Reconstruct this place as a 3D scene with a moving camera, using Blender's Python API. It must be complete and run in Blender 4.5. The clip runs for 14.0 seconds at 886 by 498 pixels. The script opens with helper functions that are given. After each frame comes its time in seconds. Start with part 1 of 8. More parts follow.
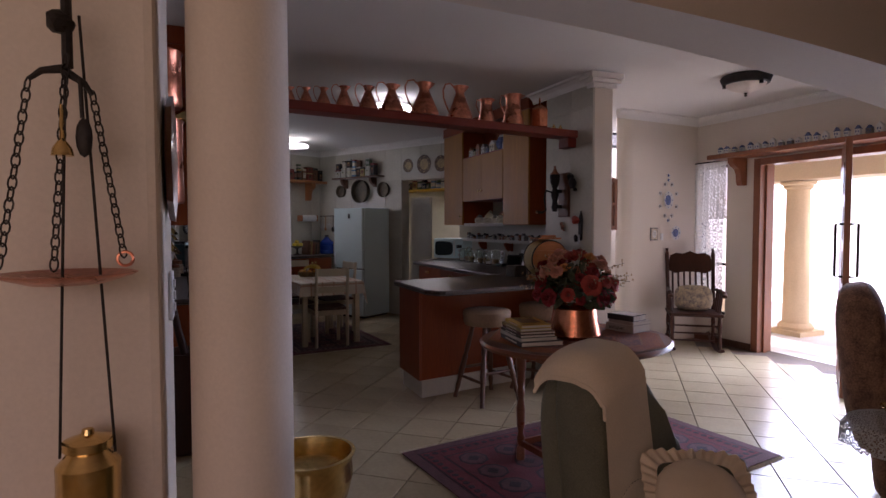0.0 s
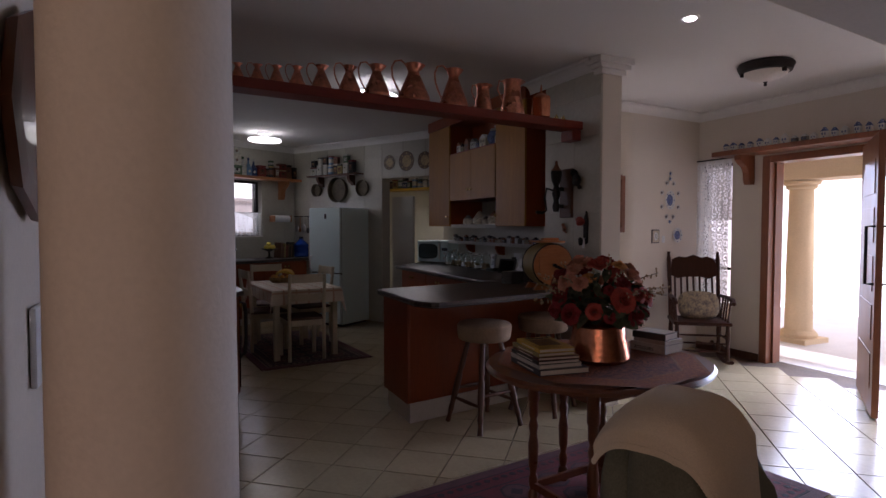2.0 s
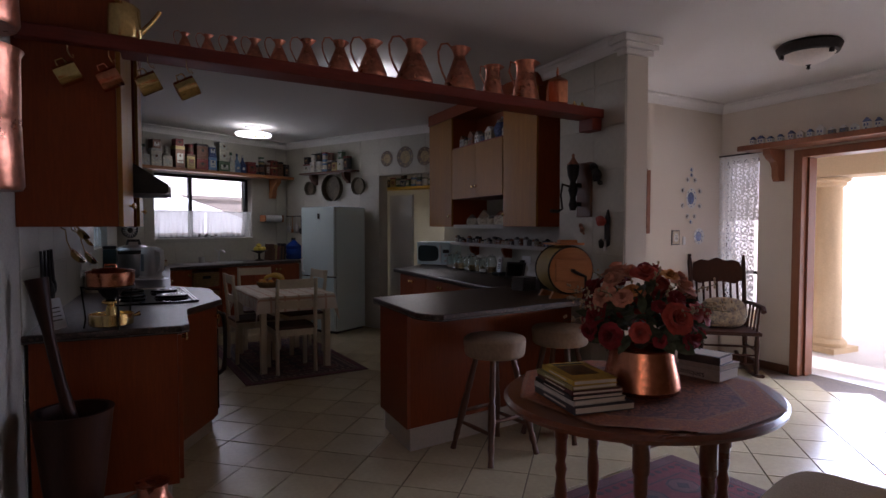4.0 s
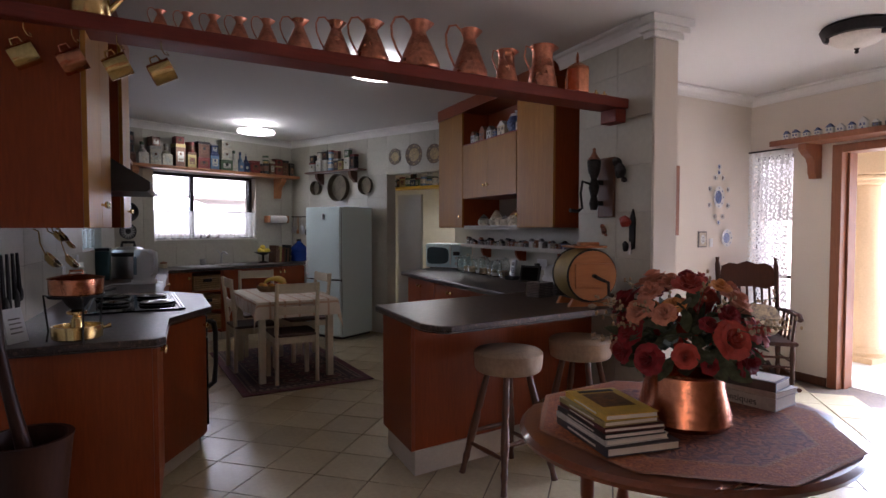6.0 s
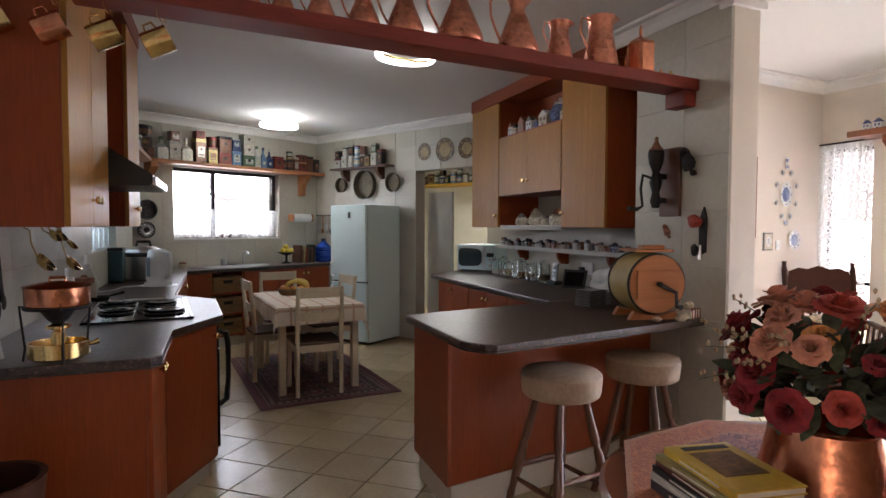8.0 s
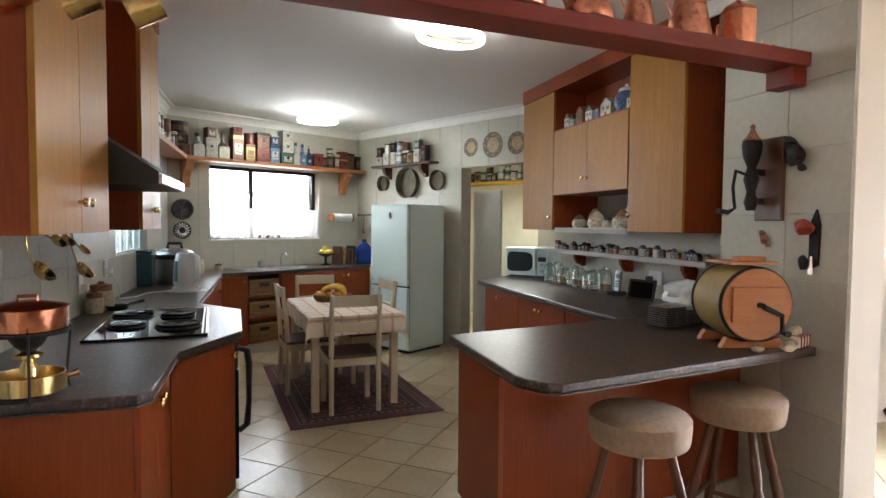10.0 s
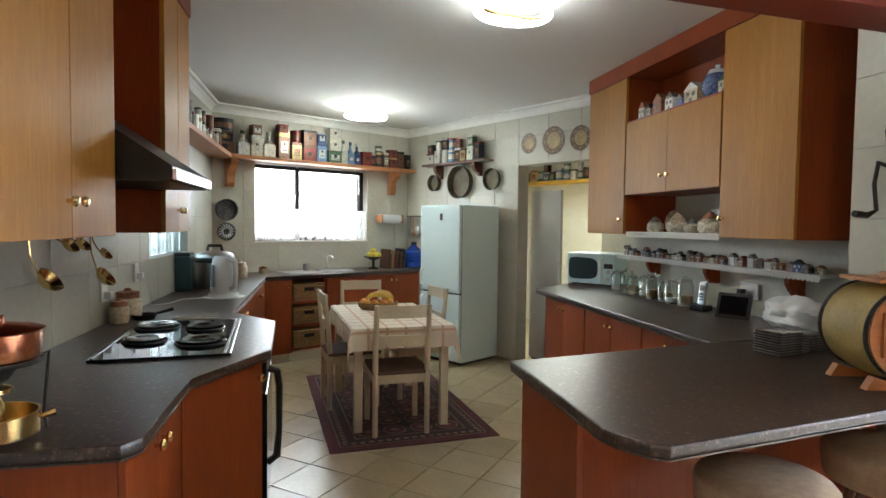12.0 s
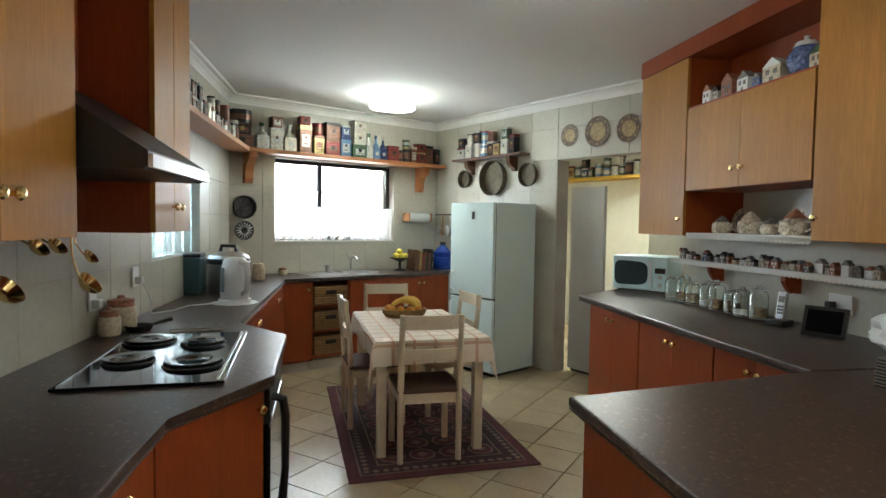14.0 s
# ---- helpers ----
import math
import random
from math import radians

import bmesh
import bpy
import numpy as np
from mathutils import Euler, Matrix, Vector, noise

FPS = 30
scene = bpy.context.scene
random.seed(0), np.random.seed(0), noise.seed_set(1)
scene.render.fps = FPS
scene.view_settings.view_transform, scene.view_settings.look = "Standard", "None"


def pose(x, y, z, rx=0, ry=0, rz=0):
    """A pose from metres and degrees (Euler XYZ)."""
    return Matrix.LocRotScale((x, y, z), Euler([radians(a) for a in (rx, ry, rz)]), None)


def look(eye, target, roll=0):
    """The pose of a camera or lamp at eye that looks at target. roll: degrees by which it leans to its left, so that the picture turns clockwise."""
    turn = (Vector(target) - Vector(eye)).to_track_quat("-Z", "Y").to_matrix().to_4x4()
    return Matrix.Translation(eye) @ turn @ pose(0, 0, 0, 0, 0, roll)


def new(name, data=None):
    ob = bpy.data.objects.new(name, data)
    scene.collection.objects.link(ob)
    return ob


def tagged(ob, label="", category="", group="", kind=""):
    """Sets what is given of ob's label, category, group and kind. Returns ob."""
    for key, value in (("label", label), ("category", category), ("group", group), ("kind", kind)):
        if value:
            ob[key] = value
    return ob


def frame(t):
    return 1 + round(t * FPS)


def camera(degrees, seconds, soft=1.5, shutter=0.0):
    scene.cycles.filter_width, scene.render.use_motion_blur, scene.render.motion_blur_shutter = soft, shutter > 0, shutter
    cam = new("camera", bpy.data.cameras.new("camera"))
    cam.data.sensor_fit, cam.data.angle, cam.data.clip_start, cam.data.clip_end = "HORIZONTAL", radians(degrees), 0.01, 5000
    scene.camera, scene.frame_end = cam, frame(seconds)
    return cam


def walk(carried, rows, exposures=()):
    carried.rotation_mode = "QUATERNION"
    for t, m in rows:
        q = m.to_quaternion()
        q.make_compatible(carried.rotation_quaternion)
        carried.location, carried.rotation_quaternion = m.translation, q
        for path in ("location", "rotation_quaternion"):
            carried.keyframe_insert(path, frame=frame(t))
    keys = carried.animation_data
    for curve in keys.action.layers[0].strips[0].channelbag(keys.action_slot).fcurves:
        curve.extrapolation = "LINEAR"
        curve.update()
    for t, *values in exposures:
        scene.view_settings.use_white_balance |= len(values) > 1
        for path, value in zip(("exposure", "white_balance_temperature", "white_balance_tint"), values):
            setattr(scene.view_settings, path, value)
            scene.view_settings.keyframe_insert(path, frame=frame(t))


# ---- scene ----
cam = camera(75.7, 14.0)
PATH = [
    (0, (0.619, 0.259, 1.396), (1.387, 2.104, 1.313), -0.1),
    (0.5, (0.629, 0.417, 1.398), (1.417, 2.254, 1.315), -0.0),
    (1, (0.653, 0.545, 1.402), (1.467, 2.37, 1.318), -0.0),
    (1.5, (0.694, 0.68, 1.396), (1.526, 2.496, 1.315), 0.0),
    (2, (0.731, 0.811, 1.401), (1.576, 2.622, 1.321), 0.0),
    (2.5, (0.771, 0.919, 1.394), (1.622, 2.727, 1.315), -0.0),
    (3, (0.819, 1.055, 1.401), (1.672, 2.862, 1.322), -0.0),
    (5.5, (1.024, 1.504, 1.402), (1.855, 3.322, 1.325), -0.0),
    (6, (1.068, 1.575, 1.403), (1.881, 3.401, 1.327), -0.0),
    (6.5, (1.098, 1.671, 1.397), (1.893, 3.505, 1.322), 0.0),
    (7, (1.127, 1.791, 1.408), (1.9, 3.633, 1.331), 0.1),
    (7.5, (1.154, 1.895, 1.414), (1.906, 3.747, 1.335), 0.2),
    (8, (1.172, 2.01, 1.407), (1.903, 3.87, 1.328), 0.2),
    (8.2, (1.194, 2.066, 1.437), (1.916, 3.929, 1.345), 0.3),
    (10.5, (1.335, 2.549, 1.446), (1.869, 4.475, 1.361), 0.5),
    (11, (1.347, 2.65, 1.456), (1.835, 4.588, 1.37), 0.6),
    (11.5, (1.37, 2.763, 1.448), (1.818, 4.71, 1.364), 0.6),
    (12, (1.408, 2.893, 1.454), (1.819, 4.849, 1.369), 0.7),
    (12.5, (1.447, 2.992, 1.458), (1.826, 4.954, 1.369), 0.7),
    (13, (1.455, 3.097, 1.45), (1.81, 5.063, 1.361), 0.8),
    (13.5, (1.453, 3.219, 1.457), (1.788, 5.188, 1.367), 0.8),
    (14, (1.455, 3.349, 1.458), (1.773, 5.322, 1.367), 0.9),
]
EXPOSURES = [
    (0.0, -0.32, 6040, 34), (1.5, -0.72, 5980, 32), (3.0, -0.92, 5950, 30), (5.5, 0.18, 5900, 28), (6.5, 0.64, 5970, 25), (8.0, 1.22, 6100, 20), (10.5, 1.94, 6100, 10), (14.0, 1.98, 6050, 5),
]
walk(cam, [(t, look(eye, target, roll)) for t, eye, target, roll in PATH], EXPOSURES)

# ---- light ----
world = bpy.data.worlds.new("world")
scene.world = world
world.use_nodes = True
_sky = world.node_tree.nodes.new("ShaderNodeTexSky")
_sky.sky_type, _sky.sun_disc = 'NISHITA', False
_sky.sun_elevation, _sky.sun_rotation = radians(55), radians(117)
_bg = world.node_tree.nodes["Background"]
_bg.inputs["Strength"].default_value = 0.15
world.node_tree.links.new(_sky.outputs[0], _bg.inputs["Color"])
_sun = new("sun", bpy.data.lights.new("sun", 'SUN'))
_sun.data.energy, _sun.data.angle, _sun.data.color = 5.0, radians(0.5), (1, 0.95, 0.86)
_sun.matrix_world = look((13, 0, 10.5), (6.5, 3.4, 0))


def area(name, eye, target, w, h, power, color):
    ob = new(name, bpy.data.lights.new(name, 'AREA'))
    ob.data.shape, ob.data.size, ob.data.size_y = 'RECTANGLE', w, h
    ob.data.energy, ob.data.color = power, color
    ob.matrix_world = look(eye, target)
    return ob


area("door_daylight", (6.45, 3.45, 1.1), (4.9, 3.1, 0.0), 2.2, 1.95, 110, (0.70, 0.83, 1.0)).data.spread = radians(110)
area("kitchen_window_daylight", (1.24, 9.86, 1.68), (1.9, 8.4, 1.3), 1.3, 0.75, 8.5, (0.90, 0.96, 1.0))
# Bluish fill added under the hall ceiling to brighten the far wall; no opening there.
area("hall_fill_light", (5.6, 6.1, 2.6), (5.5, 6.5, 1.2), 0.6, 0.5, 25, (0.85, 0.92, 1.0))
# Warm fill added behind the camera to brighten the column and thick wall.
area("living_fill_light", (-0.5, -0.72, 1.5), (0.3, 2, 1.2), 2.2, 1.35, 15.0, (1.0, 0.67, 0.43))

area("scullery_daylight", (4.3, 9.7, 2.4), (3.9, 9.0, 0.8), 0.8, 0.6, 12, (1.0, 0.98, 0.85))

area("sidelight_daylight", (6.42, 5.33, 1.3), (5.0, 5.2, 1.1), 0.38, 1.6, 4, (0.88, 0.91, 1.0))

# ---- materials ----


def mat(name, color, rough=0.5, metal=0.0, vary=0.12, scale=6.0, fine=60.0, bump=0.1, spread=0.0, dark=None, coat=0.0):
    """A procedural surface: base colour with two scales of variation, fine relief, and a shift from object to object."""
    m = bpy.data.materials.new(name)
    m.use_nodes = True
    n, l = m.node_tree.nodes, m.node_tree.links
    b = n["Principled BSDF"]
    tc = n.new("ShaderNodeTexCoord")
    big = n.new("ShaderNodeTexNoise"); big.inputs["Scale"].default_value = scale; big.inputs["Detail"].default_value = 6
    small = n.new("ShaderNodeTexNoise"); small.inputs["Scale"].default_value = fine; small.inputs["Detail"].default_value = 4
    l.new(tc.outputs["Object"], big.inputs["Vector"]); l.new(tc.outputs["Object"], small.inputs["Vector"])
    ad = n.new("ShaderNodeMath"); ad.operation = 'ADD'
    l.new(big.outputs["Fac"], ad.inputs[0]); l.new(small.outputs["Fac"], ad.inputs[1])
    fac = ad
    if spread:
        oi = n.new("ShaderNodeObjectInfo")
        mu = n.new("ShaderNodeMath"); mu.operation = 'MULTIPLY_ADD'
        mu.inputs[1].default_value = spread
        l.new(oi.outputs["Random"], mu.inputs[0]); l.new(ad.outputs[0], mu.inputs[2])
        fac = mu
    ramp = n.new("ShaderNodeMapRange")
    ramp.inputs["From Min"].default_value, ramp.inputs["From Max"].default_value = 0.6, 1.4 + spread
    l.new(fac.outputs[0], ramp.inputs["Value"])
    mix = n.new("ShaderNodeMix"); mix.data_type = 'RGBA'
    lo = dark if dark else tuple(c * (1 - 2 * vary) for c in color)
    hi = tuple(min(1, c * (1 + vary)) for c in color)
    mix.inputs[6].default_value, mix.inputs[7].default_value = (*lo, 1), (*hi, 1)
    l.new(ramp.outputs[0], mix.inputs[0])
    l.new(mix.outputs[2], b.inputs["Base Color"])
    rr = n.new("ShaderNodeMapRange")
    rr.inputs["To Min"].default_value, rr.inputs["To Max"].default_value = max(0.02, rough * 0.8), min(1, rough * 1.25)
    l.new(big.outputs["Fac"], rr.inputs["Value"]); l.new(rr.outputs[0], b.inputs["Roughness"])
    b.inputs["Metallic"].default_value = metal
    b.inputs["Coat Weight"].default_value = coat
    if bump:
        bp = n.new("ShaderNodeBump"); bp.inputs["Strength"].default_value = bump; bp.inputs["Distance"].default_value = 0.004
        l.new(small.outputs["Fac"], bp.inputs["Height"]); l.new(bp.outputs[0], b.inputs["Normal"])
    return m


def wood(name, light, dark, rough=0.4, along=2, scale=1.0, spread=0.3, coat=0.0):
    """Wood with grain along one local axis."""
    m = mat(name, light, rough, 0, 0.1, 5, 90, 0.05, spread, dark, coat)
    n, l = m.node_tree.nodes, m.node_tree.links
    b = n["Principled BSDF"]
    st = n.new("ShaderNodeMapping")
    s = [1.0, 1.0, 1.0]; s[along] = 0.10
    st.inputs["Scale"].default_value = s
    for q in [q for q in l if q.to_node.type == 'TEX_NOISE' and q.to_socket.name == "Vector"]:
        src, dst = q.from_socket, q.to_socket
        l.new(src, st.inputs["Vector"]); l.new(st.outputs[0], dst)
    tc = n.new("ShaderNodeTexCoord"); mp = n.new("ShaderNodeMapping")
    s = [26 * scale, 26 * scale, 26 * scale]; s[along] = 1.3 * scale
    mp.inputs["Scale"].default_value = s
    tx = n.new("ShaderNodeTexNoise"); tx.inputs["Scale"].default_value = 1.0; tx.inputs["Detail"].default_value = 8; tx.inputs["Distortion"].default_value = 0.6
    l.new(tc.outputs["Object"], mp.inputs["Vector"]); l.new(mp.outputs[0], tx.inputs["Vector"])
    old = b.inputs["Base Color"].links[0].from_socket
    mr = n.new("ShaderNodeMapRange"); mr.inputs["From Min"].default_value, mr.inputs["From Max"].default_value = 0.35, 0.7
    l.new(tx.outputs["Fac"], mr.inputs["Value"])
    mx = n.new("ShaderNodeMix"); mx.data_type = 'RGBA'
    mx.inputs[7].default_value = (*[0.55 * d + 0.45 * c for c, d in zip(light, dark)], 1)
    ml = n.new("ShaderNodeMath"); ml.operation = 'MULTIPLY'; ml.inputs[1].default_value = 0.65
    l.new(mr.outputs[0], ml.inputs[0]); l.new(ml.outputs[0], mx.inputs[0])
    l.new(old, mx.inputs[6]); l.new(mx.outputs[2], b.inputs["Base Color"])
    return m


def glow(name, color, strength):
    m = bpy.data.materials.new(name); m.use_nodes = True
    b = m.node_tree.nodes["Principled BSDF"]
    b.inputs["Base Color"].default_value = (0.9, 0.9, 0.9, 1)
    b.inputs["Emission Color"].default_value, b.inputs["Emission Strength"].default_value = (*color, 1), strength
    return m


def glassy(name, color, rough=0.02, ior=1.45):
    m = bpy.data.materials.new(name); m.use_nodes = True
    b = m.node_tree.nodes["Principled BSDF"]
    b.inputs["Base Color"].default_value = (*color, 1)
    b.inputs["Roughness"].default_value, b.inputs["Transmission Weight"].default_value, b.inputs["IOR"].default_value = rough, 1, ior
    return m


M_WALL = mat("cream_wall_paint", (0.70, 0.63, 0.54), 0.75, vary=0.04, scale=1.5, fine=120, bump=0.15)
M_WALLK = mat("kitchen_wall_tile_glaze", (0.50, 0.478, 0.400), 0.35, vary=0.07, scale=3, fine=25, bump=0.05, spread=0.15)
M_GROUTW = mat("wall_grout", (0.46, 0.43, 0.37), 0.9, vary=0.1)
M_CEIL = mat("white_ceiling_paint", (0.74, 0.72, 0.70), 0.9, vary=0.03, scale=1.2, fine=150, bump=0.1)
M_TRIM = mat("white_cornice_plaster", (0.78, 0.76, 0.73), 0.7, vary=0.03)
M_TILE = mat("beige_floor_tile", (0.48, 0.395, 0.245), 0.22, vary=0.12, scale=4, fine=35, bump=0.06, spread=0.5)
M_GROUT = mat("brown_floor_grout", (0.13, 0.09, 0.06), 0.9, vary=0.2)
M_CHERRY = wood("cherry_veneer", (0.32, 0.064, 0.011), (0.17, 0.030, 0.007), 0.40, spread=0.15)
M_CHERRY.node_tree.nodes["Principled BSDF"].inputs["Specular IOR Level"].default_value = 0.3
M_BEECH = wood("golden_beech_veneer", (0.44, 0.205, 0.036), (0.26, 0.105, 0.016), 0.42, spread=0.15)
M_BEECH.node_tree.nodes["Principled BSDF"].inputs["Specular IOR Level"].default_value = 0.25
M_COUNTER = mat("speckled_dark_laminate", (0.060, 0.036, 0.026), 0.36, vary=0.5, scale=40, fine=260, bump=0.03)


def flecked(m, scale, size, color):
    """Adds small pale flecks to a material."""
    n, l = m.node_tree.nodes, m.node_tree.links
    b = n["Principled BSDF"]
    tc = n.new("ShaderNodeTexCoord"); v = n.new("ShaderNodeTexVoronoi"); v.inputs["Scale"].default_value = scale
    l.new(tc.outputs["Object"], v.inputs["Vector"])
    lt = n.new("ShaderNodeMath"); lt.operation = 'LESS_THAN'; lt.inputs[1].default_value = size
    l.new(v.outputs["Distance"], lt.inputs[0])
    sep = n.new("ShaderNodeSeparateColor"); l.new(v.outputs["Color"], sep.inputs[0])
    gt = n.new("ShaderNodeMath"); gt.operation = 'GREATER_THAN'; gt.inputs[1].default_value = 0.55
    l.new(sep.outputs[0], gt.inputs[0])
    mu = n.new("ShaderNodeMath"); mu.operation = 'MULTIPLY'
    l.new(lt.outputs[0], mu.inputs[0]); l.new(gt.outputs[0], mu.inputs[1])
    mx = n.new("ShaderNodeMix"); mx.data_type = 'RGBA'; mx.inputs[7].default_value = (*color, 1)
    old = b.inputs["Base Color"].links[0].from_socket
    l.new(mu.outputs[0], mx.inputs[0]); l.new(old, mx.inputs[6]); l.new(mx.outputs[2], b.inputs["Base Color"])


flecked(M_COUNTER, 85, 0.30, (0.11, 0.068, 0.048))
flecked(M_COUNTER, 38, 0.30, (0.12, 0.072, 0.052))
M_REDWOOD = wood("red_stained_beam_wood", (0.235, 0.029, 0.013), (0.12, 0.014, 0.007), 0.5, along=0, spread=0.1)
M_DARKWOOD = wood("dark_oak", (0.14, 0.055, 0.025), (0.06, 0.022, 0.011), 0.35, spread=0.2, coat=0.2)
M_DOORWOOD = wood("meranti_door_wood", (0.30, 0.11, 0.045), (0.17, 0.055, 0.022), 0.4, spread=0.15)
M_CREAMWOOD = mat("cream_painted_wood", (0.66, 0.58, 0.42), 0.5, vary=0.08, scale=8)
M_WHITE = mat("white_enamel", (0.68, 0.82, 0.82), 0.3, vary=0.012, scale=1.5, bump=0.02)
M_WHITEP = mat("white_plastic", (0.75, 0.76, 0.76), 0.4, vary=0.03, bump=0.03)
M_BLACK = mat("black_plastic", (0.012, 0.012, 0.013), 0.35, vary=0.2, bump=0.03)
M_BLACKGLASS = mat("black_ceramic_glass", (0.006, 0.006, 0.007), 0.06, vary=0.1, bump=0.0)
M_BLACKGLASS.node_tree.nodes["Principled BSDF"].inputs["Specular IOR Level"].default_value = 0.14
M_STEEL = mat("brushed_steel", (0.55, 0.55, 0.55), 0.3, 1.0, vary=0.1)
M_IRON = mat("dark_cast_iron", (0.035, 0.03, 0.028), 0.55, 0.6, vary=0.3, bump=0.3)
M_COPPER = mat("hammered_copper", (0.72, 0.29, 0.16), 0.24, 1.0, vary=0.2, scale=9, fine=45, bump=0.35)
M_COPPERD = mat("old_dark_copper", (0.66, 0.27, 0.17), 0.28, 1.0, vary=0.25, scale=9, fine=45, bump=0.3)
M_BRASS = mat("polished_brass", (0.76, 0.54, 0.22), 0.2, 1.0, vary=0.15, scale=9, bump=0.05)
M_OCHRE = mat("ochre_outside_plaster", (0.74, 0.57, 0.36), 0.85, vary=0.06, scale=2, bump=0.2)
M_PAVE = mat("pale_patio_paving", (0.86, 0.845, 0.82), 0.8, vary=0.08, scale=2, bump=0.2)
M_GRASS = mat("garden_ground", (0.12, 0.16, 0.05), 0.9, vary=0.4, scale=1, fine=30, bump=0.5)
M_GREEN = mat("sage_green_velvet", (0.15, 0.145, 0.095), 0.85, vary=0.2, scale=5, fine=200, bump=0.3)
M_THROW = mat("cream_crochet_throw", (0.66, 0.55, 0.40), 0.95, vary=0.08, scale=6, fine=260, bump=0.5)
M_SUEDE = mat("tan_suede", (0.34, 0.235, 0.15), 0.9, vary=0.14, scale=11, fine=45, bump=0.3)
M_GLASS = glassy("window_glass", (1, 1, 1))
M_LAMP = glow("lit_lamp_tube", (1.0, 1.0, 0.94), 6)
M_LAMPD = glow("lit_downlight", (1.0, 0.95, 0.85), 14)

# ---- helpers of the place ----


def part(name, bm, material, parent=None, label="", smooth=False):
    me = bpy.data.meshes.new(name)
    bmesh.ops.recalc_face_normals(bm, faces=bm.faces)
    if smooth:
        for f in bm.faces:
            f.smooth = True
    bm.to_mesh(me); bm.free()
    if smooth:
        me.set_sharp_from_angle(angle=radians(40))
    for m in (material if isinstance(material, (list, tuple)) else [material]):
        me.materials.append(m)
    ob = new(name, me)
    if parent is not None:
        ob.parent = parent
    if label:
        ob["label"] = label
    return ob


def thing(name, m, label, category, group="", kind=""):
    ob = new(name)
    ob.empty_display_size = 0.1
    ob.matrix_basis = m
    return tagged(ob, label, category, group, kind)


def B():
    return bmesh.new()


def box(bm, x0, y0, z0, x1, y1, z1, bevel=0.0, m=None):
    c = Matrix.Translation(((x0 + x1) / 2, (y0 + y1) / 2, (z0 + z1) / 2)) @ Matrix.Diagonal((abs(x1 - x0), abs(y1 - y0), abs(z1 - z0), 1))
    vs = bmesh.ops.create_cube(bm, size=1, matrix=c)["verts"]
    if bevel:
        es = list({e for v in vs for e in v.link_edges})
        vs = [v for v in bmesh.ops.bevel(bm, geom=es, offset=bevel, segments=2, affect='EDGES', profile=0.6)["verts"]] + [v for v in vs if v.is_valid]
    if m is not None:
        bmesh.ops.transform(bm, matrix=m, verts=list({v for v in vs if v.is_valid}))
    return bm


def prism(bm, pts, z0, z1, bevel=0.0, m=None):
    lo = [bm.verts.new((x, y, z0)) for x, y in pts]
    hi = [bm.verts.new((x, y, z1)) for x, y in pts]
    k = len(pts)
    fs = [bm.faces.new(lo[::-1]), bm.faces.new(hi)]
    for i in range(k):
        fs.append(bm.faces.new((lo[i], lo[(i + 1) % k], hi[(i + 1) % k], hi[i])))
    vs = lo + hi
    if bevel:
        es = list(fs[0].edges) + list(fs[1].edges)
        r = bmesh.ops.bevel(bm, geom=es, offset=bevel, segments=2, affect='EDGES', profile=0.6)
        vs = list({v for f in r["faces"] for v in f.verts} | {v for v in vs if v.is_valid})
    if m is not None:
        bmesh.ops.transform(bm, matrix=m, verts=vs)
    return bm


def lathe(bm, prof, seg=20, m=None, squash=1.0):
    """prof: (radius, z) pairs from the bottom up."""
    rings = []
    for r, z in prof:
        rings.append([bm.verts.new((r * math.cos(2 * math.pi * i / seg), squash * r * math.sin(2 * math.pi * i / seg), z)) for i in range(seg)])
    for a, b in zip(rings, rings[1:]):
        for i in range(seg):
            bm.faces.new((a[i], a[(i + 1) % seg], b[(i + 1) % seg], b[i]))
    if prof[0][0] > 1e-4:
        bm.faces.new(rings[0][::-1])
    if prof[-1][0] > 1e-4:
        bm.faces.new(rings[-1])
    if m is not None:
        bmesh.ops.transform(bm, matrix=m, verts=[v for r in rings for v in r])
    return bm


def tube(bm, pts, r, seg=8, closed=False, flat=1.0):
    """A round bar through the points; r may be a list."""
    pts = [Vector(p) for p in pts]
    k = len(pts)
    rings = []
    side = None
    for i, p in enumerate(pts):
        d = (pts[(i + 1) % k] - pts[i - 1]) if closed else (pts[min(i + 1, k - 1)] - pts[max(i - 1, 0)])
        d.normalize()
        if side is None:
            side = d.orthogonal().normalized()
        side = (side - d * side.dot(d)).normalized()
        up = d.cross(side)
        rr = r[i] if isinstance(r, (list, tuple)) else r
        rings.append([bm.verts.new(p + rr * (math.cos(2 * math.pi * j / seg) * side + flat * math.sin(2 * math.pi * j / seg) * up)) for j in range(seg)])
    n = k if closed else k - 1
    for i in range(n):
        a, b = rings[i], rings[(i + 1) % k]
        for j in range(seg):
            bm.faces.new((a[j], a[(j + 1) % seg], b[(j + 1) % seg], b[j]))
    if not closed:
        bm.faces.new(rings[0][::-1]); bm.faces.new(rings[-1])
    return bm


def blob(bm, r, m, sub=2, noise_amp=0.0):
    vs = bmesh.ops.create_icosphere(bm, subdivisions=sub, radius=r)["verts"]
    for v in vs:
        if noise_amp:
            v.co *= 1 + noise_amp * noise.noise(v.co * (2.5 / r))
    bmesh.ops.transform(bm, matrix=m, verts=vs)
    return bm


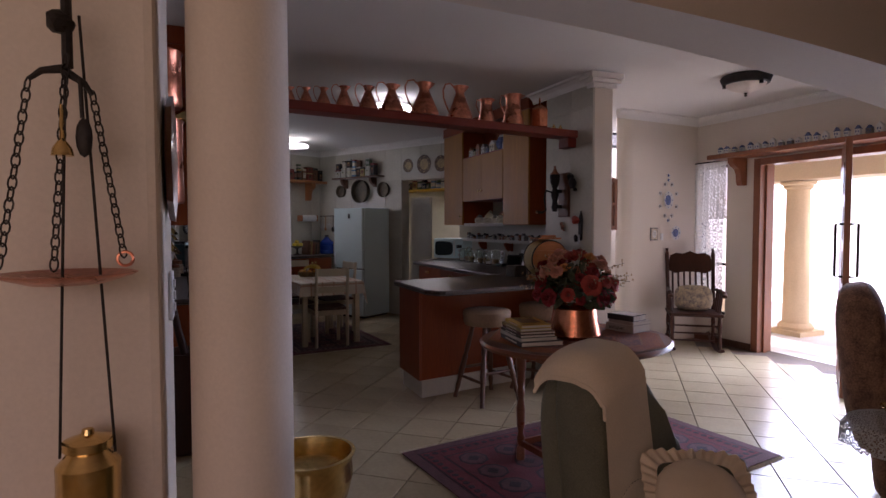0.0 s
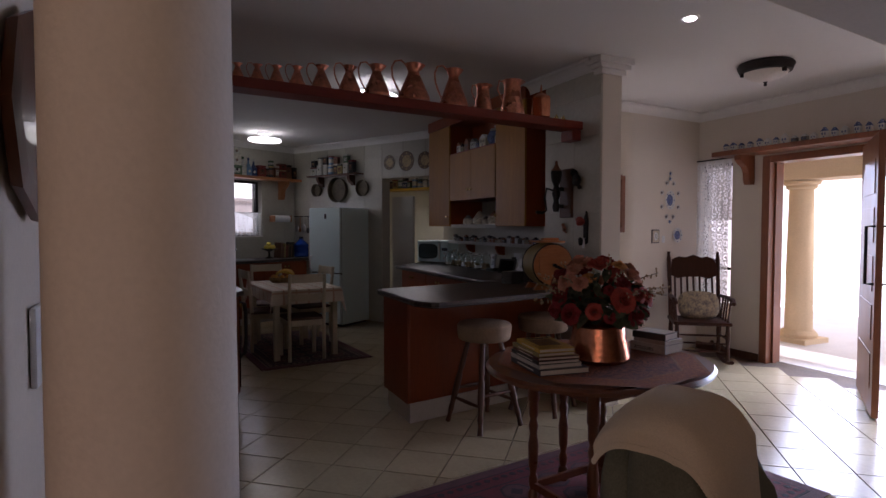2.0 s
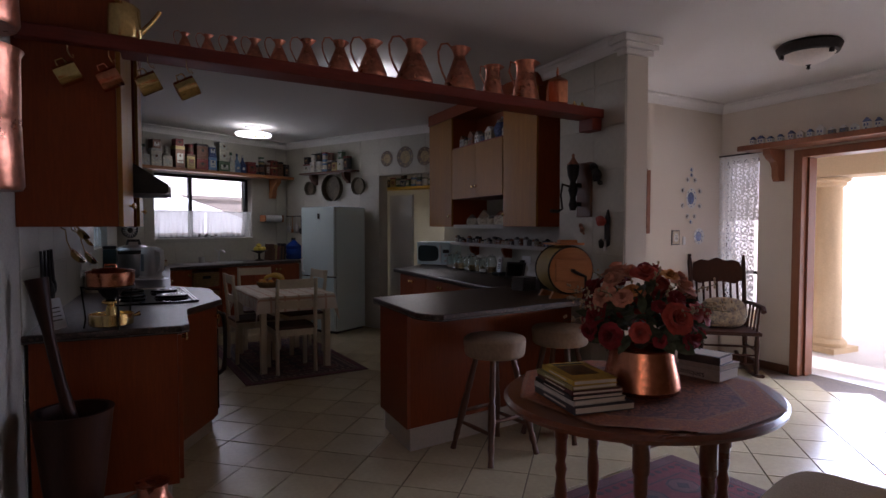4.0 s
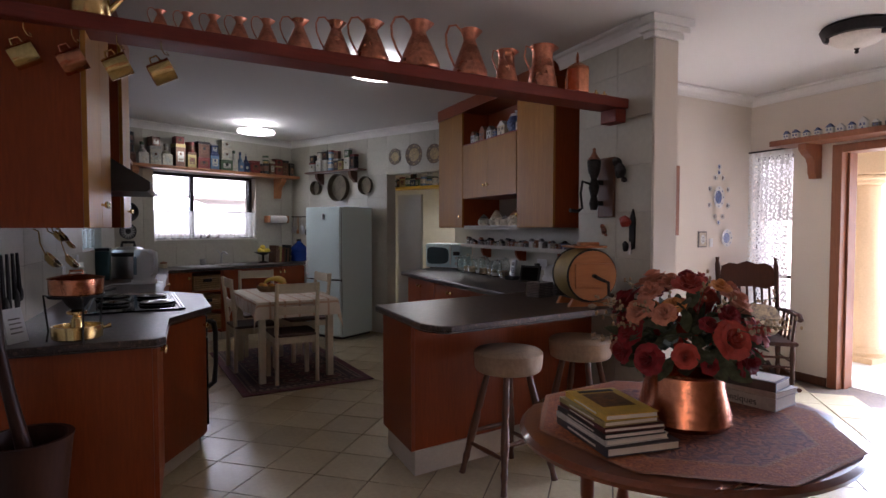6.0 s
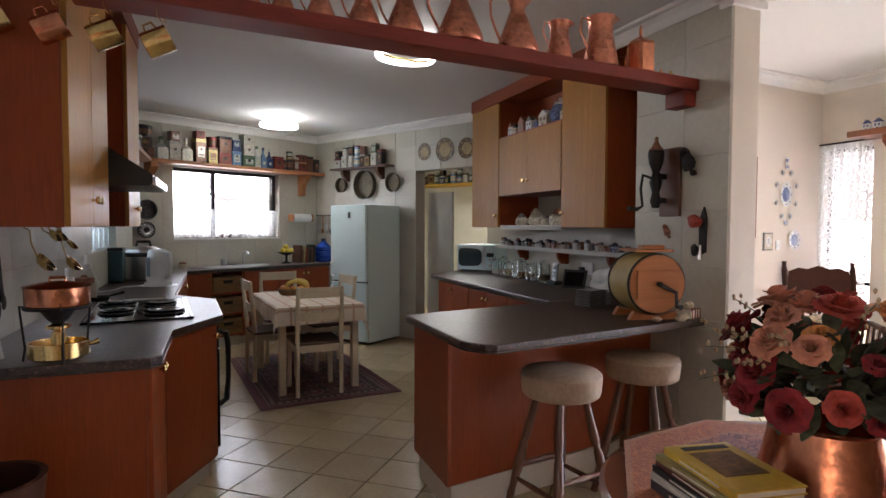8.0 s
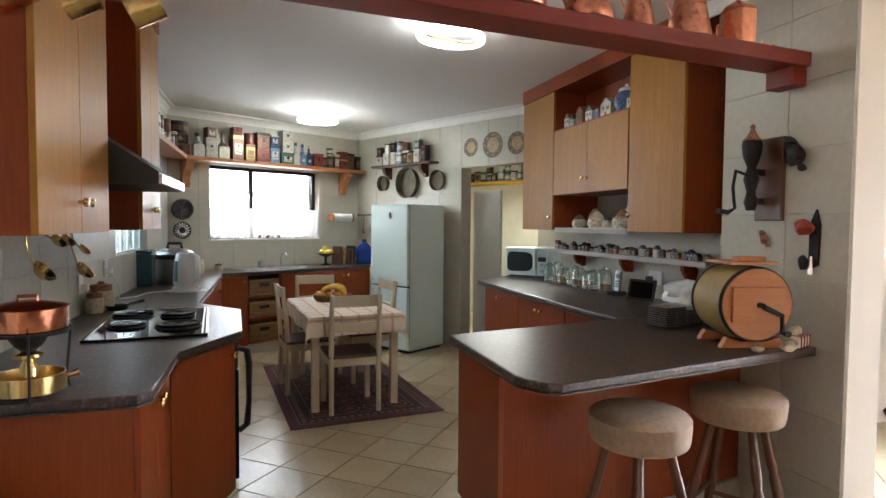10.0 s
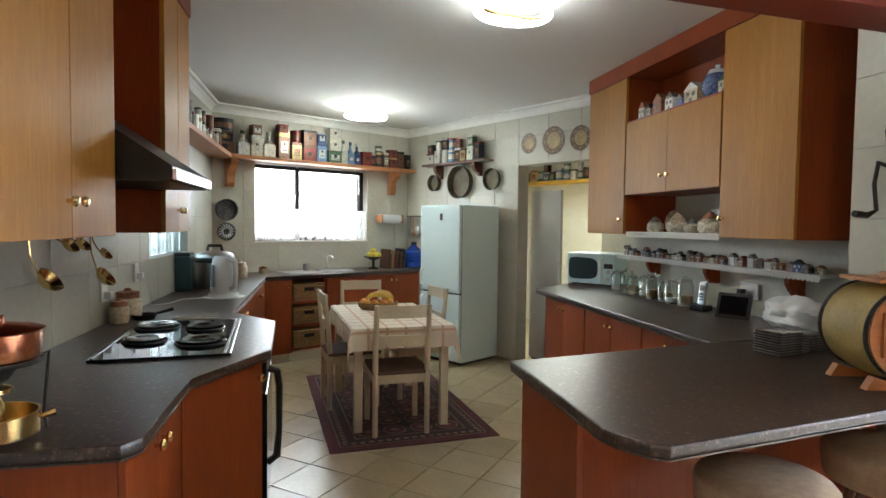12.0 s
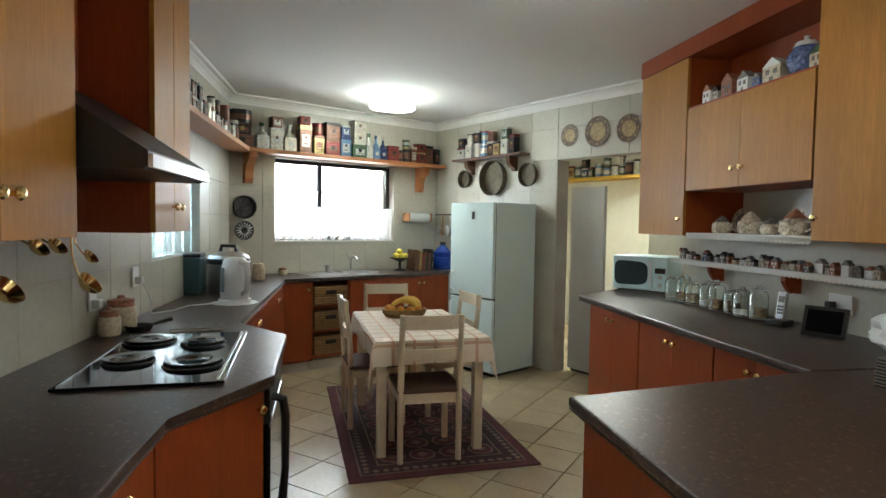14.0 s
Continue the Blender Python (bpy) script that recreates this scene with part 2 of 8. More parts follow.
def wall(name, p, q, z0, z1, thick, material, holes=(), label=""):
    """A wall whose face runs from p to q; it thickens to the left of that way. holes: (s0, s1, z0, z1) along it."""
    p, q = Vector((*p, 0)), Vector((*q, 0))
    L = (q - p).length
    ang = math.atan2(q.y - p.y, q.x - p.x)
    bm = B()
    s = 0.0
    for a, b, c, d in sorted(holes):
        box(bm, s, 0, z0, a, thick, z1)
        if c > z0:
            box(bm, a, 0, z0, b, thick, c)
        if d < z1:
            box(bm, a, 0, d, b, thick, z1)
        s = b
    box(bm, s, 0, z0, L, thick, z1)
    ob = part(name, bm, material)
    ob.matrix_basis = Matrix.Translation(p) @ Matrix.Rotation(ang, 4, 'Z')
    return tagged(ob, label or "cream painted plaster wall", "wall", kind="structure")

# ---- structure ----
CEIL = 2.68
U = Vector((0.879, 0.477, 0)).normalized()          # along the window wall
V = Vector((U.y, -U.x, 0))                           # along the fridge wall, towards the doorway
P0, PC = Vector((0.24, 9.17, 0)), Vector((2.51, 10.41, 0))
LW, RW, DW = 0.27, 4.05, 6.2                         # left wall, right wall, door wall
UM = Matrix.Translation(P0) @ Matrix.Rotation(math.atan2(U.y, U.x), 4, 'Z')
VM = Matrix.Translation(PC) @ Matrix.Rotation(math.atan2(V.y, V.x), 4, 'Z')

bm = B(); box(bm, -3.2, -3.2, -0.12, 6.4, 12.6, -0.008)
floor = tagged(part("floor", bm, M_GROUT), "beige diagonal floor tiles with dark brown grout", "floor", kind="structure")
bm = B(); box(bm, -3.4, -3.4, CEIL, 6.4, 12.8, CEIL + 0.15)
tagged(part("ceiling", bm, M_CEIL), "smooth white painted ceiling", "ceiling", kind="structure")

w_left = wall("wall_left", (LW, 2.6), (LW, 9.6), -0.05, CEIL, 0.25, M_WALLK, [(4.4, 5.5, 1.2, 1.75)], "beige tiled kitchen wall behind the hob")
w_win = wall("wall_window", (P0.x - 0.3, P0.y - 0.163), (PC.x + 0.02, PC.y + 0.011), -0.05, CEIL, 0.25, M_WALLK, [(0.84, 2.28, 1.25, 2.1)], "beige tiled kitchen wall with a wide window")
Q = PC + V * 3.34
w_fridge = wall("wall_fridge", (PC.x, PC.y), (Q.x, Q.y), -0.05, CEIL, 0.16, M_WALLK, [(1.95, 3.32, -0.05, 2.09)], "greyish beige wall behind the fridge with a doorway")
wall("wall_right_far", (4.42, 8.7), (4.42, 7.45), -0.05, CEIL, 0.1, M_WALLK, label="tiled wall behind the microwave")
wall("wall_right", (RW, 7.45), (RW, 4.95), -0.05, CEIL, 0.12, M_WALLK, label="tiled wall behind the worktop and wall units")
# the pier at the end of the right wall, with its moulded capital
bm = B(); box(bm, 3.673, 4.25, -0.02, 3.855, 4.97, CEIL)
tagged(part("wall_pier", bm, M_WALL), "cream painted end pier of the kitchen wall", "wall", kind="structure")
w_pier = wall("wall_pier_side", (3.662, 4.968), (3.662, 4.252), -0.02, CEIL - 0.001, 0.0105, M_GROUTW, label="beige tiled kitchen side of the pier")
bm = B(); box(bm, 3.862, 4.97, -0.05, 4.045, 5.02, CEIL); box(bm, 4.175, 4.97, -0.05, 4.25, 7.45, CEIL); box(bm, 4.175, 7.46, -0.05, 4.415, 7.5, CEIL); box(bm, 3.862, 4.8, -0.05, 4.25, 4.96, CEIL)
tagged(part("wall_hall_side", bm, M_WALL), "plain painted wall on the hall side", "wall", kind="structure")
bm = B()
prism(bm, [(3.595, 4.19), (3.925, 4.19), (3.925, 4.36), (3.595, 4.36)], 2.63, CEIL - 0.002, 0.004)
prism(bm, [(3.615, 4.205), (3.905, 4.205), (3.905, 4.34), (3.615, 4.34)], 2.595, 2.63, 0.006)
prism(bm, [(3.64, 4.228), (3.88, 4.228), (3.88, 4.32), (3.64, 4.32)], 2.555, 2.595, 0.006)
tagged(part("trim_capital", bm, M_TRIM), "white moulded plaster capital on the pier", "trim", kind="structure")


def cornice(name, p, q, size=0.09):
    """A coved cornice along a wall's face from p to q, with the room on the right of that way."""
    p, q = Vector((*p, 0)), Vector((*q, 0))
    L = (q - p).length
    ang = math.atan2(q.y - p.y, q.x - p.x)
    bm = B()
    prof = [(0, 0), (0, -size), (-0.012, -size), (-0.016, -size * 0.8), (-0.03, -size * 0.5), (-size * 0.62, -size * 0.24), (-size * 0.9, -0.02), (-size, -0.014), (-size, 0)]
    a = [bm.verts.new((0, y, z)) for y, z in prof]
    b = [bm.verts.new((L, y, z)) for y, z in prof]
    k = len(prof)
    for i in range(k):
        bm.faces.new((a[i], a[(i + 1) % k], b[(i + 1) % k], b[i]))
    bm.faces.new(a); bm.faces.new(b[::-1])
    ob = part(name, bm, M_TRIM)
    ob.matrix_basis = Matrix.Translation(p + Vector((0, 0, CEIL - 0.001))) @ Matrix.Rotation(ang, 4, 'Z')
    return tagged(ob, "white coved plaster cornice", "cornice", kind="structure")


cornice("trim_cornice_left", (LW, 6.3), (LW, 9.19))
cornice("trim_cornice_window", P0[:2], PC[:2])
cornice("trim_cornice_fridge", PC[:2], (PC + V * 3.2)[:2])
cornice("trim_cornice_pier", (3.66, 5.2), (3.66, 4.3))
cornice("trim_cornice_hall", (4.86, 5.42), (6.2, 5.55))
cornice("trim_cornice_door", (DW, 5.55), (DW, -3.0))

# hall and entrance
wall("wall_clock", (5.12, 5.436), (6.2, 5.55), -0.05, CEIL, 0.2, M_WALL, label="pale painted wall with hanging plates")
bm = B(); lathe(bm, [(0.11, -0.02), (0.11, CEIL)], 24, Matrix.Translation((5.11, 5.545, 0)))
tagged(part("wall_rounded_end", bm, M_WALL, smooth=True), "rounded painted wall end", "wall", kind="structure")
wall("wall_hall_far", (4.2, 6.6), (6.6, 6.6), -0.05, CEIL + 1.0, 0.2, M_WALL, label="bright white hall wall")
wall("wall_hall_east", (6.2, 6.6), (6.2, 5.55), -0.05, CEIL, 0.2, M_WALL)
wall("wall_door", (DW, 5.55), (DW, -3.2), -0.05, CEIL, 0.25, M_WALL, [(0.03, 0.44, 0.33, 2.10), (0.80, 3.1, -0.05, 2.12)], "cream painted entrance wall with a wide doorway")
# living room shell
wall("wall_living_west", (-2.6, -3.2), (-2.6, 1.8), -0.05, CEIL, 0.2, M_WALL)
# Unseen wall; its place and opening are chosen to suit the added fill lamp.
wall("wall_living_south", (6.3, -0.7), (-2.7, -0.7), -0.05, CEIL, 0.2, M_WALL, [(5.7, 7.9, 0.8, 2.2)])
bm = B(); box(bm, -2.6, 1.57, -0.05, 0.53, 2.04, CEIL, 0.02); box(bm, -2.6, 2.045, -0.05, LW, 2.62, CEIL)
tagged(part("wall_scale", bm, M_WALL), "cream painted thick wall with hanging scale", "wall", kind="structure")
# scullery behind the doorway
SM = VM @ Matrix.Translation((0, 2.2, 0))
bm = B(); box(bm, 0.0, 0, -0.05, 3.3, 0.1, CEIL, m=SM); box(bm, 0.0, -2.04, -0.05, 0.1, 0, CEIL, m=SM)
tagged(part("wall_scullery", bm, mat("scullery_wall_paint", (0.66, 0.64, 0.52), 0.7, vary=0.05)), "pale scullery wall beyond the doorway", "wall", kind="structure")

# free-standing round column and the arched bulkhead
bm = B(); lathe(bm, [(0.112, -0.02), (0.110, 1.2), (0.107, 2.1)], 40, Matrix.Translation((0.693, 1.63, 0)))
tagged(part("column_living", bm, M_WALL, smooth=True), "smooth cream plaster round column", "column", kind="structure")
bm = B()
xs = [0.535 + 0.12 * i for i in range(34)]
zs = [2.111 - 0.0268 * (x - 1.055) ** 2 for x in xs]
zn = [2.046 - 0.0300 * max(0, x - 1.5) ** 2 for x in xs]
lo1 = [bm.verts.new((x, 1.6, z)) for x, z in zip(xs, zn)]; lo2 = [bm.verts.new((x, 1.96, z)) for x, z in zip(xs, zs)]
hi1 = [bm.verts.new((x, 1.6, CEIL)) for x in xs]; hi2 = [bm.verts.new((x, 1.96, CEIL)) for x in xs]
for i in range(len(xs) - 1):
    bm.faces.new((lo1[i], lo1[i + 1], lo2[i + 1], lo2[i])); bm.faces.new((lo1[i], lo1[i + 1], hi1[i + 1], hi1[i]))
    bm.faces.new((lo2[i], lo2[i + 1], hi2[i + 1], hi2[i])); bm.faces.new((hi1[i], hi1[i + 1], hi2[i + 1], hi2[i]))
bm.faces.new((lo1[0], lo2[0], hi2[0], hi1[0])); bm.faces.new((lo1[-1], lo2[-1], hi2[-1], hi1[-1]))
tagged(part("wall_arch", bm, M_WALL), "smooth plaster arched bulkhead", "arch", kind="structure")
bm = B(); box(bm, xs[-1], 1.55, -0.05, DW, 2.0, CEIL)
tagged(part("wall_arch_pier", bm, M_WALL), "cream painted pier under the arch", "wall", kind="structure")

# outside
bm = B(); box(bm, -400, -400, -0.5, 400, 400, -0.16)
tagged(part("ground", bm, M_GRASS), "green garden ground", "ground", kind="structure")
bm = B(); box(bm, 6.42, -4, -0.15, 15, 12, -0.03)
tagged(part("pavement_patio", bm, M_PAVE), "pale sunlit patio paving", "pavement", kind="structure")
bm = B(); box(bm, -6, 9.6, -0.15, 6.4, 18, -0.10)
tagged(part("pavement_yard", bm, M_PAVE), "pale paved back yard", "pavement", kind="structure")


def portico_column(x, y, h):
    t = thing("portico_column", pose(x, y, -0.03), "round plaster portico column on a moulded base", "column", "portico columns")
    part("base", prism(lathe(B(), [(0.2, 0.06), (0.21, 0.1), (0.19, 0.13), (0.17, 0.15)], 24), [(-.23, -.23), (.23, -.23), (.23, .23), (-.23, .23)], 0, 0.06), M_OCHRE, t)
    part("shaft", lathe(B(), [(0.155, 0.15), (0.15, 1.0), (0.135, h - 0.1)], 28), M_OCHRE, t, smooth=True)
    part("capital", lathe(B(), [(0.14, h - 0.1), (0.17, h - 0.08), (0.17, h - 0.05), (0.21, h - 0.03), (0.21, h)], 28), M_OCHRE, t)
    return t


M_YARDWALL = mat("pale_rose_yard_plaster", (0.62, 0.55, 0.51), 0.85, vary=0.06, scale=2, bump=0.2)
bm = B(); box(bm, -4.0, 4.2, -0.14, 7.0, 4.4, 1.98, m=UM); box(bm, -4.0, 4.15, 1.98, 7.0, 4.45, 2.06, 0.01, m=UM)
tagged(part("wall_yard", bm, M_YARDWALL), "pale plaster yard wall with a flat coping", "wall", kind="structure")
portico_column(7.75, 5.35, 1.98)
portico_column(7.75, 1.2, 1.98)
bm = B(); box(bm, 7.5, -4, 1.96, 8.0, 9, 2.5)
tagged(part("wall_portico_beam", bm, M_OCHRE), "ochre plaster portico beam", "beam", kind="structure")
bm = B(); box(bm, 6.45, -4, 2.5, 8.3, 9, 2.6)
tagged(part("ceiling_portico", bm, M_CEIL), "white portico ceiling", "ceiling", kind="structure")
bm = B(); box(bm, 6.45, 6.2, -0.05, 8.3, 6.4, 2.5)
tagged(part("wall_portico_end", bm, M_OCHRE), "ochre plaster portico wall", "wall", kind="structure")

# Emissive panel: the garden's blown-out brightness is put into its material.
M_BACK = glow("garden_backdrop_glow", (1.0, 0.99, 0.96), 3.2)
# Weaker emission for the yard panel, standing in for bright daylight beyond the window.
M_YARD = glow("yard_backdrop_glow", (1.0, 1.0, 0.98), 1.6)
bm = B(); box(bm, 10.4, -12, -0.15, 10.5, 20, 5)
tagged(part("backdrop_garden", bm, M_BACK), "glowing white panel in place of the overexposed garden", "backdrop", kind="structure")
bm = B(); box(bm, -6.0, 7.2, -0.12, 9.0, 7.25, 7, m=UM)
tagged(part("backdrop_yard", bm, M_YARD), "glowing pale panel in place of the overexposed yard", "backdrop", kind="structure")

# ---- fitted kitchen ----


def knob(parent, m, r=0.0175, label="round brass knob"):
    bm = lathe(B(), [(0.006, 0), (0.006, 0.014), (r * 0.8, 0.017), (r, 0.024), (r * 0.75, 0.031), (0.0, 0.033)], 12)
    ob = part("knob", bm, M_BRASS, parent, label, smooth=True)
    ob.matrix_basis = m
    return ob


def unit(name, m, w, d, h, doors, label, front=M_CHERRY, body=M_CHERRY, plinth=0.0, cat="cabinet", knobs="top", group="fitted kitchen units", z0=0.0):
    """A cabinet: origin at its front left lower corner, x along the front, y into it. doors: (x0, x1, z0, z1, knob side)."""
    t = thing(name, m, label, cat, group)
    bm = box(B(), 0.002, 0.022, plinth, w - 0.002, d, h)
    part("body", bm, body, t)
    if plinth:
        part("plinth", box(B(), 0.0, 0.06, 0, w, d, plinth), M_PLINTH, t, "beige tiled plinth")
    for x0, x1, a, b, side in doors:
        dr = part("door", box(B(), x0 + 0.002, 0.001, a + 0.002, x1 - 0.002, 0.021, b - 0.002, 0.002), front, t)
        if side:
            kx = x1 - 0.035 if side > 0 else x0 + 0.035
            kz = (b - 0.06) if knobs == "top" else (a + 0.11)
            knob(dr, pose(kx, 0.001, kz, 90))
    return t


M_WICKER = mat('woven_wicker', (0.30, 0.17, 0.07), 0.8, vary=0.3, scale=30, fine=120, bump=0.6)
M_PLINTH = mat("beige_plinth_tile", (0.55, 0.50, 0.42), 0.3, vary=0.06)


def worktop(name, pts, label, z0=0.87, z1=0.91):
    t = thing(name, pose(0, 0, 0), label, "worktop")
    part("surface", prism(B(), pts, z0 + 0.006, z1, 0.009), M_COUNTER, t)
    part("edge_strip", prism(B(), pts, z0, z0 + 0.0058), M_COUNTER, t)
    return t


# left run: end bay, hob bay that stands forward, and the run to the window wall
FX = 0.93
worktop("worktop", [(LW + 0.003, 4.38), (0.93, 4.38), (0.965, 4.43), (0.955, 4.99), (1.19, 5.42), (1.15, 6.17), (0.86, 6.50), (0.84, 8.82), (1.9, 9.40), (1.58, 9.98), (LW + 0.003, 9.2)], "dark speckled laminate worktop with a lit edge")
unit("base_unit", pose(FX, 4.42, 0, 0, 0, 90), 0.56, 0.64, 0.87, [(0.0, 0.28, 0.12, 0.86, 1), (0.28, 0.56, 0.12, 0.86, -1)], "cherry wood base unit with brass knobs", plinth=0.1)
a5 = math.degrees(math.atan2(5.42 - 4.99, 1.16 - 0.93))
unit("base_unit", pose(0.93, 4.985, 0, 0, 0, a5), 0.48, 0.40, 0.87, [(0.0, 0.48, 0.12, 0.86, 1)], "cherry wood angled base unit beside the oven", plinth=0.1)
bm = B()
hobbase = thing("oven_unit", pose(1.165, 5.44, 0, 0, 0, 93), "cherry wood oven housing with a black built-in oven", "oven")
part("body", box(B(), 0, 0.02, 0.1, 0.72, 0.85, 0.87), M_CHERRY, hobbase)
part("plinth", box(B(), 0, 0.05, 0, 0.72, 0.85, 0.1), M_PLINTH, hobbase)
ov = part("oven_door", box(B(), 0.04, -0.005, 0.14, 0.68, 0.018, 0.70, 0.006), M_BLACKGLASS, hobbase, "black glass oven door")
part("control_panel", box(B(), 0.04, -0.003, 0.71, 0.68, 0.018, 0.84, 0.004), M_BLACK, hobbase)
part("handle", tube(B(), [(0.10, -0.005, 0.80), (0.10, -0.045, 0.785), (0.10, -0.055, 0.72), (0.10, -0.055, 0.52), (0.10, -0.045, 0.40), (0.10, -0.005, 0.37)], [0.016, 0.018, 0.016, 0.014, 0.018, 0.016]), M_BLACK, ov)
unit("base_unit", pose(0.86, 6.55, 0, 0, 0, 90), 1.1, 0.57, 0.87, [(0, .55, .12, .86, 1), (.55, 1.1, .12, .86, -1)], "cherry wood base unit under the worktop", plinth=0.1)
unit("base_unit", pose(0.85, 7.66, 0, 0, 0, 90), 1.0, 0.56, 0.87, [(0, .5, .12, .86, 1), (.5, 1.0, .12, .86, -1)], "cherry wood base unit in the corner", plinth=0.1)
# window run, local x along the wall
WM = UM @ Matrix.Translation((0, -0.60, 0))
worktop("worktop_window", [tuple((UM @ Vector(p))[:2]) for p in [(0.72, -0.61, 0), (2.57, -0.61, 0), (2.57, -0.003, 0), (0.72, -0.003, 0)]], "dark speckled laminate worktop under the window", 0.872, 0.912)
unit("base_unit", WM @ Matrix.Translation((0.16, 0.0, 0)), 0.47, 0.58, 0.87, [(0.02, 0.47, 0.12, 0.86, 1)], "cherry wood base unit under the window", plinth=0.1)
unit("base_unit", WM @ Matrix.Translation((1.05, 0.0, 0)), 1.26, 0.58, 0.87, [(0.0, 0.48, 0.12, 0.86, 1), (0.48, 0.87, 0.12, 0.86, 1), (0.87, 1.26, 0.12, 0.86, -1)], "cherry wood sink unit with brass knobs", plinth=0.1)
bu = thing("basket_unit", WM @ Matrix.Translation((0.635, 0.0, 0)), "cherry wood unit with three woven wicker basket drawers", "cabinet", "fitted kitchen units")
part("body", box(box(box(B(), 0, 0.02, 0.1, 0.02, 0.58, 0.868), 0.393, 0.02, 0.1, 0.413, 0.58, 0.868), 0.02, 0.5, 0.1, 0.393, 0.58, 0.868), M_CHERRY, bu)
part("plinth", box(B(), 0, 0.06, 0, 0.413, 0.5, 0.1), M_PLINTH, bu)
for i in range(3):
    z = 0.15 + 0.245 * i
    part("rail", box(B(), 0.02, 0.02, z - 0.03, 0.393, 0.5, z - 0.005), M_CHERRY, bu)
    bk = part("basket", box(B(), 0.03, 0.012, z, 0.383, 0.45, z + 0.18, 0.01), M_WICKER, bu, "woven wicker basket drawer")
    for k in range(7):
        part("weave", tube(B(), [(0.032, 0.008, z + 0.013 + 0.026 * k), (0.207, 0.004, z + 0.013 + 0.026 * k), (0.381, 0.008, z + 0.013 + 0.026 * k)], 0.010, 6), M_WICKER, bk)
    part("handle", box(B(), 0.15, -0.012, z + 0.10, 0.26, 0.01, z + 0.14, 0.008), M_IRON, bk)

# right run
worktop("worktop_right", [(3.22, 5.28), (RW - 0.003, 5.28), (RW - 0.003, 7.452), (4.417, 7.505), (4.417, 8.3), (4.1, 8.25), (3.24, 7.62), (3.22, 7.55)], "dark speckled laminate worktop with jars and small things")
for y in (7.42, 6.67):
    unit("base_unit", pose(3.25, y, 0, 0, 0, -90), 0.74, 0.68, 0.87, [(0, .37, .12, .86, 1), (.37, .74, .12, .86, -1)], "cherry wood base unit with a pair of doors", front=M_CHERRY, plinth=0.1)
unit("base_unit", pose(3.25, 5.92, 0, 0, 0, -90), 0.60, 0.68, 0.87, [(0, .3, .12, .86, 1), (.3, .60, .12, .86, -1)], "cherry wood base unit beside the breakfast bar", front=M_CHERRY, plinth=0.1)
# breakfast bar
worktop("worktop_bar", [(2.15, 5.07), (2.15, 4.30), (2.165, 4.25), (2.215, 4.17), (2.26, 4.145), (3.655, 4.385), (3.655, 4.97), (3.64, 5.279), (3.22, 5.279)], "dark speckled laminate breakfast bar", 0.868, 0.908)
bar = thing("breakfast_bar_base", pose(0, 0, 0), "red cherry panelled breakfast bar base on a tiled plinth", "cabinet", "fitted kitchen units")
part("front_panel", prism(B(), [(2.215, 4.54), (3.65, 4.80), (3.65, 4.83), (2.22, 4.57)], 0.14, 0.866), M_CHERRY, bar)
part("end_panel", prism(B(), [(2.19, 4.53), (2.214, 4.54), (2.214, 5.04), (2.19, 5.035)], 0.14, 0.866), M_CHERRY, bar)
part("body", prism(B(), [(2.22, 4.575), (3.64, 4.835), (3.64, 5.25), (2.22, 5.03)], 0.10, 0.866), M_CHERRY, bar)
part("plinth", prism(B(), [(2.21, 4.53), (3.65, 4.78), (3.65, 5.23), (2.21, 5.0)], 0, 0.14), M_PLINTH, bar, "pale tiled plinth")

# wall units, right
UX = 3.61
unit("wall_unit", pose(UX, 7.40, 1.40, 0, 0, -90), 0.59, RW - UX - 0.003, 1.16, [(0, .59, 0, 1.16, 1)], "tall golden beech wall unit with a brass knob", front=M_BEECH, knobs="low")
unit("wall_unit", pose(UX, 5.75, 1.40, 0, 0, -90), 0.53, RW - UX - 0.003, 1.16, [(0, .53, 0, 1.16, -1)], "tall golden beech wall unit with cherry side", front=M_BEECH, knobs="low")
unit("wall_unit", pose(UX, 6.80, 1.69, 0, 0, -90), 1.04, RW - UX - 0.003, 0.53, [(0, .52, 0, .53, 1), (.52, 1.04, 0, .53, -1)], "pair of golden beech wall unit doors", front=M_BEECH, knobs="low")
nic = thing("open_niche", pose(UX, 6.80, 2.22, 0, 0, -90), "dark cherry open niche above the wall unit doors", "shelf", "fitted kitchen units")
part("back", box(B(), 0.002, 0.30, 0.004, 1.038, RW - UX - 0.004, 0.34), M_CHERRY, nic)
part("shelf", box(B(), 0.002, 0.01, 0.001, 1.038, 0.30, 0.012), M_CHERRY, nic)
fas = part("fascia_board", box(B(), 0, 0, 0, 2.2, 0.34, 0.115), M_CHERRY)
fas.matrix_basis = pose(UX - 0.006, 7.41, 2.562, 0, 0, -90)
tagged(fas, "cherry fascia board over the wall units", "fascia")
lsh = tagged(part("lace_edged_shelf", box(B(), UX + 0.02, 5.76, 1.40, RW - 0.003, 6.80, 1.42), M_WHITEP), "narrow white shelf with a lace edging", "shelf")
# wall units, left
unit("wall_unit", pose(0.69, 4.35, 1.40, 0, 0, 90), 0.76, 0.69 - LW - 0.003, 1.16, [(0, .40, 0, 1.16, 1), (.40, .76, 0, 1.16, -1)], "golden beech wall unit with cherry end panel", front=M_BEECH, knobs="low")
unit("wall_unit", pose(0.69, 5.76, 1.40, 0, 0, 90), 0.50, 0.69 - LW - 0.003, 1.16, [(0, .25, 0, 1.16, 1), (.25, .50, 0, 1.16, -1)], "golden beech wall unit beside the cooker hood", front=M_BEECH, knobs="low")
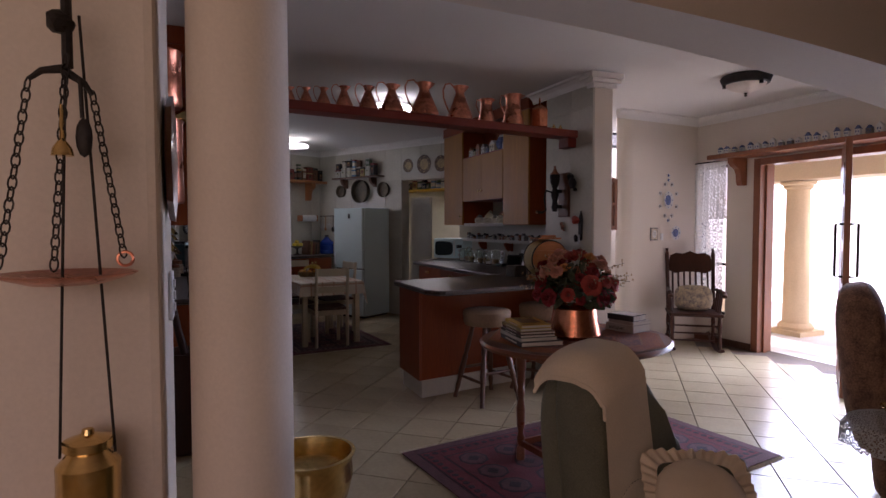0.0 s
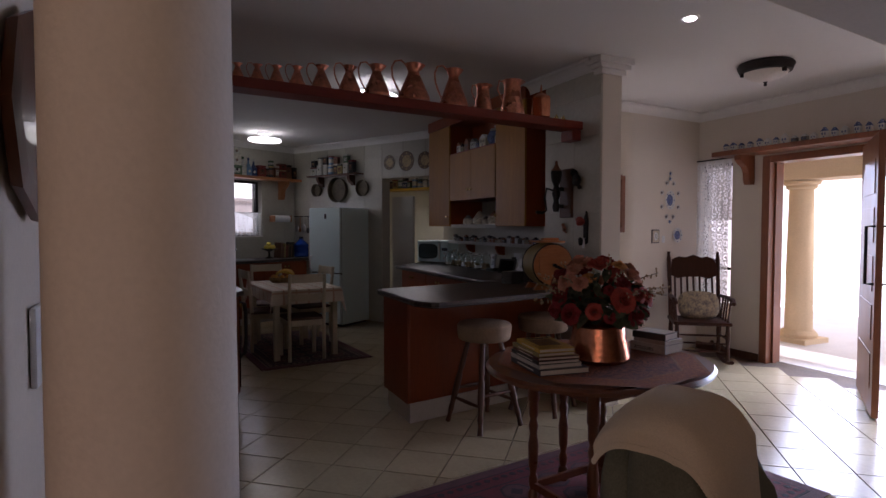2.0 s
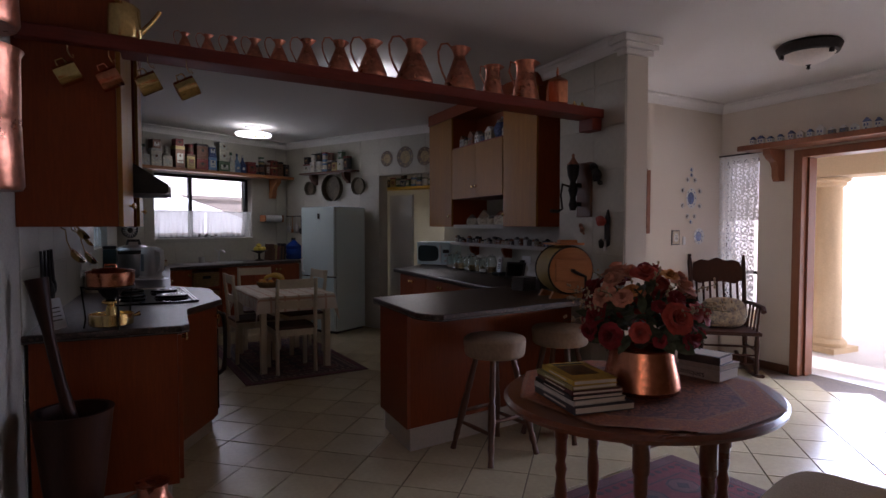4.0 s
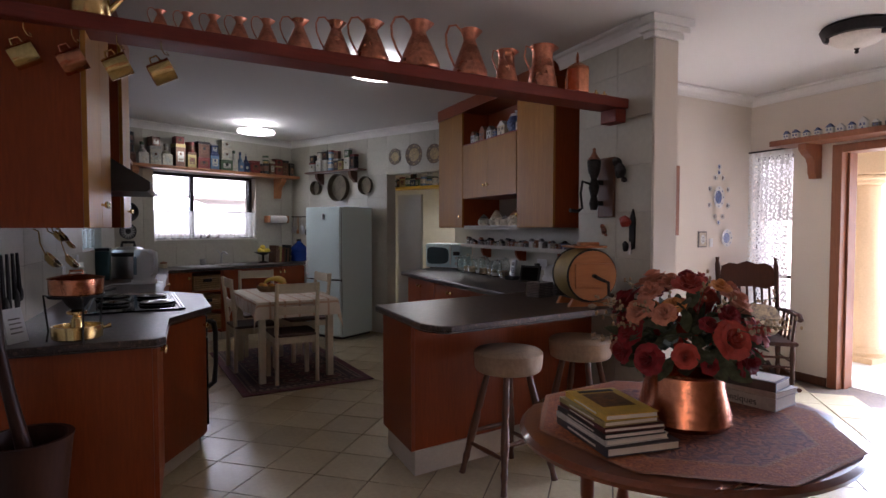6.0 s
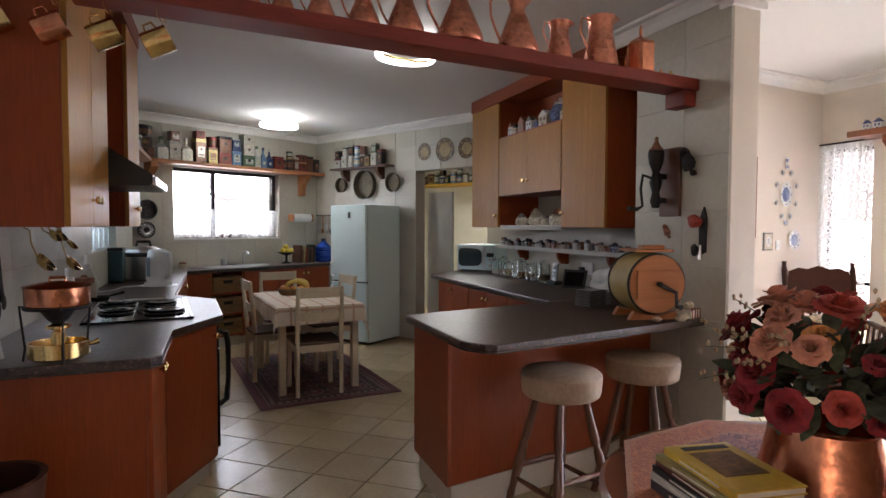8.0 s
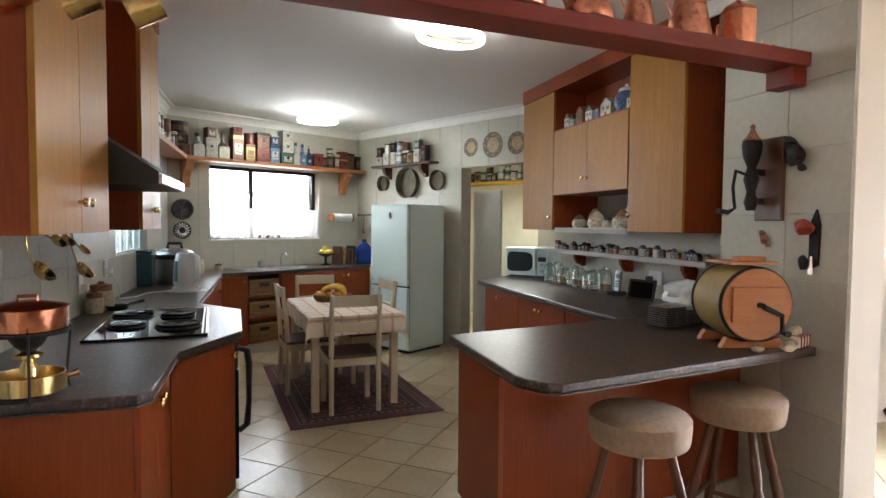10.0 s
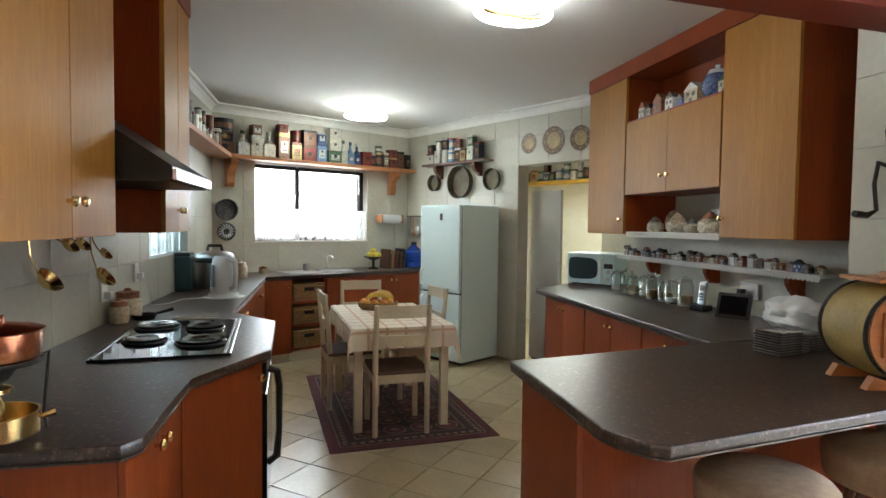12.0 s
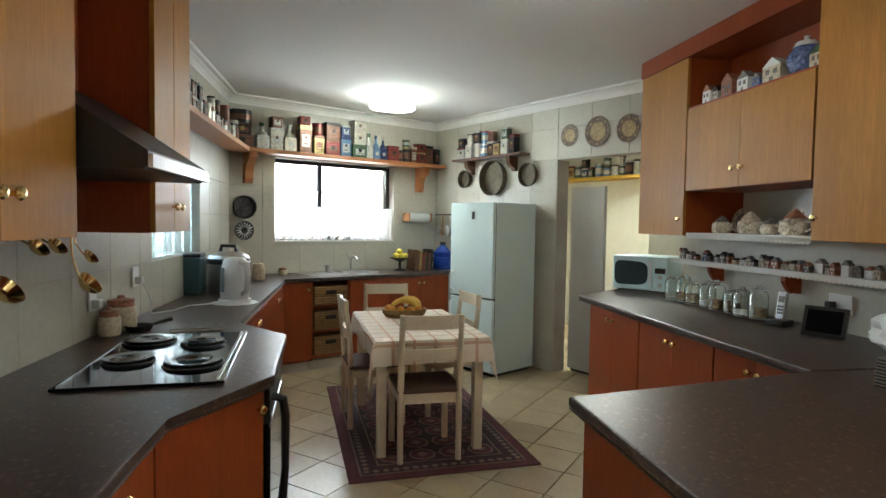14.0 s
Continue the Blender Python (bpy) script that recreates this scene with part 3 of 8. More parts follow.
fas = part("fascia_board", box(B(), 0, 0, 0, 1.93, 0.42, 0.115), M_CHERRY)
fas.matrix_basis = pose(0.696, 4.34, 2.562, 0, 0, 90)
tagged(fas, "cherry fascia board over the wall units", "fascia")

# beam shelf across the opening
def beam_top(x):
    return 2.285 - 0.0179 * (x - 0.3)


def beam_mid(x):
    return 4.46 + 0.0472 * (x - 1.98)


bs = part("beam_shelf", box(B(), -1.69, -0.09, -0.064, 1.675, 0.09, 0.0, 0.008), M_REDWOOD)
bs.matrix_basis = pose(1.972, 4.46, beam_top(1.972), 0, 1.025, 2.7)
tagged(bs, "long red-stained wooden beam shelf carrying copper jugs", "beam")
part("end_bracket", box(B(), 1.585, -0.07, -0.15, 1.673, 0.07, -0.065, 0.006), M_REDWOOD, bs)

# fridge: front left foot at its local origin, x along the front
fr = thing("fridge_freezer", pose(2.44, 8.99, 0, 0, 0, -57), "tall white two-door fridge freezer", "fridge")
part("body", box(B(), 0, 0.05, 0.03, 0.58, 0.62, 1.66, 0.01), M_WHITE, fr)
part("upper_door", box(B(), 0, 0, 0.752, 0.58, 0.043, 1.66, 0.014), M_WHITE, fr)
part("lower_door", box(B(), 0, 0, 0.05, 0.58, 0.043, 0.736, 0.014), M_WHITE, fr)
part("foot", box(B(), 0.03, 0.06, 0, 0.55, 0.6, 0.03), M_BLACK, fr)
part("gasket", box(B(), 0.008, 0.043, 0.06, 0.572, 0.051, 1.65), M_IRON, fr, "dark door seal")
part("magnet", box(B(), 0.30, -0.006, 1.50, 0.335, -0.001, 1.57, 0.002), M_BLACK, fr, "small dark fridge magnet")
for z0, z1 in ((0.80, 0.98), (0.53, 0.70)):
    part("handle", tube(B(), [(0.045, 0.0, z0), (0.045, -0.035, z0 + 0.02), (0.045, -0.035, z1 - 0.02), (0.045, 0.0, z1)], 0.012), M_WHITEP, fr)

# ---- dining set on its rug ----
M_RUGRED = mat("dark_plum_rug_wool", (0.11, 0.028, 0.036), 0.95, vary=0.3, scale=12, fine=250, bump=0.6)
M_RUGNAVY = mat("navy_rug_wool", (0.045, 0.022, 0.030), 0.95, vary=0.3, scale=12, fine=250, bump=0.6)
M_RUGBEIGE = mat("faded_beige_rug_wool", (0.22, 0.15, 0.11), 0.95, vary=0.3, scale=20, fine=250, bump=0.6)
M_RUGBRIGHT = mat("crimson_rug_wool", (0.16, 0.022, 0.03), 0.95, vary=0.3, scale=12, fine=250, bump=0.6)
M_RUGPINK = mat("dusty_rose_rug_wool", (0.13, 0.05, 0.055), 0.95, vary=0.3, scale=12, fine=250, bump=0.6)


def persian_rug(name, m, w, l, label, field, border, motif, nx, ny):
    t = thing(name, m, label, "rug")
    part("border", box(B(), -w / 2, -l / 2, 0.001, w / 2, l / 2, 0.009, 0.003), border, t)
    a = 0.07
    bm = box(B(), -w / 2 + a, -l / 2 + a, 0.009, w / 2 - a, l / 2 - a, 0.0105)
    part("inner_border", bm, motif, t)
    b = 0.15
    part("border_ground", box(B(), -w / 2 + a + .012, -l / 2 + a + .012, 0.0105, w / 2 - a - .012, l / 2 - a - .012, 0.0115), field, t)
    bm = B()
    n = int((w - 2 * a) / 0.06)
    for i in range(n):
        x = -w / 2 + a + 0.04 + i * (w - 2 * a - 0.08) / max(1, n - 1)
        for y in (-l / 2 + a + 0.045, l / 2 - a - 0.045):
            lathe(bm, [(0.021, 0.0115), (0.019, 0.0125)], 6, Matrix.Translation((x, y, 0)))
    n = int((l - 2 * a) / 0.06)
    for i in range(n):
        y = -l / 2 + a + 0.09 + i * (l - 2 * a - 0.18) / max(1, n - 1)
        for x in (-w / 2 + a + 0.045, w / 2 - a - 0.045):
            lathe(bm, [(0.021, 0.0115), (0.019, 0.0125)], 6, Matrix.Translation((x, y, 0)))
    part("border_pattern", bm, motif, t)
    part("field_line", box(B(), -w / 2 + b + a * .5, -l / 2 + b + a * .5, 0.0115, w / 2 - b - a * .5, l / 2 - b - a * .5, 0.0122), motif, t)
    c = b + a * .5 + 0.012
    part("field", box(B(), -w / 2 + c, -l / 2 + c, 0.0122, w / 2 - c, l / 2 - c, 0.0130), field, t)
    bm = B(); bm2 = B()
    for i in range(nx):
        for j in range(ny):
            x = -w / 2 + c + (i + 0.5) * (w - 2 * c) / nx
            y = -l / 2 + c + (j + 0.5) * (l - 2 * c) / ny
            r = 0.46 * min((w - 2 * c) / nx, (l - 2 * c) / ny)
            lathe(bm, [(r, 0.0130), (r * 0.98, 0.0137)], 8, Matrix.Translation((x, y, 0)))
            lathe(bm2, [(r * 0.84, 0.0137), (r * 0.8, 0.0144)], 8, Matrix.Translation((x, y, 0)))
            lathe(bm, [(r * 0.45, 0.0144), (r * 0.4, 0.0150)], 4, Matrix.Translation((x, y, 0)))
    part("medallion_pattern", bm, motif, t); tagged(part("field_pattern", bm2, border, t), kind="stuff")
    bm = B()
    k = int(w / 0.012)
    for i in range(k):
        x = -w / 2 + (i + 0.5) * w / k
        for s in (-1, 1):
            dx = random.uniform(-0.006, 0.006)
            tube(bm, [(x, s * l / 2, 0.005), (x + dx, s * (l / 2 + 0.035), 0.003)], 0.002, 3)
    tagged(part("fringe", bm, M_THROW, t), kind="stuff")
    return t


persian_rug("dining_rug", pose(1.93, 7.5, 0, 0, 0, 6), 1.16, 1.92, "dark plum persian rug under the dining table", M_RUGNAVY, M_RUGRED, M_RUGBEIGE, 4, 8)
persian_rug("living_rug", pose(2.75, 3.06, 0, 0, 0, 8), 1.95, 1.2, "faded red persian rug under the round table", M_RUGBRIGHT, M_RUGPINK, M_RUGNAVY, 6, 4)


def kitchen_chair(m):
    """Ladder-back chair; the sitter faces -y, the back is at +y."""
    t = thing("kitchen_chair", m, "cream painted wooden ladder-back kitchen chair", "chair", "chairs round the dining table")
    for x in (-0.18, 0.18):
        part("back_post", tube(B(), [(x, 0.19, 0), (x, 0.185, 0.42), (x, 0.20, 0.65), (x, 0.23, 0.90)], [0.018, 0.02, 0.02, 0.016], 8, flat=1.0), M_CREAMWOOD, t)
        part("front_leg", box(B(), x - 0.018, -0.20, 0, x + 0.018, -0.165, 0.42, 0.003), M_CREAMWOOD, t)
        part("side_rail", box(B(), x - 0.012, -0.17, 0.36, x + 0.012, 0.18, 0.41), M_CREAMWOOD, t)
    part("seat", box(B(), -0.20, -0.21, 0.42, 0.20, 0.20, 0.445, 0.008), M_SEATBROWN, t, "brown upholstered seat")
    part("front_rail", box(B(), -0.16, -0.19, 0.36, 0.16, -0.17, 0.41), M_CREAMWOOD, t)
    part("back_rail", box(B(), -0.16, 0.17, 0.36, 0.16, 0.195, 0.43), M_CREAMWOOD, t)
    for z, h, y in ((0.81, 0.085, 0.218), (0.62, 0.07, 0.198)):
        bm = B()
        pts = []
        for i in range(9):
            x = -0.17 + 0.34 * i / 8
            pts.append((x, y + 0.018 * (1 - (x / 0.17) ** 2)))
        ring = pts + [(x, yy - 0.016) for x, yy in reversed(pts)]
        prism(bm, ring, z, z + h)
        part("back_slat", bm, M_CREAMWOOD, t)
    return t


M_SEATBROWN = mat("brown_leather_seat", (0.10, 0.05, 0.035), 0.6, vary=0.2)
kitchen_chair(pose(1.92, 6.90, 0.013, 0, 0, 184))
kitchen_chair(pose(1.62, 7.52, 0.013, 0, 0, 98))
kitchen_chair(pose(2.17, 7.72, 0.013, 0, 0, -78))
kitchen_chair(pose(1.78, 8.19, 0.013, 0, 0, 4))

M_CLOTH = mat("tea_checked_cotton", (0.80, 0.72, 0.60), 0.9, vary=0.06, scale=10, fine=300, bump=0.3)
M_CHECK = mat("brown_check_weave", (0.66, 0.45, 0.31), 0.9, vary=0.1, scale=10, fine=300, bump=0.3)
TM = pose(1.90, 7.36, 0.013, 0, 0, 6)
tb = thing("dining_table", TM, "cream painted rectangular wooden dining table", "table")
part("tabletop", box(B(), -0.36, -0.58, 0.70, 0.36, 0.58, 0.73, 0.005), M_CREAMWOOD, tb)
for x in (-0.31, 0.31):
    part("apron", box(B(), x - 0.01, -0.5, 0.62, x + 0.01, 0.5, 0.70), M_CREAMWOOD, tb)
    for y in (-0.51, 0.51):
        part("leg", box(B(), x - 0.028, y - 0.028, 0, x + 0.028, y + 0.028, 0.70, 0.004), M_CREAMWOOD, tb)
tc = thing("tablecloth", TM @ Matrix.Translation((0, 0, 0.731)), "cream cotton tablecloth with brown checks", "tablecloth")
bm = B()
NX, NY = 54, 78
HX_, HY_ = 0.51, 0.74


def cloth_point(x, y):
    ex, ey = max(0, abs(x) - 0.365), max(0, abs(y) - 0.585)
    drop = ex + ey
    px_, py_ = min(abs(x), 0.365), min(abs(y), 0.585)
    wave = 0.012 * math.sin(9 * x + 11 * y) * min(1, drop / 0.08)
    ox = (0.006 + wave + 0.035 * min(ex, ey) / 0.15) if ex > 0 else 0
    oy = (0.006 + wave + 0.035 * min(ex, ey) / 0.15) if ey > 0 else 0
    return Vector((math.copysign(px_ + ox, x), math.copysign(py_ + oy, y), 0.004 - drop * 0.98))


grid = [[bm.verts.new(cloth_point(-HX_ + 2 * HX_ * i / NX, -HY_ + 2 * HY_ * j / NY)) for j in range(NY + 1)] for i in range(NX + 1)]
for i in range(NX):
    for j in range(NY):
        f = bm.faces.new((grid[i][j], grid[i + 1][j], grid[i + 1][j + 1], grid[i][j + 1]))
        f.material_index = 1 if i % 7 == 6 or j % 7 == 6 else 0
part("cloth", bm, [M_CLOTH, M_CHECK], tc, smooth=True)
fb = thing("fruit_basket", TM @ Matrix.Translation((-0.02, 0.25, 0.737)), "flat wicker basket of bananas and oranges", "basket")
part("basket", lathe(B(), [(0.14, 0), (0.165, 0.03), (0.17, 0.06), (0.155, 0.06), (0.15, 0.03), (0.0, 0.012)], 24, squash=0.7), M_WICKER, fb)
M_BANANA = mat("ripe_banana_peel", (0.72, 0.46, 0.06), 0.5, vary=0.15, scale=20)
M_ORANGE = mat("orange_peel", (0.75, 0.33, 0.05), 0.5, vary=0.1, scale=40, bump=0.3)
for i in range(6):
    a = -0.4 + 0.25 * i
    bm = B()
    tube(bm, [(0.10 * math.cos(u) - 0.02 + 0.012 * i, -0.05 + 0.022 * i, 0.055 + 0.075 * math.sin(u)) for u in [0.15 + 0.32 * k for k in range(9)]], [0.008, 0.015, 0.019, 0.021, 0.021, 0.02, 0.018, 0.012, 0.006], 8)
    part("banana", bm, M_BANANA, fb, smooth=True)
for x, y in ((-0.10, -0.03), (-0.11, 0.04), (-0.04, -0.07), (0.03, -0.075), (0.09, -0.05)):
    part("orange", blob(B(), 0.034, Matrix.Translation((x, y, 0.055))), M_ORANGE, fb, smooth=True)

# ---- bar stools ----


def bar_stool(m):
    t = thing("bar_stool", m, "turned wooden bar stool with tan suede seat", "stool", "bar stools at the breakfast bar")
    part("seat", lathe(B(), [(0.0, 0.545), (0.172, 0.545), (0.183, 0.553), (0.188, 0.57), (0.193, 0.62), (0.192, 0.638), (0.180, 0.650), (0.10, 0.659), (0.0, 0.662)], 32), M_SUEDE, t, smooth=True)
    for k in range(4):
        a = math.pi / 4 + k * math.pi / 2
        c, s = math.cos(a), math.sin(a)
        pts, rr = [], []
        for z, r in ((0.545, .017), (0.45, .018), (0.36, .021), (0.33, .015), (0.30, .022), (0.20, .024), (0.12, .017), (0.09, .021), (0.05, .015), (0.0, .019)):
            q = 0.11 + 0.15 * (0.545 - z) / 0.545
            pts.append((c * q, s * q, z)); rr.append(r)
        part("leg", tube(B(), pts, rr, 10), M_DARKWOOD, t, smooth=True)
        b = a + math.pi / 2
        z = 0.16 if k % 2 else 0.22
        q = 0.11 + 0.15 * (0.545 - z) / 0.545
        part("stretcher", tube(B(), [(c * q, s * q, z), (0.5 * q * (c + math.cos(b)), 0.5 * q * (s + math.sin(b)), z), (math.cos(b) * q, math.sin(b) * q, z)], [0.009, 0.013, 0.009], 8), M_DARKWOOD, t)
    return t


bar_stool(pose(2.69, 4.32, 0, 0, 0, 10) @ Matrix.Diagonal((1, 1, 1.11, 1)))
bar_stool(pose(3.27, 4.43, 0, 0, 0, 30) @ Matrix.Diagonal((1, 1, 1.11, 1)))

# ---- round table with copper pot of roses and books ----
RT = pose(2.58, 2.98, 0.0, 0, 0, 6)
TRX, TRY = 0.575, 0.495
M_MAHOGANY = wood("polished_mahogany", (0.22, 0.065, 0.024), (0.10, 0.028, 0.012), 0.28, along=0, spread=0.15, coat=0.3)
rt = thing("round_table", RT @ Matrix.Translation((0, 0, 0.014)), "dark oak gateleg table with turned legs", "table")
part("tabletop", lathe(B(), [(0.0, 0.70), (0.54, 0.70), (0.57, 0.708), (TRX, 0.722), (0.56, 0.735), (0.0, 0.737)], 64, squash=TRY / TRX), M_MAHOGANY, rt, smooth=True)
TURN_PROFILE = [(.026, 0), (.026, .06), (.016, .08), (.022, .10), (.024, .13), (.015, .16), (.024, .20), (.027, .30), (.018, .36), (.025, .40), (.017, .43), (.024, .46), (.024, .52), (.03, .53), (.03, .70)]
for x, y in ((-0.24, -0.2), (0.24, -0.2), (-0.24, 0.2), (0.24, 0.2), (-0.05, -0.33), (0.08, 0.33)):
    part("leg", lathe(B(), TURN_PROFILE, 12, Matrix.Translation((x, y, 0))), M_MAHOGANY, rt, smooth=True)
for a, b in (((-0.24, -0.2), (0.24, -0.2)), ((-0.24, 0.2), (0.24, 0.2)), ((-0.24, -0.2), (-0.24, 0.2)), ((0.24, -0.2), (0.24, 0.2))):
    for z, h in ((0.08, 0.035), (0.61, 0.08)):
        x0, x1, y0, y1 = min(a[0], b[0]) - .01, max(a[0], b[0]) + .01, min(a[1], b[1]) - .01, max(a[1], b[1]) + .01
        part("stretcher" if z < 0.5 else "apron", box(B(), x0, y0, z, x1, y1, z + h), M_MAHOGANY, rt)
# tooled cloth, eight-sided, its longer corners falling over the edge
M_TOOLED = mat("tooled_brown_tapestry", (0.28, 0.10, 0.05), 0.85, vary=0.5, scale=16, fine=60, bump=0.5, dark=(0.07, 0.022, 0.015))
M_TOOLED2 = mat("rose_tapestry_border", (0.38, 0.125, 0.038), 0.85, vary=0.4, scale=38, fine=90, bump=0.6, dark=(0.17, 0.045, 0.016))
M_TOOLED3 = mat("pale_tapestry_cord", (0.34, 0.14, 0.06), 0.8, vary=0.2, scale=60, fine=120, bump=0.6)


def whorled(m, scale, color):
    """Curling tooled lines over a material."""
    n, l = m.node_tree.nodes, m.node_tree.links
    b = n["Principled BSDF"]
    tc = n.new("ShaderNodeTexCoord"); v = n.new("ShaderNodeTexVoronoi"); v.inputs["Scale"].default_value = scale
    nz = n.new("ShaderNodeTexNoise"); nz.inputs["Scale"].default_value = scale * 0.8
    ad = n.new("ShaderNodeMix"); ad.data_type = 'VECTOR'; ad.inputs[0].default_value = 0.12
    l.new(tc.outputs["Object"], nz.inputs["Vector"]); l.new(tc.outputs["Object"], ad.inputs[4]); l.new(nz.outputs["Color"], ad.inputs[5])
    l.new(ad.outputs[1], v.inputs["Vector"])
    k = n.new("ShaderNodeMath"); k.operation = 'MULTIPLY'; k.inputs[1].default_value = 26.0
    w = n.new("ShaderNodeMath"); w.operation = 'SINE'
    g = n.new("ShaderNodeMath"); g.operation = 'GREATER_THAN'; g.inputs[1].default_value = 0.45
    l.new(v.outputs["Distance"], k.inputs[0]); l.new(k.outputs[0], w.inputs[0]); l.new(w.outputs[0], g.inputs[0])
    mx = n.new("ShaderNodeMix"); mx.data_type = 'RGBA'; mx.inputs[7].default_value = (*color, 1)
    old = b.inputs["Base Color"].links[0].from_socket
    l.new(g.outputs[0], mx.inputs[0]); l.new(old, mx.inputs[6]); l.new(mx.outputs[2], b.inputs["Base Color"])


whorled(M_TOOLED, 14, (0.12, 0.04, 0.03))
whorled(M_TOOLED2, 22, (0.24, 0.07, 0.028))
tcl = thing("table_cover", RT @ pose(0, 0, 0.752, 0, 0, 2), "brown tooled eight-sided table cover with rose border", "tablecloth")


def cover_point(f, a):
    """A point of the cover: f from the middle to the hem, a its bearing."""
    q = (a + math.pi / 8) % (math.pi / 4) - math.pi / 8
    r = f * 0.462 / math.cos(q)
    x, y = r * math.cos(a) * 1.03, r * math.sin(a)
    e = math.hypot(x / (TRX + 0.003), y / (TRY + 0.003))
    if e <= 1:
        return Vector((x, y, 0.002))
    return Vector((x / e, y / e, 0.002 - (r - r / e)))


def cover_band(name, f0, f1, material, rise, label=""):
    bm = B()
    rows = [[bm.verts.new(cover_point(f0 + (f1 - f0) * k / 6, 2 * math.pi * i / 96) + Vector((0, 0, rise))) for i in range(96)] for k in range(7)]
    for a, b in zip(rows, rows[1:]):
        for i in range(96):
            bm.faces.new((a[i], a[(i + 1) % 96], b[(i + 1) % 96], b[i]))
    bmesh.ops.remove_doubles(bm, verts=bm.verts, dist=1e-5)
    part(name, bm, material, tcl, label, smooth=True)


cover_band("centre_field", 0.0, 0.745, M_TOOLED, 0.0, "dark brown tooled field")
cover_band("cord", 0.745, 0.765, M_TOOLED3, 0.0, "pale cord line")
cover_band("border", 0.765, 0.965, M_TOOLED2, 0.0, "orange-brown tooled border")
cover_band("hem", 0.965, 1.0, M_TOOLED3, 0.0, "pale corded hem")

POT = pose(2.553, 2.955, 0.755)
pot = thing("copper_pot", POT @ Matrix.Diagonal((0.84, 0.84, 0.90, 1)), "hammered copper cauldron holding silk roses", "pot")
part("body", lathe(B(), [(0.0, 0.0), (0.13, 0.0), (0.165, 0.012), (0.176, 0.03), (0.172, 0.05), (0.160, 0.10), (0.149, 0.15), (0.143, 0.19), (0.149, 0.198), (0.146, 0.203), (0.136, 0.19), (0.145, 0.10), (0.0, 0.09)], 40), M_COPPER, pot, smooth=True)
ROSES = [mat("dark_red_silk", (0.27, 0.018, 0.024), 0.75, vary=0.25, scale=30, bump=0.3, spread=0.4), mat("salmon_silk", (0.60, 0.255, 0.16), 0.75, vary=0.2, scale=30, bump=0.3, spread=0.4),
         mat("rust_silk", (0.42, 0.06, 0.04), 0.75, vary=0.25, scale=30, bump=0.3, spread=0.4), mat("apricot_silk", (0.64, 0.27, 0.08), 0.75, vary=0.2, scale=30, bump=0.3, spread=0.4)]
M_LEAF = mat("dusty_green_silk_leaf", (0.095, 0.115, 0.062), 0.7, vary=0.4, scale=20, bump=0.3)
M_BERRY = mat("pale_berry", (0.42, 0.30, 0.18), 0.6, vary=0.2)


def rose_mesh(seed, openness):
    """A rose of cupped petals round its axis, the outer ones curling back."""
    rnd = random.Random(seed)
    bm = B()
    for layer, (count, r0, r1, z0, H, half, curl) in enumerate(((3, .002, .007, .006, .040, 1.3, .000), (3, .006, .014, .004, .042, 1.15, .002), (4, .010, .023, .001, .041, .95, .005), (5, .013, .035, -.003, .038, .80, .010), (6, .014, .046, -.008, .030, .68, .014))):
        r1 = r1 * (openness if layer > 2 else 1)
        for k in range(count):
            a = 2 * math.pi * k / count + layer * 0.8 + rnd.uniform(-0.22, 0.22)
            hh = H * rnd.uniform(0.9, 1.12)
            tip = rnd.uniform(-0.004, 0.004)
            rows = []
            for u in range(6):
                v = u / 5
                row = []
                for q in range(7):
                    h = (q - 3) / 3
                    wide = half * (0.45 + 0.75 * math.sin(math.pi * min(0.62, 0.12 + 0.5 * v)))
                    rad = r0 + (r1 - r0) * v ** 1.4 + (curl * (0.6 + 0.6 * abs(h)) if v > 0.9 else 0) - 0.004 * abs(h) ** 2 + 0.0018 * k / count
                    up = z0 + hh * v * (1 - 0.22 * h * h) - (curl * 0.55 if v > 0.9 else 0) + tip * v * h + rnd.uniform(-.0012, .0012)
                    row.append(bm.verts.new((math.cos(a + h * wide) * rad, math.sin(a + h * wide) * rad, up)))
                rows.append(row)
            for u in range(5):
                for q in range(6):
                    bm.faces.new((rows[u][q], rows[u][q + 1], rows[u + 1][q + 1], rows[u + 1][q]))
    return bm


bq = thing("rose_bouquet", POT @ Matrix.Translation((0, 0, 0.19)), "bouquet of red, salmon and apricot silk roses", "flowers")
rose_me = {}
for ci in range(4):
    for v in range(2):
        ob = part("rose", rose_mesh(ci * 2 + v, 0.75 + 0.3 * v), ROSES[ci], bq, smooth=True)
        rose_me[ci, v] = ob.data
        bpy.data.objects.remove(ob)
rnd = random.Random(5)
spots = []
for k in range(60):
    for _ in range(90):
        z = rnd.uniform(-0.22, 1.0)
        a = rnd.uniform(0, 2 * math.pi)
        q = math.sqrt(max(0, 1 - z * z))
        d = Vector((q * math.cos(a), q * math.sin(a), z))
        if all((d - s).length > 0.36 for s in spots):
            spots.append(d)
            break
for k, d in enumerate(spots):
    ci = (0, 1, 0, 2, 0, 3, 1, 0, 2, 1, 0, 2)[k % 12]
    ob = new("rose", rose_me[ci, k % 2]); ob.parent = bq
    p = Vector((d.x * 0.212, d.y * 0.212, 0.095 + d.z * 0.195))
    sc = rnd.choice((0.62, 0.85, 0.95, 1.0, 1.08))
    ob.matrix_basis = Matrix.Translation(p * rnd.uniform(0.88, 1.05)) @ d.lerp(Vector((0, 0, 1)), 0.25).to_track_quat('Z', 'Y').to_matrix().to_4x4() @ Matrix.Rotation(rnd.uniform(0, 6), 4, 'Z') @ Matrix.Scale(sc, 4)


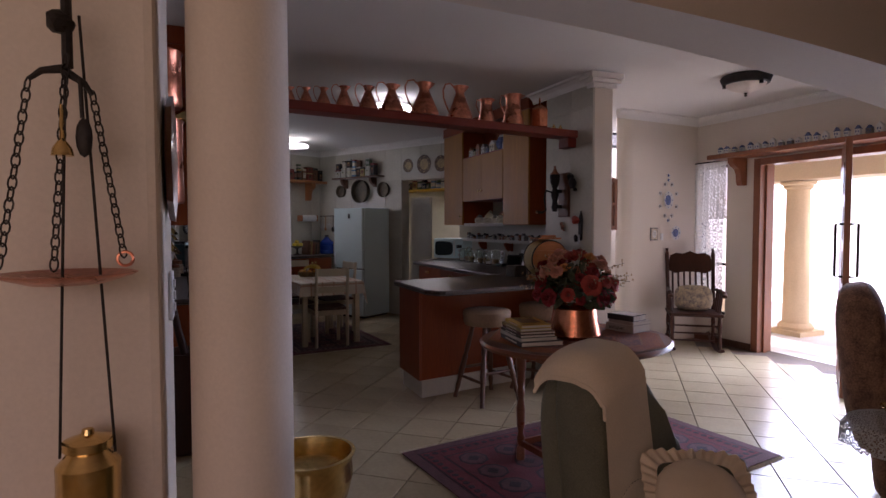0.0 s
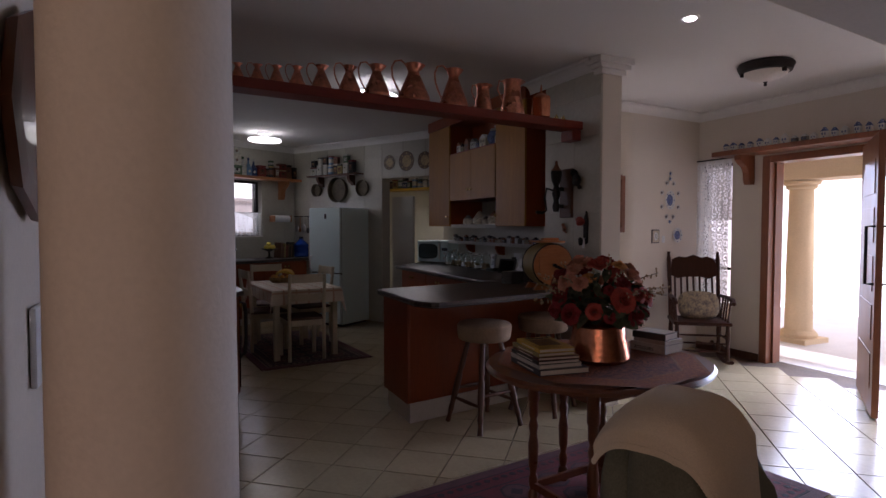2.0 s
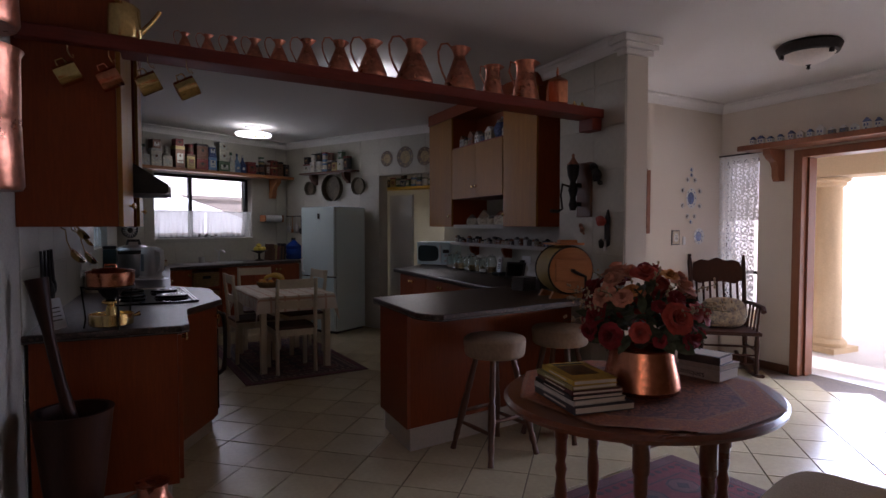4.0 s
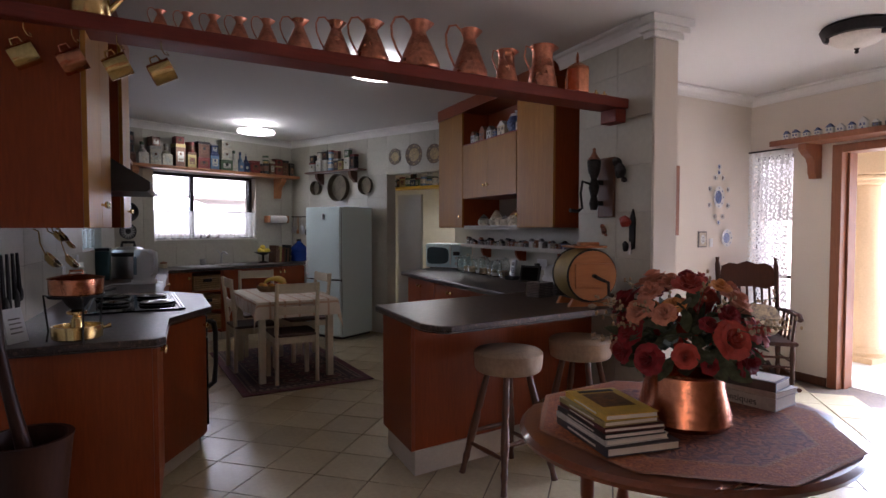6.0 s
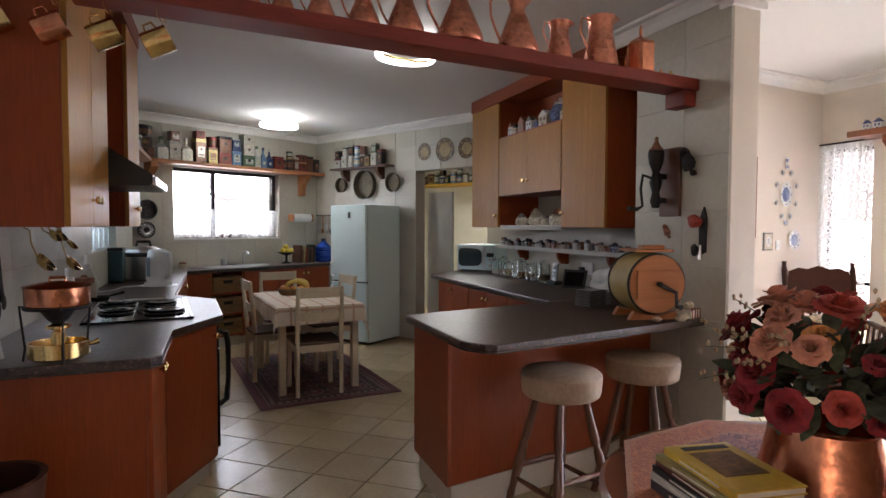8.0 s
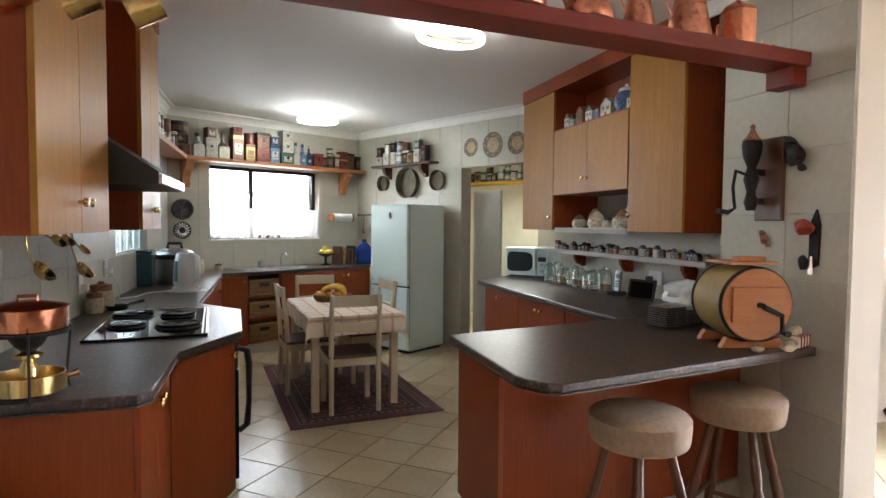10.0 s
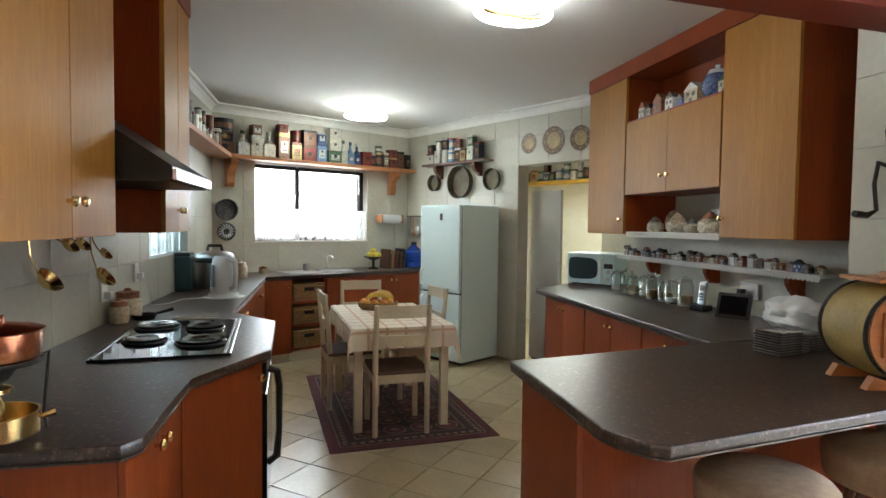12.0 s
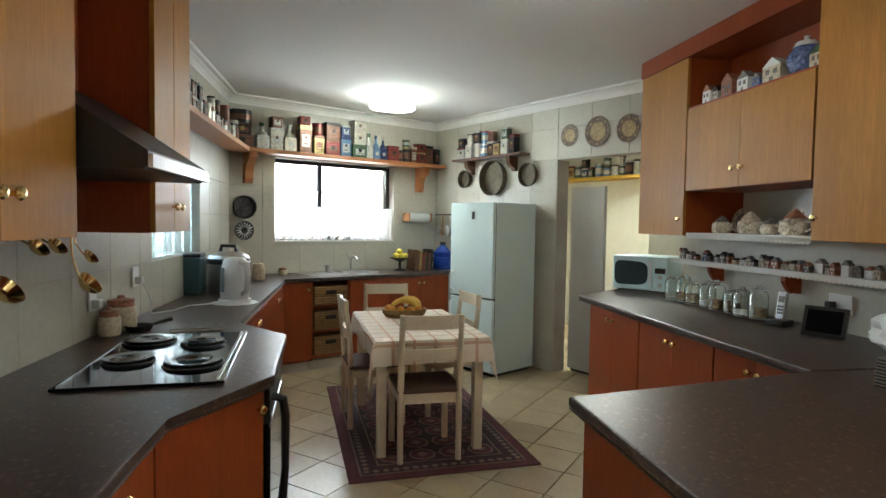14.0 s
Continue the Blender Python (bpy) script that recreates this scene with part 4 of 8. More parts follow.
def leaf(bm, m, L, W):
    rows = []
    for i in range(5):
        v = i / 4
        w = W * math.sin(math.pi * (0.06 + 0.9 * v)) * 0.5
        rows.append([bm.verts.new(m @ Vector((s * w, L * v, -0.14 * L * v * v + abs(s) * 0.15 * w))) for s in (-1, 0, 1)])
    for i in range(4):
        for j in range(2):
            bm.faces.new((rows[i][j], rows[i][j + 1], rows[i + 1][j + 1], rows[i + 1][j]))


bm = B()
for k in range(230):
    z = rnd.uniform(-0.36, 0.8); a = rnd.uniform(0, 6.28); q = math.sqrt(1 - z * z)
    d = Vector((q * math.cos(a), q * math.sin(a), z))
    p = Vector((d.x * 0.17, d.y * 0.17, 0.085 + d.z * 0.15)) * rnd.uniform(0.55, 1.0)
    leaf(bm, Matrix.Translation(p) @ d.to_track_quat('Y', 'Z').to_matrix().to_4x4() @ Matrix.Rotation(rnd.uniform(-1, 1), 4, 'Y') @ Matrix.Rotation(rnd.uniform(-.6, .6), 4, 'X'), rnd.uniform(0.06, 0.095), rnd.uniform(0.038, 0.058))
tagged(part("foliage", bm, M_LEAF, bq, smooth=True), kind="stuff")
bm = B(); bm2 = B()
for k in range(16):
    z = rnd.uniform(-0.1, 0.9); a = rnd.uniform(0, 6.28) if k > 3 else 2.6 + 0.2 * k; q = math.sqrt(1 - z * z)
    d = Vector((q * math.cos(a), q * math.sin(a), z))
    p0 = Vector((d.x * 0.15, d.y * 0.15, 0.1 + d.z * 0.1)); p1 = Vector((d.x * 0.315, d.y * 0.315, 0.11 + d.z * 0.24))
    tube(bm2, [p0, (p0 + p1) / 2 + Vector((0, 0, 0.02)), p1], 0.0015, 4)
    for i in range(9):
        v = 0.45 + 0.55 * i / 8
        blob(bm, 0.0048, Matrix.Translation(p0.lerp(p1, v) + Vector((rnd.uniform(-.014, .014), rnd.uniform(-.014, .014), rnd.uniform(0, .02)))) @ Matrix.Diagonal((1, 1, 1.5, 1)), 1)
tagged(part("berry_spray", bm, M_BERRY, bq, smooth=True), kind="stuff")
tagged(part("stem_spray", bm2, M_LEAF, bq), kind="stuff")

M_PAPER = mat("book_pages", (0.74, 0.70, 0.62), 0.9, vary=0.06, scale=3, fine=300, bump=0.3)
M_INK = mat("dark_print", (0.02, 0.02, 0.025), 0.6)


def book(m, w, l, h, color, label, spine="plain", title=""):
    """A lying book: spine at -x, w across, l along y."""
    t = thing("book", m, label, "book", "books on the round table")
    cm = mat("book_cover", color, 0.35, vary=0.12, scale=12, bump=0.05)
    part("page_block", box(B(), 0.004, 0.003, 0.003, w - 0.004, l - 0.003, h - 0.003), M_PAPER, t)
    part("front_cover", box(B(), 0, 0, h - 0.003, w, l, h, 0.001), cm, t)
    part("back_cover", box(B(), 0, 0, 0, w, l, 0.003, 0.001), cm, t)
    part("spine", box(B(), -0.003, 0, 0, 0.002, l, h, 0.001), cm, t)
    if spine == "bars":
        part("spine_print", box(B(), -0.0038, l * 0.2, h * 0.35, -0.0028, l * 0.75, h * 0.6), M_PAPER, t)
    if title:
        cu = bpy.data.curves.new("title", 'FONT'); cu.body = title; cu.size = h * 0.75; cu.extrude = 0.0003
        tmp = bpy.data.objects.new("tmp", cu)
        me = bpy.data.meshes.new_from_object(tmp); bpy.data.objects.remove(tmp)
        me.materials.append(M_INK)
        ob = new("title", me); ob.parent = t
        ob.matrix_basis = Matrix.Translation((-0.0038, l * 0.88, h * 0.25)) @ Matrix(((0, 0, -1, 0), (-1, 0, 0, 0), (0, 1, 0, 0), (0, 0, 0, 1)))
    return t


z = 0.757
for k, (w, l, h, c, lab, dx, dy, rz) in enumerate((
        (0.24, 0.30, 0.026, (0.05, 0.05, 0.06), "large dark hardback book at the bottom of the stack", 0, 0, -8),
        (0.21, 0.28, 0.018, (0.55, 0.55, 0.50), "pale paperback book with dark spine", 0.005, 0.01, -6),
        (0.20, 0.28, 0.016, (0.03, 0.03, 0.03), "black paperback book in the stack", 0.0, 0.012, -8),
        (0.20, 0.27, 0.014, (0.10, 0.02, 0.02), "slim dark red book", 0.002, 0.016, -9),
        (0.18, 0.26, 0.016, (0.35, 0.30, 0.12), "olive green magazine in the stack", 0.006, 0.02, -7),
        (0.17, 0.25, 0.018, (0.62, 0.40, 0.05), "yellow illustrated paperback on top of the stack", 0.01, 0.02, -10))):
    b = book(pose(2.13 + dx, 2.825 + dy, z, 0, 0, rz), w, l, h, c, lab, "bars")
    if k == 5:
        part("cover_picture", box(B(), 0.03, 0.07, h, 0.14, 0.20, h + 0.0008), mat("cover_picture_print", (0.20, 0.09, 0.03), 0.4, vary=0.6, scale=25), b)
        part("cover_title", box(B(), 0.03, 0.215, h, 0.15, 0.235, h + 0.0008), M_INK, b)
    z += h + 0.001
z = 0.757
for k, (w, l, h, c, lab, rz, title) in enumerate((
        (0.16, 0.20, 0.045, (0.42, 0.40, 0.37), "thick hardback book with dark band", 26, "antiques"),
        (0.15, 0.19, 0.022, (0.42, 0.38, 0.33), "beige hardback book in the stack", 22, ""),
        (0.13, 0.18, 0.034, (0.03, 0.03, 0.03), "black boxed book with pale top", 30, ""))):
    b = book(pose(2.93, 2.90, z, 0, 0, rz - 14), w, l, h, c, lab, title=title)
    if k == 2:
        part("cover_print", box(B(), 0.01, 0.01, h, w - 0.01, l - 0.01, h + 0.0008), M_PAPER, b)
    z += h + 0.001

# ---- lamps ----


def ceiling_lamp(x, y, rz, power):
    t = thing("ceiling_lamp", pose(x, y, CEIL, 0, 0, rz), "lit oval fluorescent ceiling lamp with brass strap", "lamp", "kitchen ceiling lamps")
    part("base", lathe(B(), [(0.09, -0.035), (0.10, -0.02), (0.10, -0.0005)], 24), M_WHITEP, t)
    part("stem", lathe(B(), [(0.045, -0.085), (0.045, -0.035)], 16), M_WHITEP, t)
    ring = [(0.20 * math.cos(u), 0.15 * math.sin(u), -0.105) for u in [2 * math.pi * k / 36 for k in range(36)]]
    part("tube", tube(B(), ring, 0.024, 10, closed=True), M_LAMP, t, "glowing white tube", smooth=True)
    part("strap", tube(B(), [(-0.225, 0.03, -0.10), (-0.1, 0.01, -0.128), (0.1, -0.01, -0.128), (0.225, -0.03, -0.10)], 0.009, 8), M_BRASS, t)
    lt = bpy.data.lights.new("lamp_glow", 'POINT'); lt.energy, lt.shadow_soft_size, lt.color = power, 0.12, (0.97, 1.0, 0.82)
    lo = new("lamp_glow", lt); lo.location = (x, y, CEIL - 0.20)
    return t


ceiling_lamp(2.38, 5.80, 15, 1.0)
ceiling_lamp(1.84, 8.95, 10, 4.6)
dm = thing("dome_light", pose(4.95, 3.85, CEIL), "unlit frosted glass dome light with dark bronze rim", "lamp")
part("rim", lathe(B(), [(0.165, -0.075), (0.185, -0.07), (0.195, -0.045), (0.205, -0.02), (0.19, -0.0005)], 32), M_IRON, dm, smooth=True)
part("bowl", lathe(B(), [(0.0, -0.145), (0.06, -0.138), (0.11, -0.118), (0.15, -0.09), (0.163, -0.074)], 32), mat("frosted_glass_bowl", (0.72, 0.66, 0.60), 0.35, vary=0.06), dm, smooth=True)
part("finial", lathe(B(), [(0.0, -0.18), (0.014, -0.17), (0.008, -0.155), (0.018, -0.146)], 12), M_IRON, dm)
for k in range(3):
    part("clip", box(B(), 0.16, -0.012, -0.10, 0.182, 0.012, -0.06, m=Matrix.Rotation(k * 2.09 + .4, 4, 'Z')), M_IRON, dm)
dl = thing("downlight", pose(3.61, 3.39, CEIL), "lit recessed white downlight", "lamp")
part("ring", lathe(B(), [(0.038, -0.004), (0.052, -0.006), (0.056, -0.0005)], 24), M_WHITEP, dl)
part("bulb", lathe(B(), [(0.0, -0.020), (0.02, -0.018), (0.034, -0.010), (0.037, -0.004)], 24), M_LAMPD, dl, "glowing bulb")

# ---- entrance ----
M_LACE = bpy.data.materials.new("white_lace"); M_LACE.use_nodes = True


def lace_nodes(m, scale):
    n, l = m.node_tree.nodes, m.node_tree.links
    b = n["Principled BSDF"]; b.inputs["Base Color"].default_value = (0.80, 0.79, 0.76, 1); b.inputs["Roughness"].default_value = 0.9
    tc = n.new("ShaderNodeTexCoord")
    v1 = n.new("ShaderNodeTexVoronoi"); v1.inputs["Scale"].default_value = scale; v1.inputs["Randomness"].default_value = 0.1
    v2 = n.new("ShaderNodeTexVoronoi"); v2.feature = 'DISTANCE_TO_EDGE'; v2.inputs["Scale"].default_value = scale * 3.2
    l.new(tc.outputs["Object"], v1.inputs["Vector"]); l.new(tc.outputs["Object"], v2.inputs["Vector"])
    w = n.new("ShaderNodeMath"); w.operation = 'SINE'
    k = n.new("ShaderNodeMath"); k.operation = 'MULTIPLY'; k.inputs[1].default_value = 16.0
    l.new(v1.outputs["Distance"], k.inputs[0]); l.new(k.outputs[0], w.inputs[0])
    g1 = n.new("ShaderNodeMath"); g1.operation = 'GREATER_THAN'; g1.inputs[1].default_value = 0.15
    g2 = n.new("ShaderNodeMath"); g2.operation = 'LESS_THAN'; g2.inputs[1].default_value = 0.11
    l.new(w.outputs[0], g1.inputs[0]); l.new(v2.outputs["Distance"], g2.inputs[0])
    mx = n.new("ShaderNodeMath"); mx.operation = 'MAXIMUM'
    l.new(g1.outputs[0], mx.inputs[0]); l.new(g2.outputs[0], mx.inputs[1])
    tr = n.new("ShaderNodeBsdfTransparent"); tl = n.new("ShaderNodeBsdfTranslucent"); tl.inputs["Color"].default_value = (0.8, 0.79, 0.76, 1)
    a = n.new("ShaderNodeMixShader"); a.inputs[0].default_value = 0.45
    l.new(b.outputs[0], a.inputs[1]); l.new(tl.outputs[0], a.inputs[2])
    c = n.new("ShaderNodeMixShader")
    l.new(mx.outputs[0], c.inputs[0]); l.new(tr.outputs[0], c.inputs[1]); l.new(a.outputs[0], c.inputs[2])
    l.new(c.outputs[0], n["Material Output"].inputs["Surface"])


lace_nodes(M_LACE, 13)
M_LACEF = bpy.data.materials.new("fine_white_lace"); M_LACEF.use_nodes = True
lace_nodes(M_LACEF, 40)


def curtain(bm, w, h, waves, amp, scallop=0.012, nx=60, nz=14):
    """A hanging sheet along x, from z=0 down, with gathers and a scalloped hem."""
    g = []
    for i in range(nx + 1):
        x = w * i / nx
        row = []
        for j in range(nz + 1):
            v = j / nz
            z = -h * v - (scallop * abs(math.sin(math.pi * i / nx * waves)) if j == nz else 0)
            row.append(bm.verts.new((x, amp * math.sin(2 * math.pi * waves * i / nx + 1.2 * v) * (0.5 + 0.5 * v), z)))
        g.append(row)
    for i in range(nx):
        for j in range(nz):
            bm.faces.new((g[i][j], g[i + 1][j], g[i + 1][j + 1], g[i][j + 1]))
    return bm


w1 = thing("window_1", pose(DW, 5.55, 0, 0, 0, -90), "tall narrow dark-framed sidelight window", "window", kind="structure")
for x in (0.045, 0.425):
    part("window_frame", box(B(), x - 0.014, 0.06, 0.335, x + 0.014, 0.11, 2.095), M_IRON, w1)
for z in (0.35, 0.93, 2.08):
    part("window_frame", box(B(), 0.059, 0.06, z - 0.015, 0.411, 0.11, z + 0.015), M_IRON, w1)
pn = part("pane", box(B(), 0.06, 0.08, 0.366, 0.41, 0.085, 2.06), M_GLASS, w1); pn.visible_shadow = False
lc = thing("lace_curtain", pose(DW - 0.03, 5.545, 2.13, 0, 0, -90), "white crocheted lace curtain on a dark rod", "curtain")
part("rod", tube(B(), [(-0.02, 0, 0.01), (0.47, 0, 0.01)], 0.008), M_IRON, lc)
part("upper_panel", curtain(B(), 0.45, 0.66, 5, 0.012), M_LACE, lc)
part("lower_panel", curtain(B(), 0.42, 1.72, 4, 0.008), M_LACE, lc)

df = thing("door_1", pose(DW, 4.75, 0, 0, 0, -90), "wide meranti door frame standing open to the portico", "door frame", kind="structure")
for x0, x1 in ((0.003, 0.085), (2.22, 2.297)):
    part("jamb", box(B(), x0, -0.02, -0.008, x1, 0.20, 2.115, 0.004), M_DOORWOOD, df)
part("head", box(B(), 0.086, -0.02, 2.045, 2.219, 0.20, 2.115, 0.004), M_DOORWOOD, df)
part("stop", box(B(), 0.086, 0.06, -0.008, 0.105, 0.12, 2.044), M_DOORWOOD, df)
a = math.degrees(math.atan2(3.77 - 3.18, 6.15 - 5.28))
lf = thing("pivot_door_leaf", pose(5.28, 3.18, 0, 0, 0, a), "open meranti pivot door leaf with long iron handles", "door")
part("panel", box(B(), 0, -0.022, 0.012, 0.98, 0.022, 2.08, 0.003), M_DOORWOOD, lf)
for k in range(5):
    for s in (-1, 1):
        part("moulding", box(B(), 0.12, s * 0.022 - 0.006, 0.2 + 0.36 * k, 0.86, s * 0.022 + 0.006, 0.46 + 0.36 * k, 0.004), M_DOORWOOD, lf)
for s in (-1, 1):
    part("pull_handle", tube(B(), [(0.06, s * 0.022, 1.40), (0.06, s * 0.075, 1.40), (0.06, s * 0.075, 0.98), (0.06, s * 0.022, 0.98)], 0.011), M_IRON, lf)

mt = thing("mantel_shelf", pose(0, 0, 0), "meranti shelf over the entrance on shaped brackets", "shelf")
part("board", box(B(), 5.92, 2.3, 2.135, DW - 0.002, 5.15, 2.185, 0.006), M_DOORWOOD, mt)


def bracket(parent, m, depth, height, thick, material=None):
    pts = [(0, 0), (depth, 0), (depth, -0.05), (depth * 0.8, -0.09), (depth * 0.55, -0.12), (depth * 0.42, -height * 0.6), (depth * 0.4, -height * 0.85), (depth * 0.3, -height), (0, -height)]
    bm = prism(B(), pts, -thick / 2, thick / 2, m=m @ Matrix(((0, 0, 1, 0), (1, 0, 0, 0), (0, 1, 0, 0), (0, 0, 0, 1))))
    return part("bracket", bm, material or M_DOORWOOD, parent)


for y in (4.88, 2.5):
    bracket(mt, pose(DW - 0.003, y, 2.134, 0, 0, 90), 0.22, 0.30, 0.07)

M_CHINA = mat("white_glazed_china", (0.74, 0.74, 0.72), 0.2, vary=0.05)
M_DELFT = mat("delft_blue_glaze", (0.13, 0.17, 0.34), 0.25, vary=0.3, scale=60)
M_GREY = mat("grey_painted_clay", (0.20, 0.18, 0.17), 0.5, vary=0.4, scale=60)
M_TERRA = mat("terracotta_clay", (0.32, 0.13, 0.07), 0.6, vary=0.3, scale=60)
M_STONEW = mat("cream_stoneware", (0.58, 0.50, 0.36), 0.35, vary=0.2, scale=40)


def little_house(m, w, d, h, wallm, roofm, winm, label, group, category="figurine"):
    t = thing("miniature_house", m, label, category, group)
    hb = h * 0.66
    part("wall", box(B(), -w / 2, -d / 2, 0, w / 2, d / 2, hb), wallm, t)
    bm = B()
    e = w * 0.56
    v = [bm.verts.new(c) for c in ((-e, -d / 2, hb), (e, -d / 2, hb), (0, -d / 2, h), (-e, d / 2, hb), (e, d / 2, hb), (0, d / 2, h))]
    for f in ((0, 1, 2), (5, 4, 3), (0, 3, 4, 1), (1, 4, 5, 2), (2, 5, 3, 0)):
        bm.faces.new([v[i] for i in f])
    part("roof", bm, roofm, t)
    for x in (-w * 0.22, w * 0.22):
        for z in (hb * 0.55,):
            part("window", box(B(), x - w * 0.11, -d / 2 - 0.0015, z, x + w * 0.11, -d / 2 + 0.001, z + hb * 0.28), winm, t)
    part("door", box(B(), -w * 0.1, -d / 2 - 0.0015, 0, w * 0.1, -d / 2 + 0.001, hb * 0.4), winm, t)
    return t


rnd = random.Random(9)
y = 5.08
while y > 2.4:
    h = rnd.uniform(0.075, 0.115)
    little_house(pose(6.06, y, 2.186, 0, 0, -90), rnd.uniform(0.045, 0.065), 0.035, h, M_CHINA if rnd.random() < 0.8 else M_GREY, M_CHINA if rnd.random() < 0.45 else M_DELFT, M_DELFT, "small white and blue china canal house", "china houses on the mantel shelf")
    y -= rnd.uniform(0.085, 0.105)

# plates and tile on the hall wall; local x along the wall, y into it
HM = Matrix.Translation((4.78, 5.40, 0)) @ Matrix.Rotation(math.atan2(0.15, 1.42), 4, 'Z')


def wall_plate(m, r, label, rim, centre, name="wall_plate", group="hanging plates", squash=1.0):
    t = thing(name, m @ Matrix.Rotation(math.pi / 2, 4, 'X'), label, "plate", group)
    part("rim", lathe(B(), [(r * 0.45, 0.001), (r * 0.95, 0.010), (r, 0.016), (r * 0.93, 0.016), (r * 0.64, 0.009), (0, 0.008)], 24, squash=squash), rim, t, smooth=True)
    part("centre", lathe(B(), [(r * 0.60, 0.0092), (0, 0.0105)], 20, squash=squash), centre, t)
    for k in range(8):
        a = k * math.pi / 4
        part("motif", lathe(B(), [(r * 0.10, 0.0135), (r * 0.06, 0.0155)], 6, Matrix.Translation((r * 0.8 * math.cos(a), squash * r * 0.8 * math.sin(a), 0))), centre, t)
    return t


wall_plate(HM @ Matrix.Translation((0.91, -0.001, 1.69)), 0.085, "oval blue and white china wall clock", M_CHINA, M_DELFT, "wall_clock", squash=1.25)
for k in range(8):
    a = k * math.pi / 4 + 0.39
    r1, r2 = 0.15, 0.20
    wall_plate(HM @ Matrix.Translation((0.91 + r1 * math.cos(a), -0.001, 1.69 + r2 * math.sin(a))), 0.026, "tiny blue and white china plate", M_CHINA, M_GREY, group="small plates round the clock")
for dz in (0.29, 0.235, -0.24):
    wall_plate(HM @ Matrix.Translation((0.91, -0.001, 1.69 + dz)), 0.025, "tiny blue and white china plate", M_CHINA, M_DELFT, group="small plates round the clock")
wall_plate(HM @ Matrix.Translation((1.045, -0.001, 1.30)), 0.085, "blue and white china wall plate", M_CHINA, M_DELFT)
tp = thing("tile_picture", HM @ Matrix.Translation((0.68, -0.001, 1.29)), "small framed verse tile in grey and cream", "picture")
part("frame", box(B(), -0.06, -0.012, -0.075, 0.06, 0.0, 0.075, 0.003), M_GREY, tp)
part("picture", box(B(), -0.048, -0.014, -0.062, 0.048, -0.012, 0.062), M_STONEW, tp)
part("oval", lathe(B(), [(0.035, 0.014), (0.034, 0.0155)], 20, Matrix.Rotation(math.pi / 2, 4, 'X'), squash=1.3), M_CHINA, tp)
for k in range(4):
    part("writing_line", box(B(), -0.02, -0.0165, -0.022 + 0.013 * k, 0.02, -0.0155, -0.018 + 0.013 * k), M_GREY, tp)
sw = thing("light_switch", HM @ Matrix.Translation((0.815, -0.001, 1.257)), "white plastic light switch plate", "switch")
part("plate", box(B(), -0.022, -0.009, -0.04, 0.022, 0, 0.04, 0.003), M_WHITEP, sw)
part("rocker", box(B(), -0.008, -0.013, -0.012, 0.008, -0.009, 0.012), M_WHITEP, sw)
sh = thing("louvre_shutter", pose(3.862, 4.40, 1.35), "small arched brown wooden louvre shutter", "shutter")
part("stile", box(B(), 0, 0, 0, 0.03, 0.03, 0.42), M_DOORWOOD, sh); part("stile", box(B(), 0.15, 0, 0, 0.18, 0.03, 0.46), M_DOORWOOD, sh)
part("rail", box(B(), 0.031, 0, 0, 0.149, 0.03, 0.04), M_DOORWOOD, sh); part("rail", box(B(), 0.031, 0, 0.22, 0.149, 0.03, 0.25), M_DOORWOOD, sh)
part("arch_head", prism(B(), [(0.031, 0.41), (0.031, 0.42), (0.07, 0.45), (0.11, 0.465), (0.149, 0.47), (0.149, 0.43), (0.09, 0.42)], -0.03, 0.0, m=Matrix.Rotation(math.pi / 2, 4, 'X')), M_DOORWOOD, sh)
for k in range(3):
    part("slat", box(B(), 0.05 + 0.035 * k, 0.008, 0.041, 0.068 + 0.035 * k, 0.022, 0.42), M_DOORWOOD, sh)
pc = thing("picture", pose(5.74, 6.598, 2.45), "dark framed picture high on the hall wall", "picture")
part("frame", box(B(), -0.12, -0.03, 0, 0.12, 0, 0.2, 0.004), M_IRON, pc)
part("print", box(B(), -0.09, -0.033, 0.03, 0.09, -0.03, 0.17), M_GREY, pc)
bm = B(); box(bm, DW - 0.014, 4.76, -0.008, DW - 0.002, 5.54, 0.07, 0.003)
tagged(part("baseboard", bm, M_DARKWOOD), "dark wooden skirting board", "skirting", kind="structure")

# ---- rocking chair; the sitter faces -y ----
def puff(bm, cx, cy, cz, hx, hy, hz, m=None, p=0.45, nu=28, nv=16):
    """A rounded upholstered block with half sizes hx, hy, hz."""
    f = lambda c: math.copysign(abs(c) ** p, c)
    rings = []
    for j in range(1, nv):
        v = -math.pi / 2 + math.pi * j / nv
        rings.append([bm.verts.new((cx + hx * f(math.cos(v)) * f(math.cos(2 * math.pi * i / nu)), cy + hy * f(math.cos(v)) * f(math.sin(2 * math.pi * i / nu)), cz + hz * f(math.sin(v)))) for i in range(nu)])
    for a, b in zip(rings, rings[1:]):
        for i in range(nu):
            bm.faces.new((a[i], a[(i + 1) % nu], b[(i + 1) % nu], b[i]))
    bm.faces.new(rings[0][::-1]); bm.faces.new(rings[-1])
    if m is not None:
        bmesh.ops.transform(bm, matrix=m, verts=[v for r in rings for v in r])
    return bm


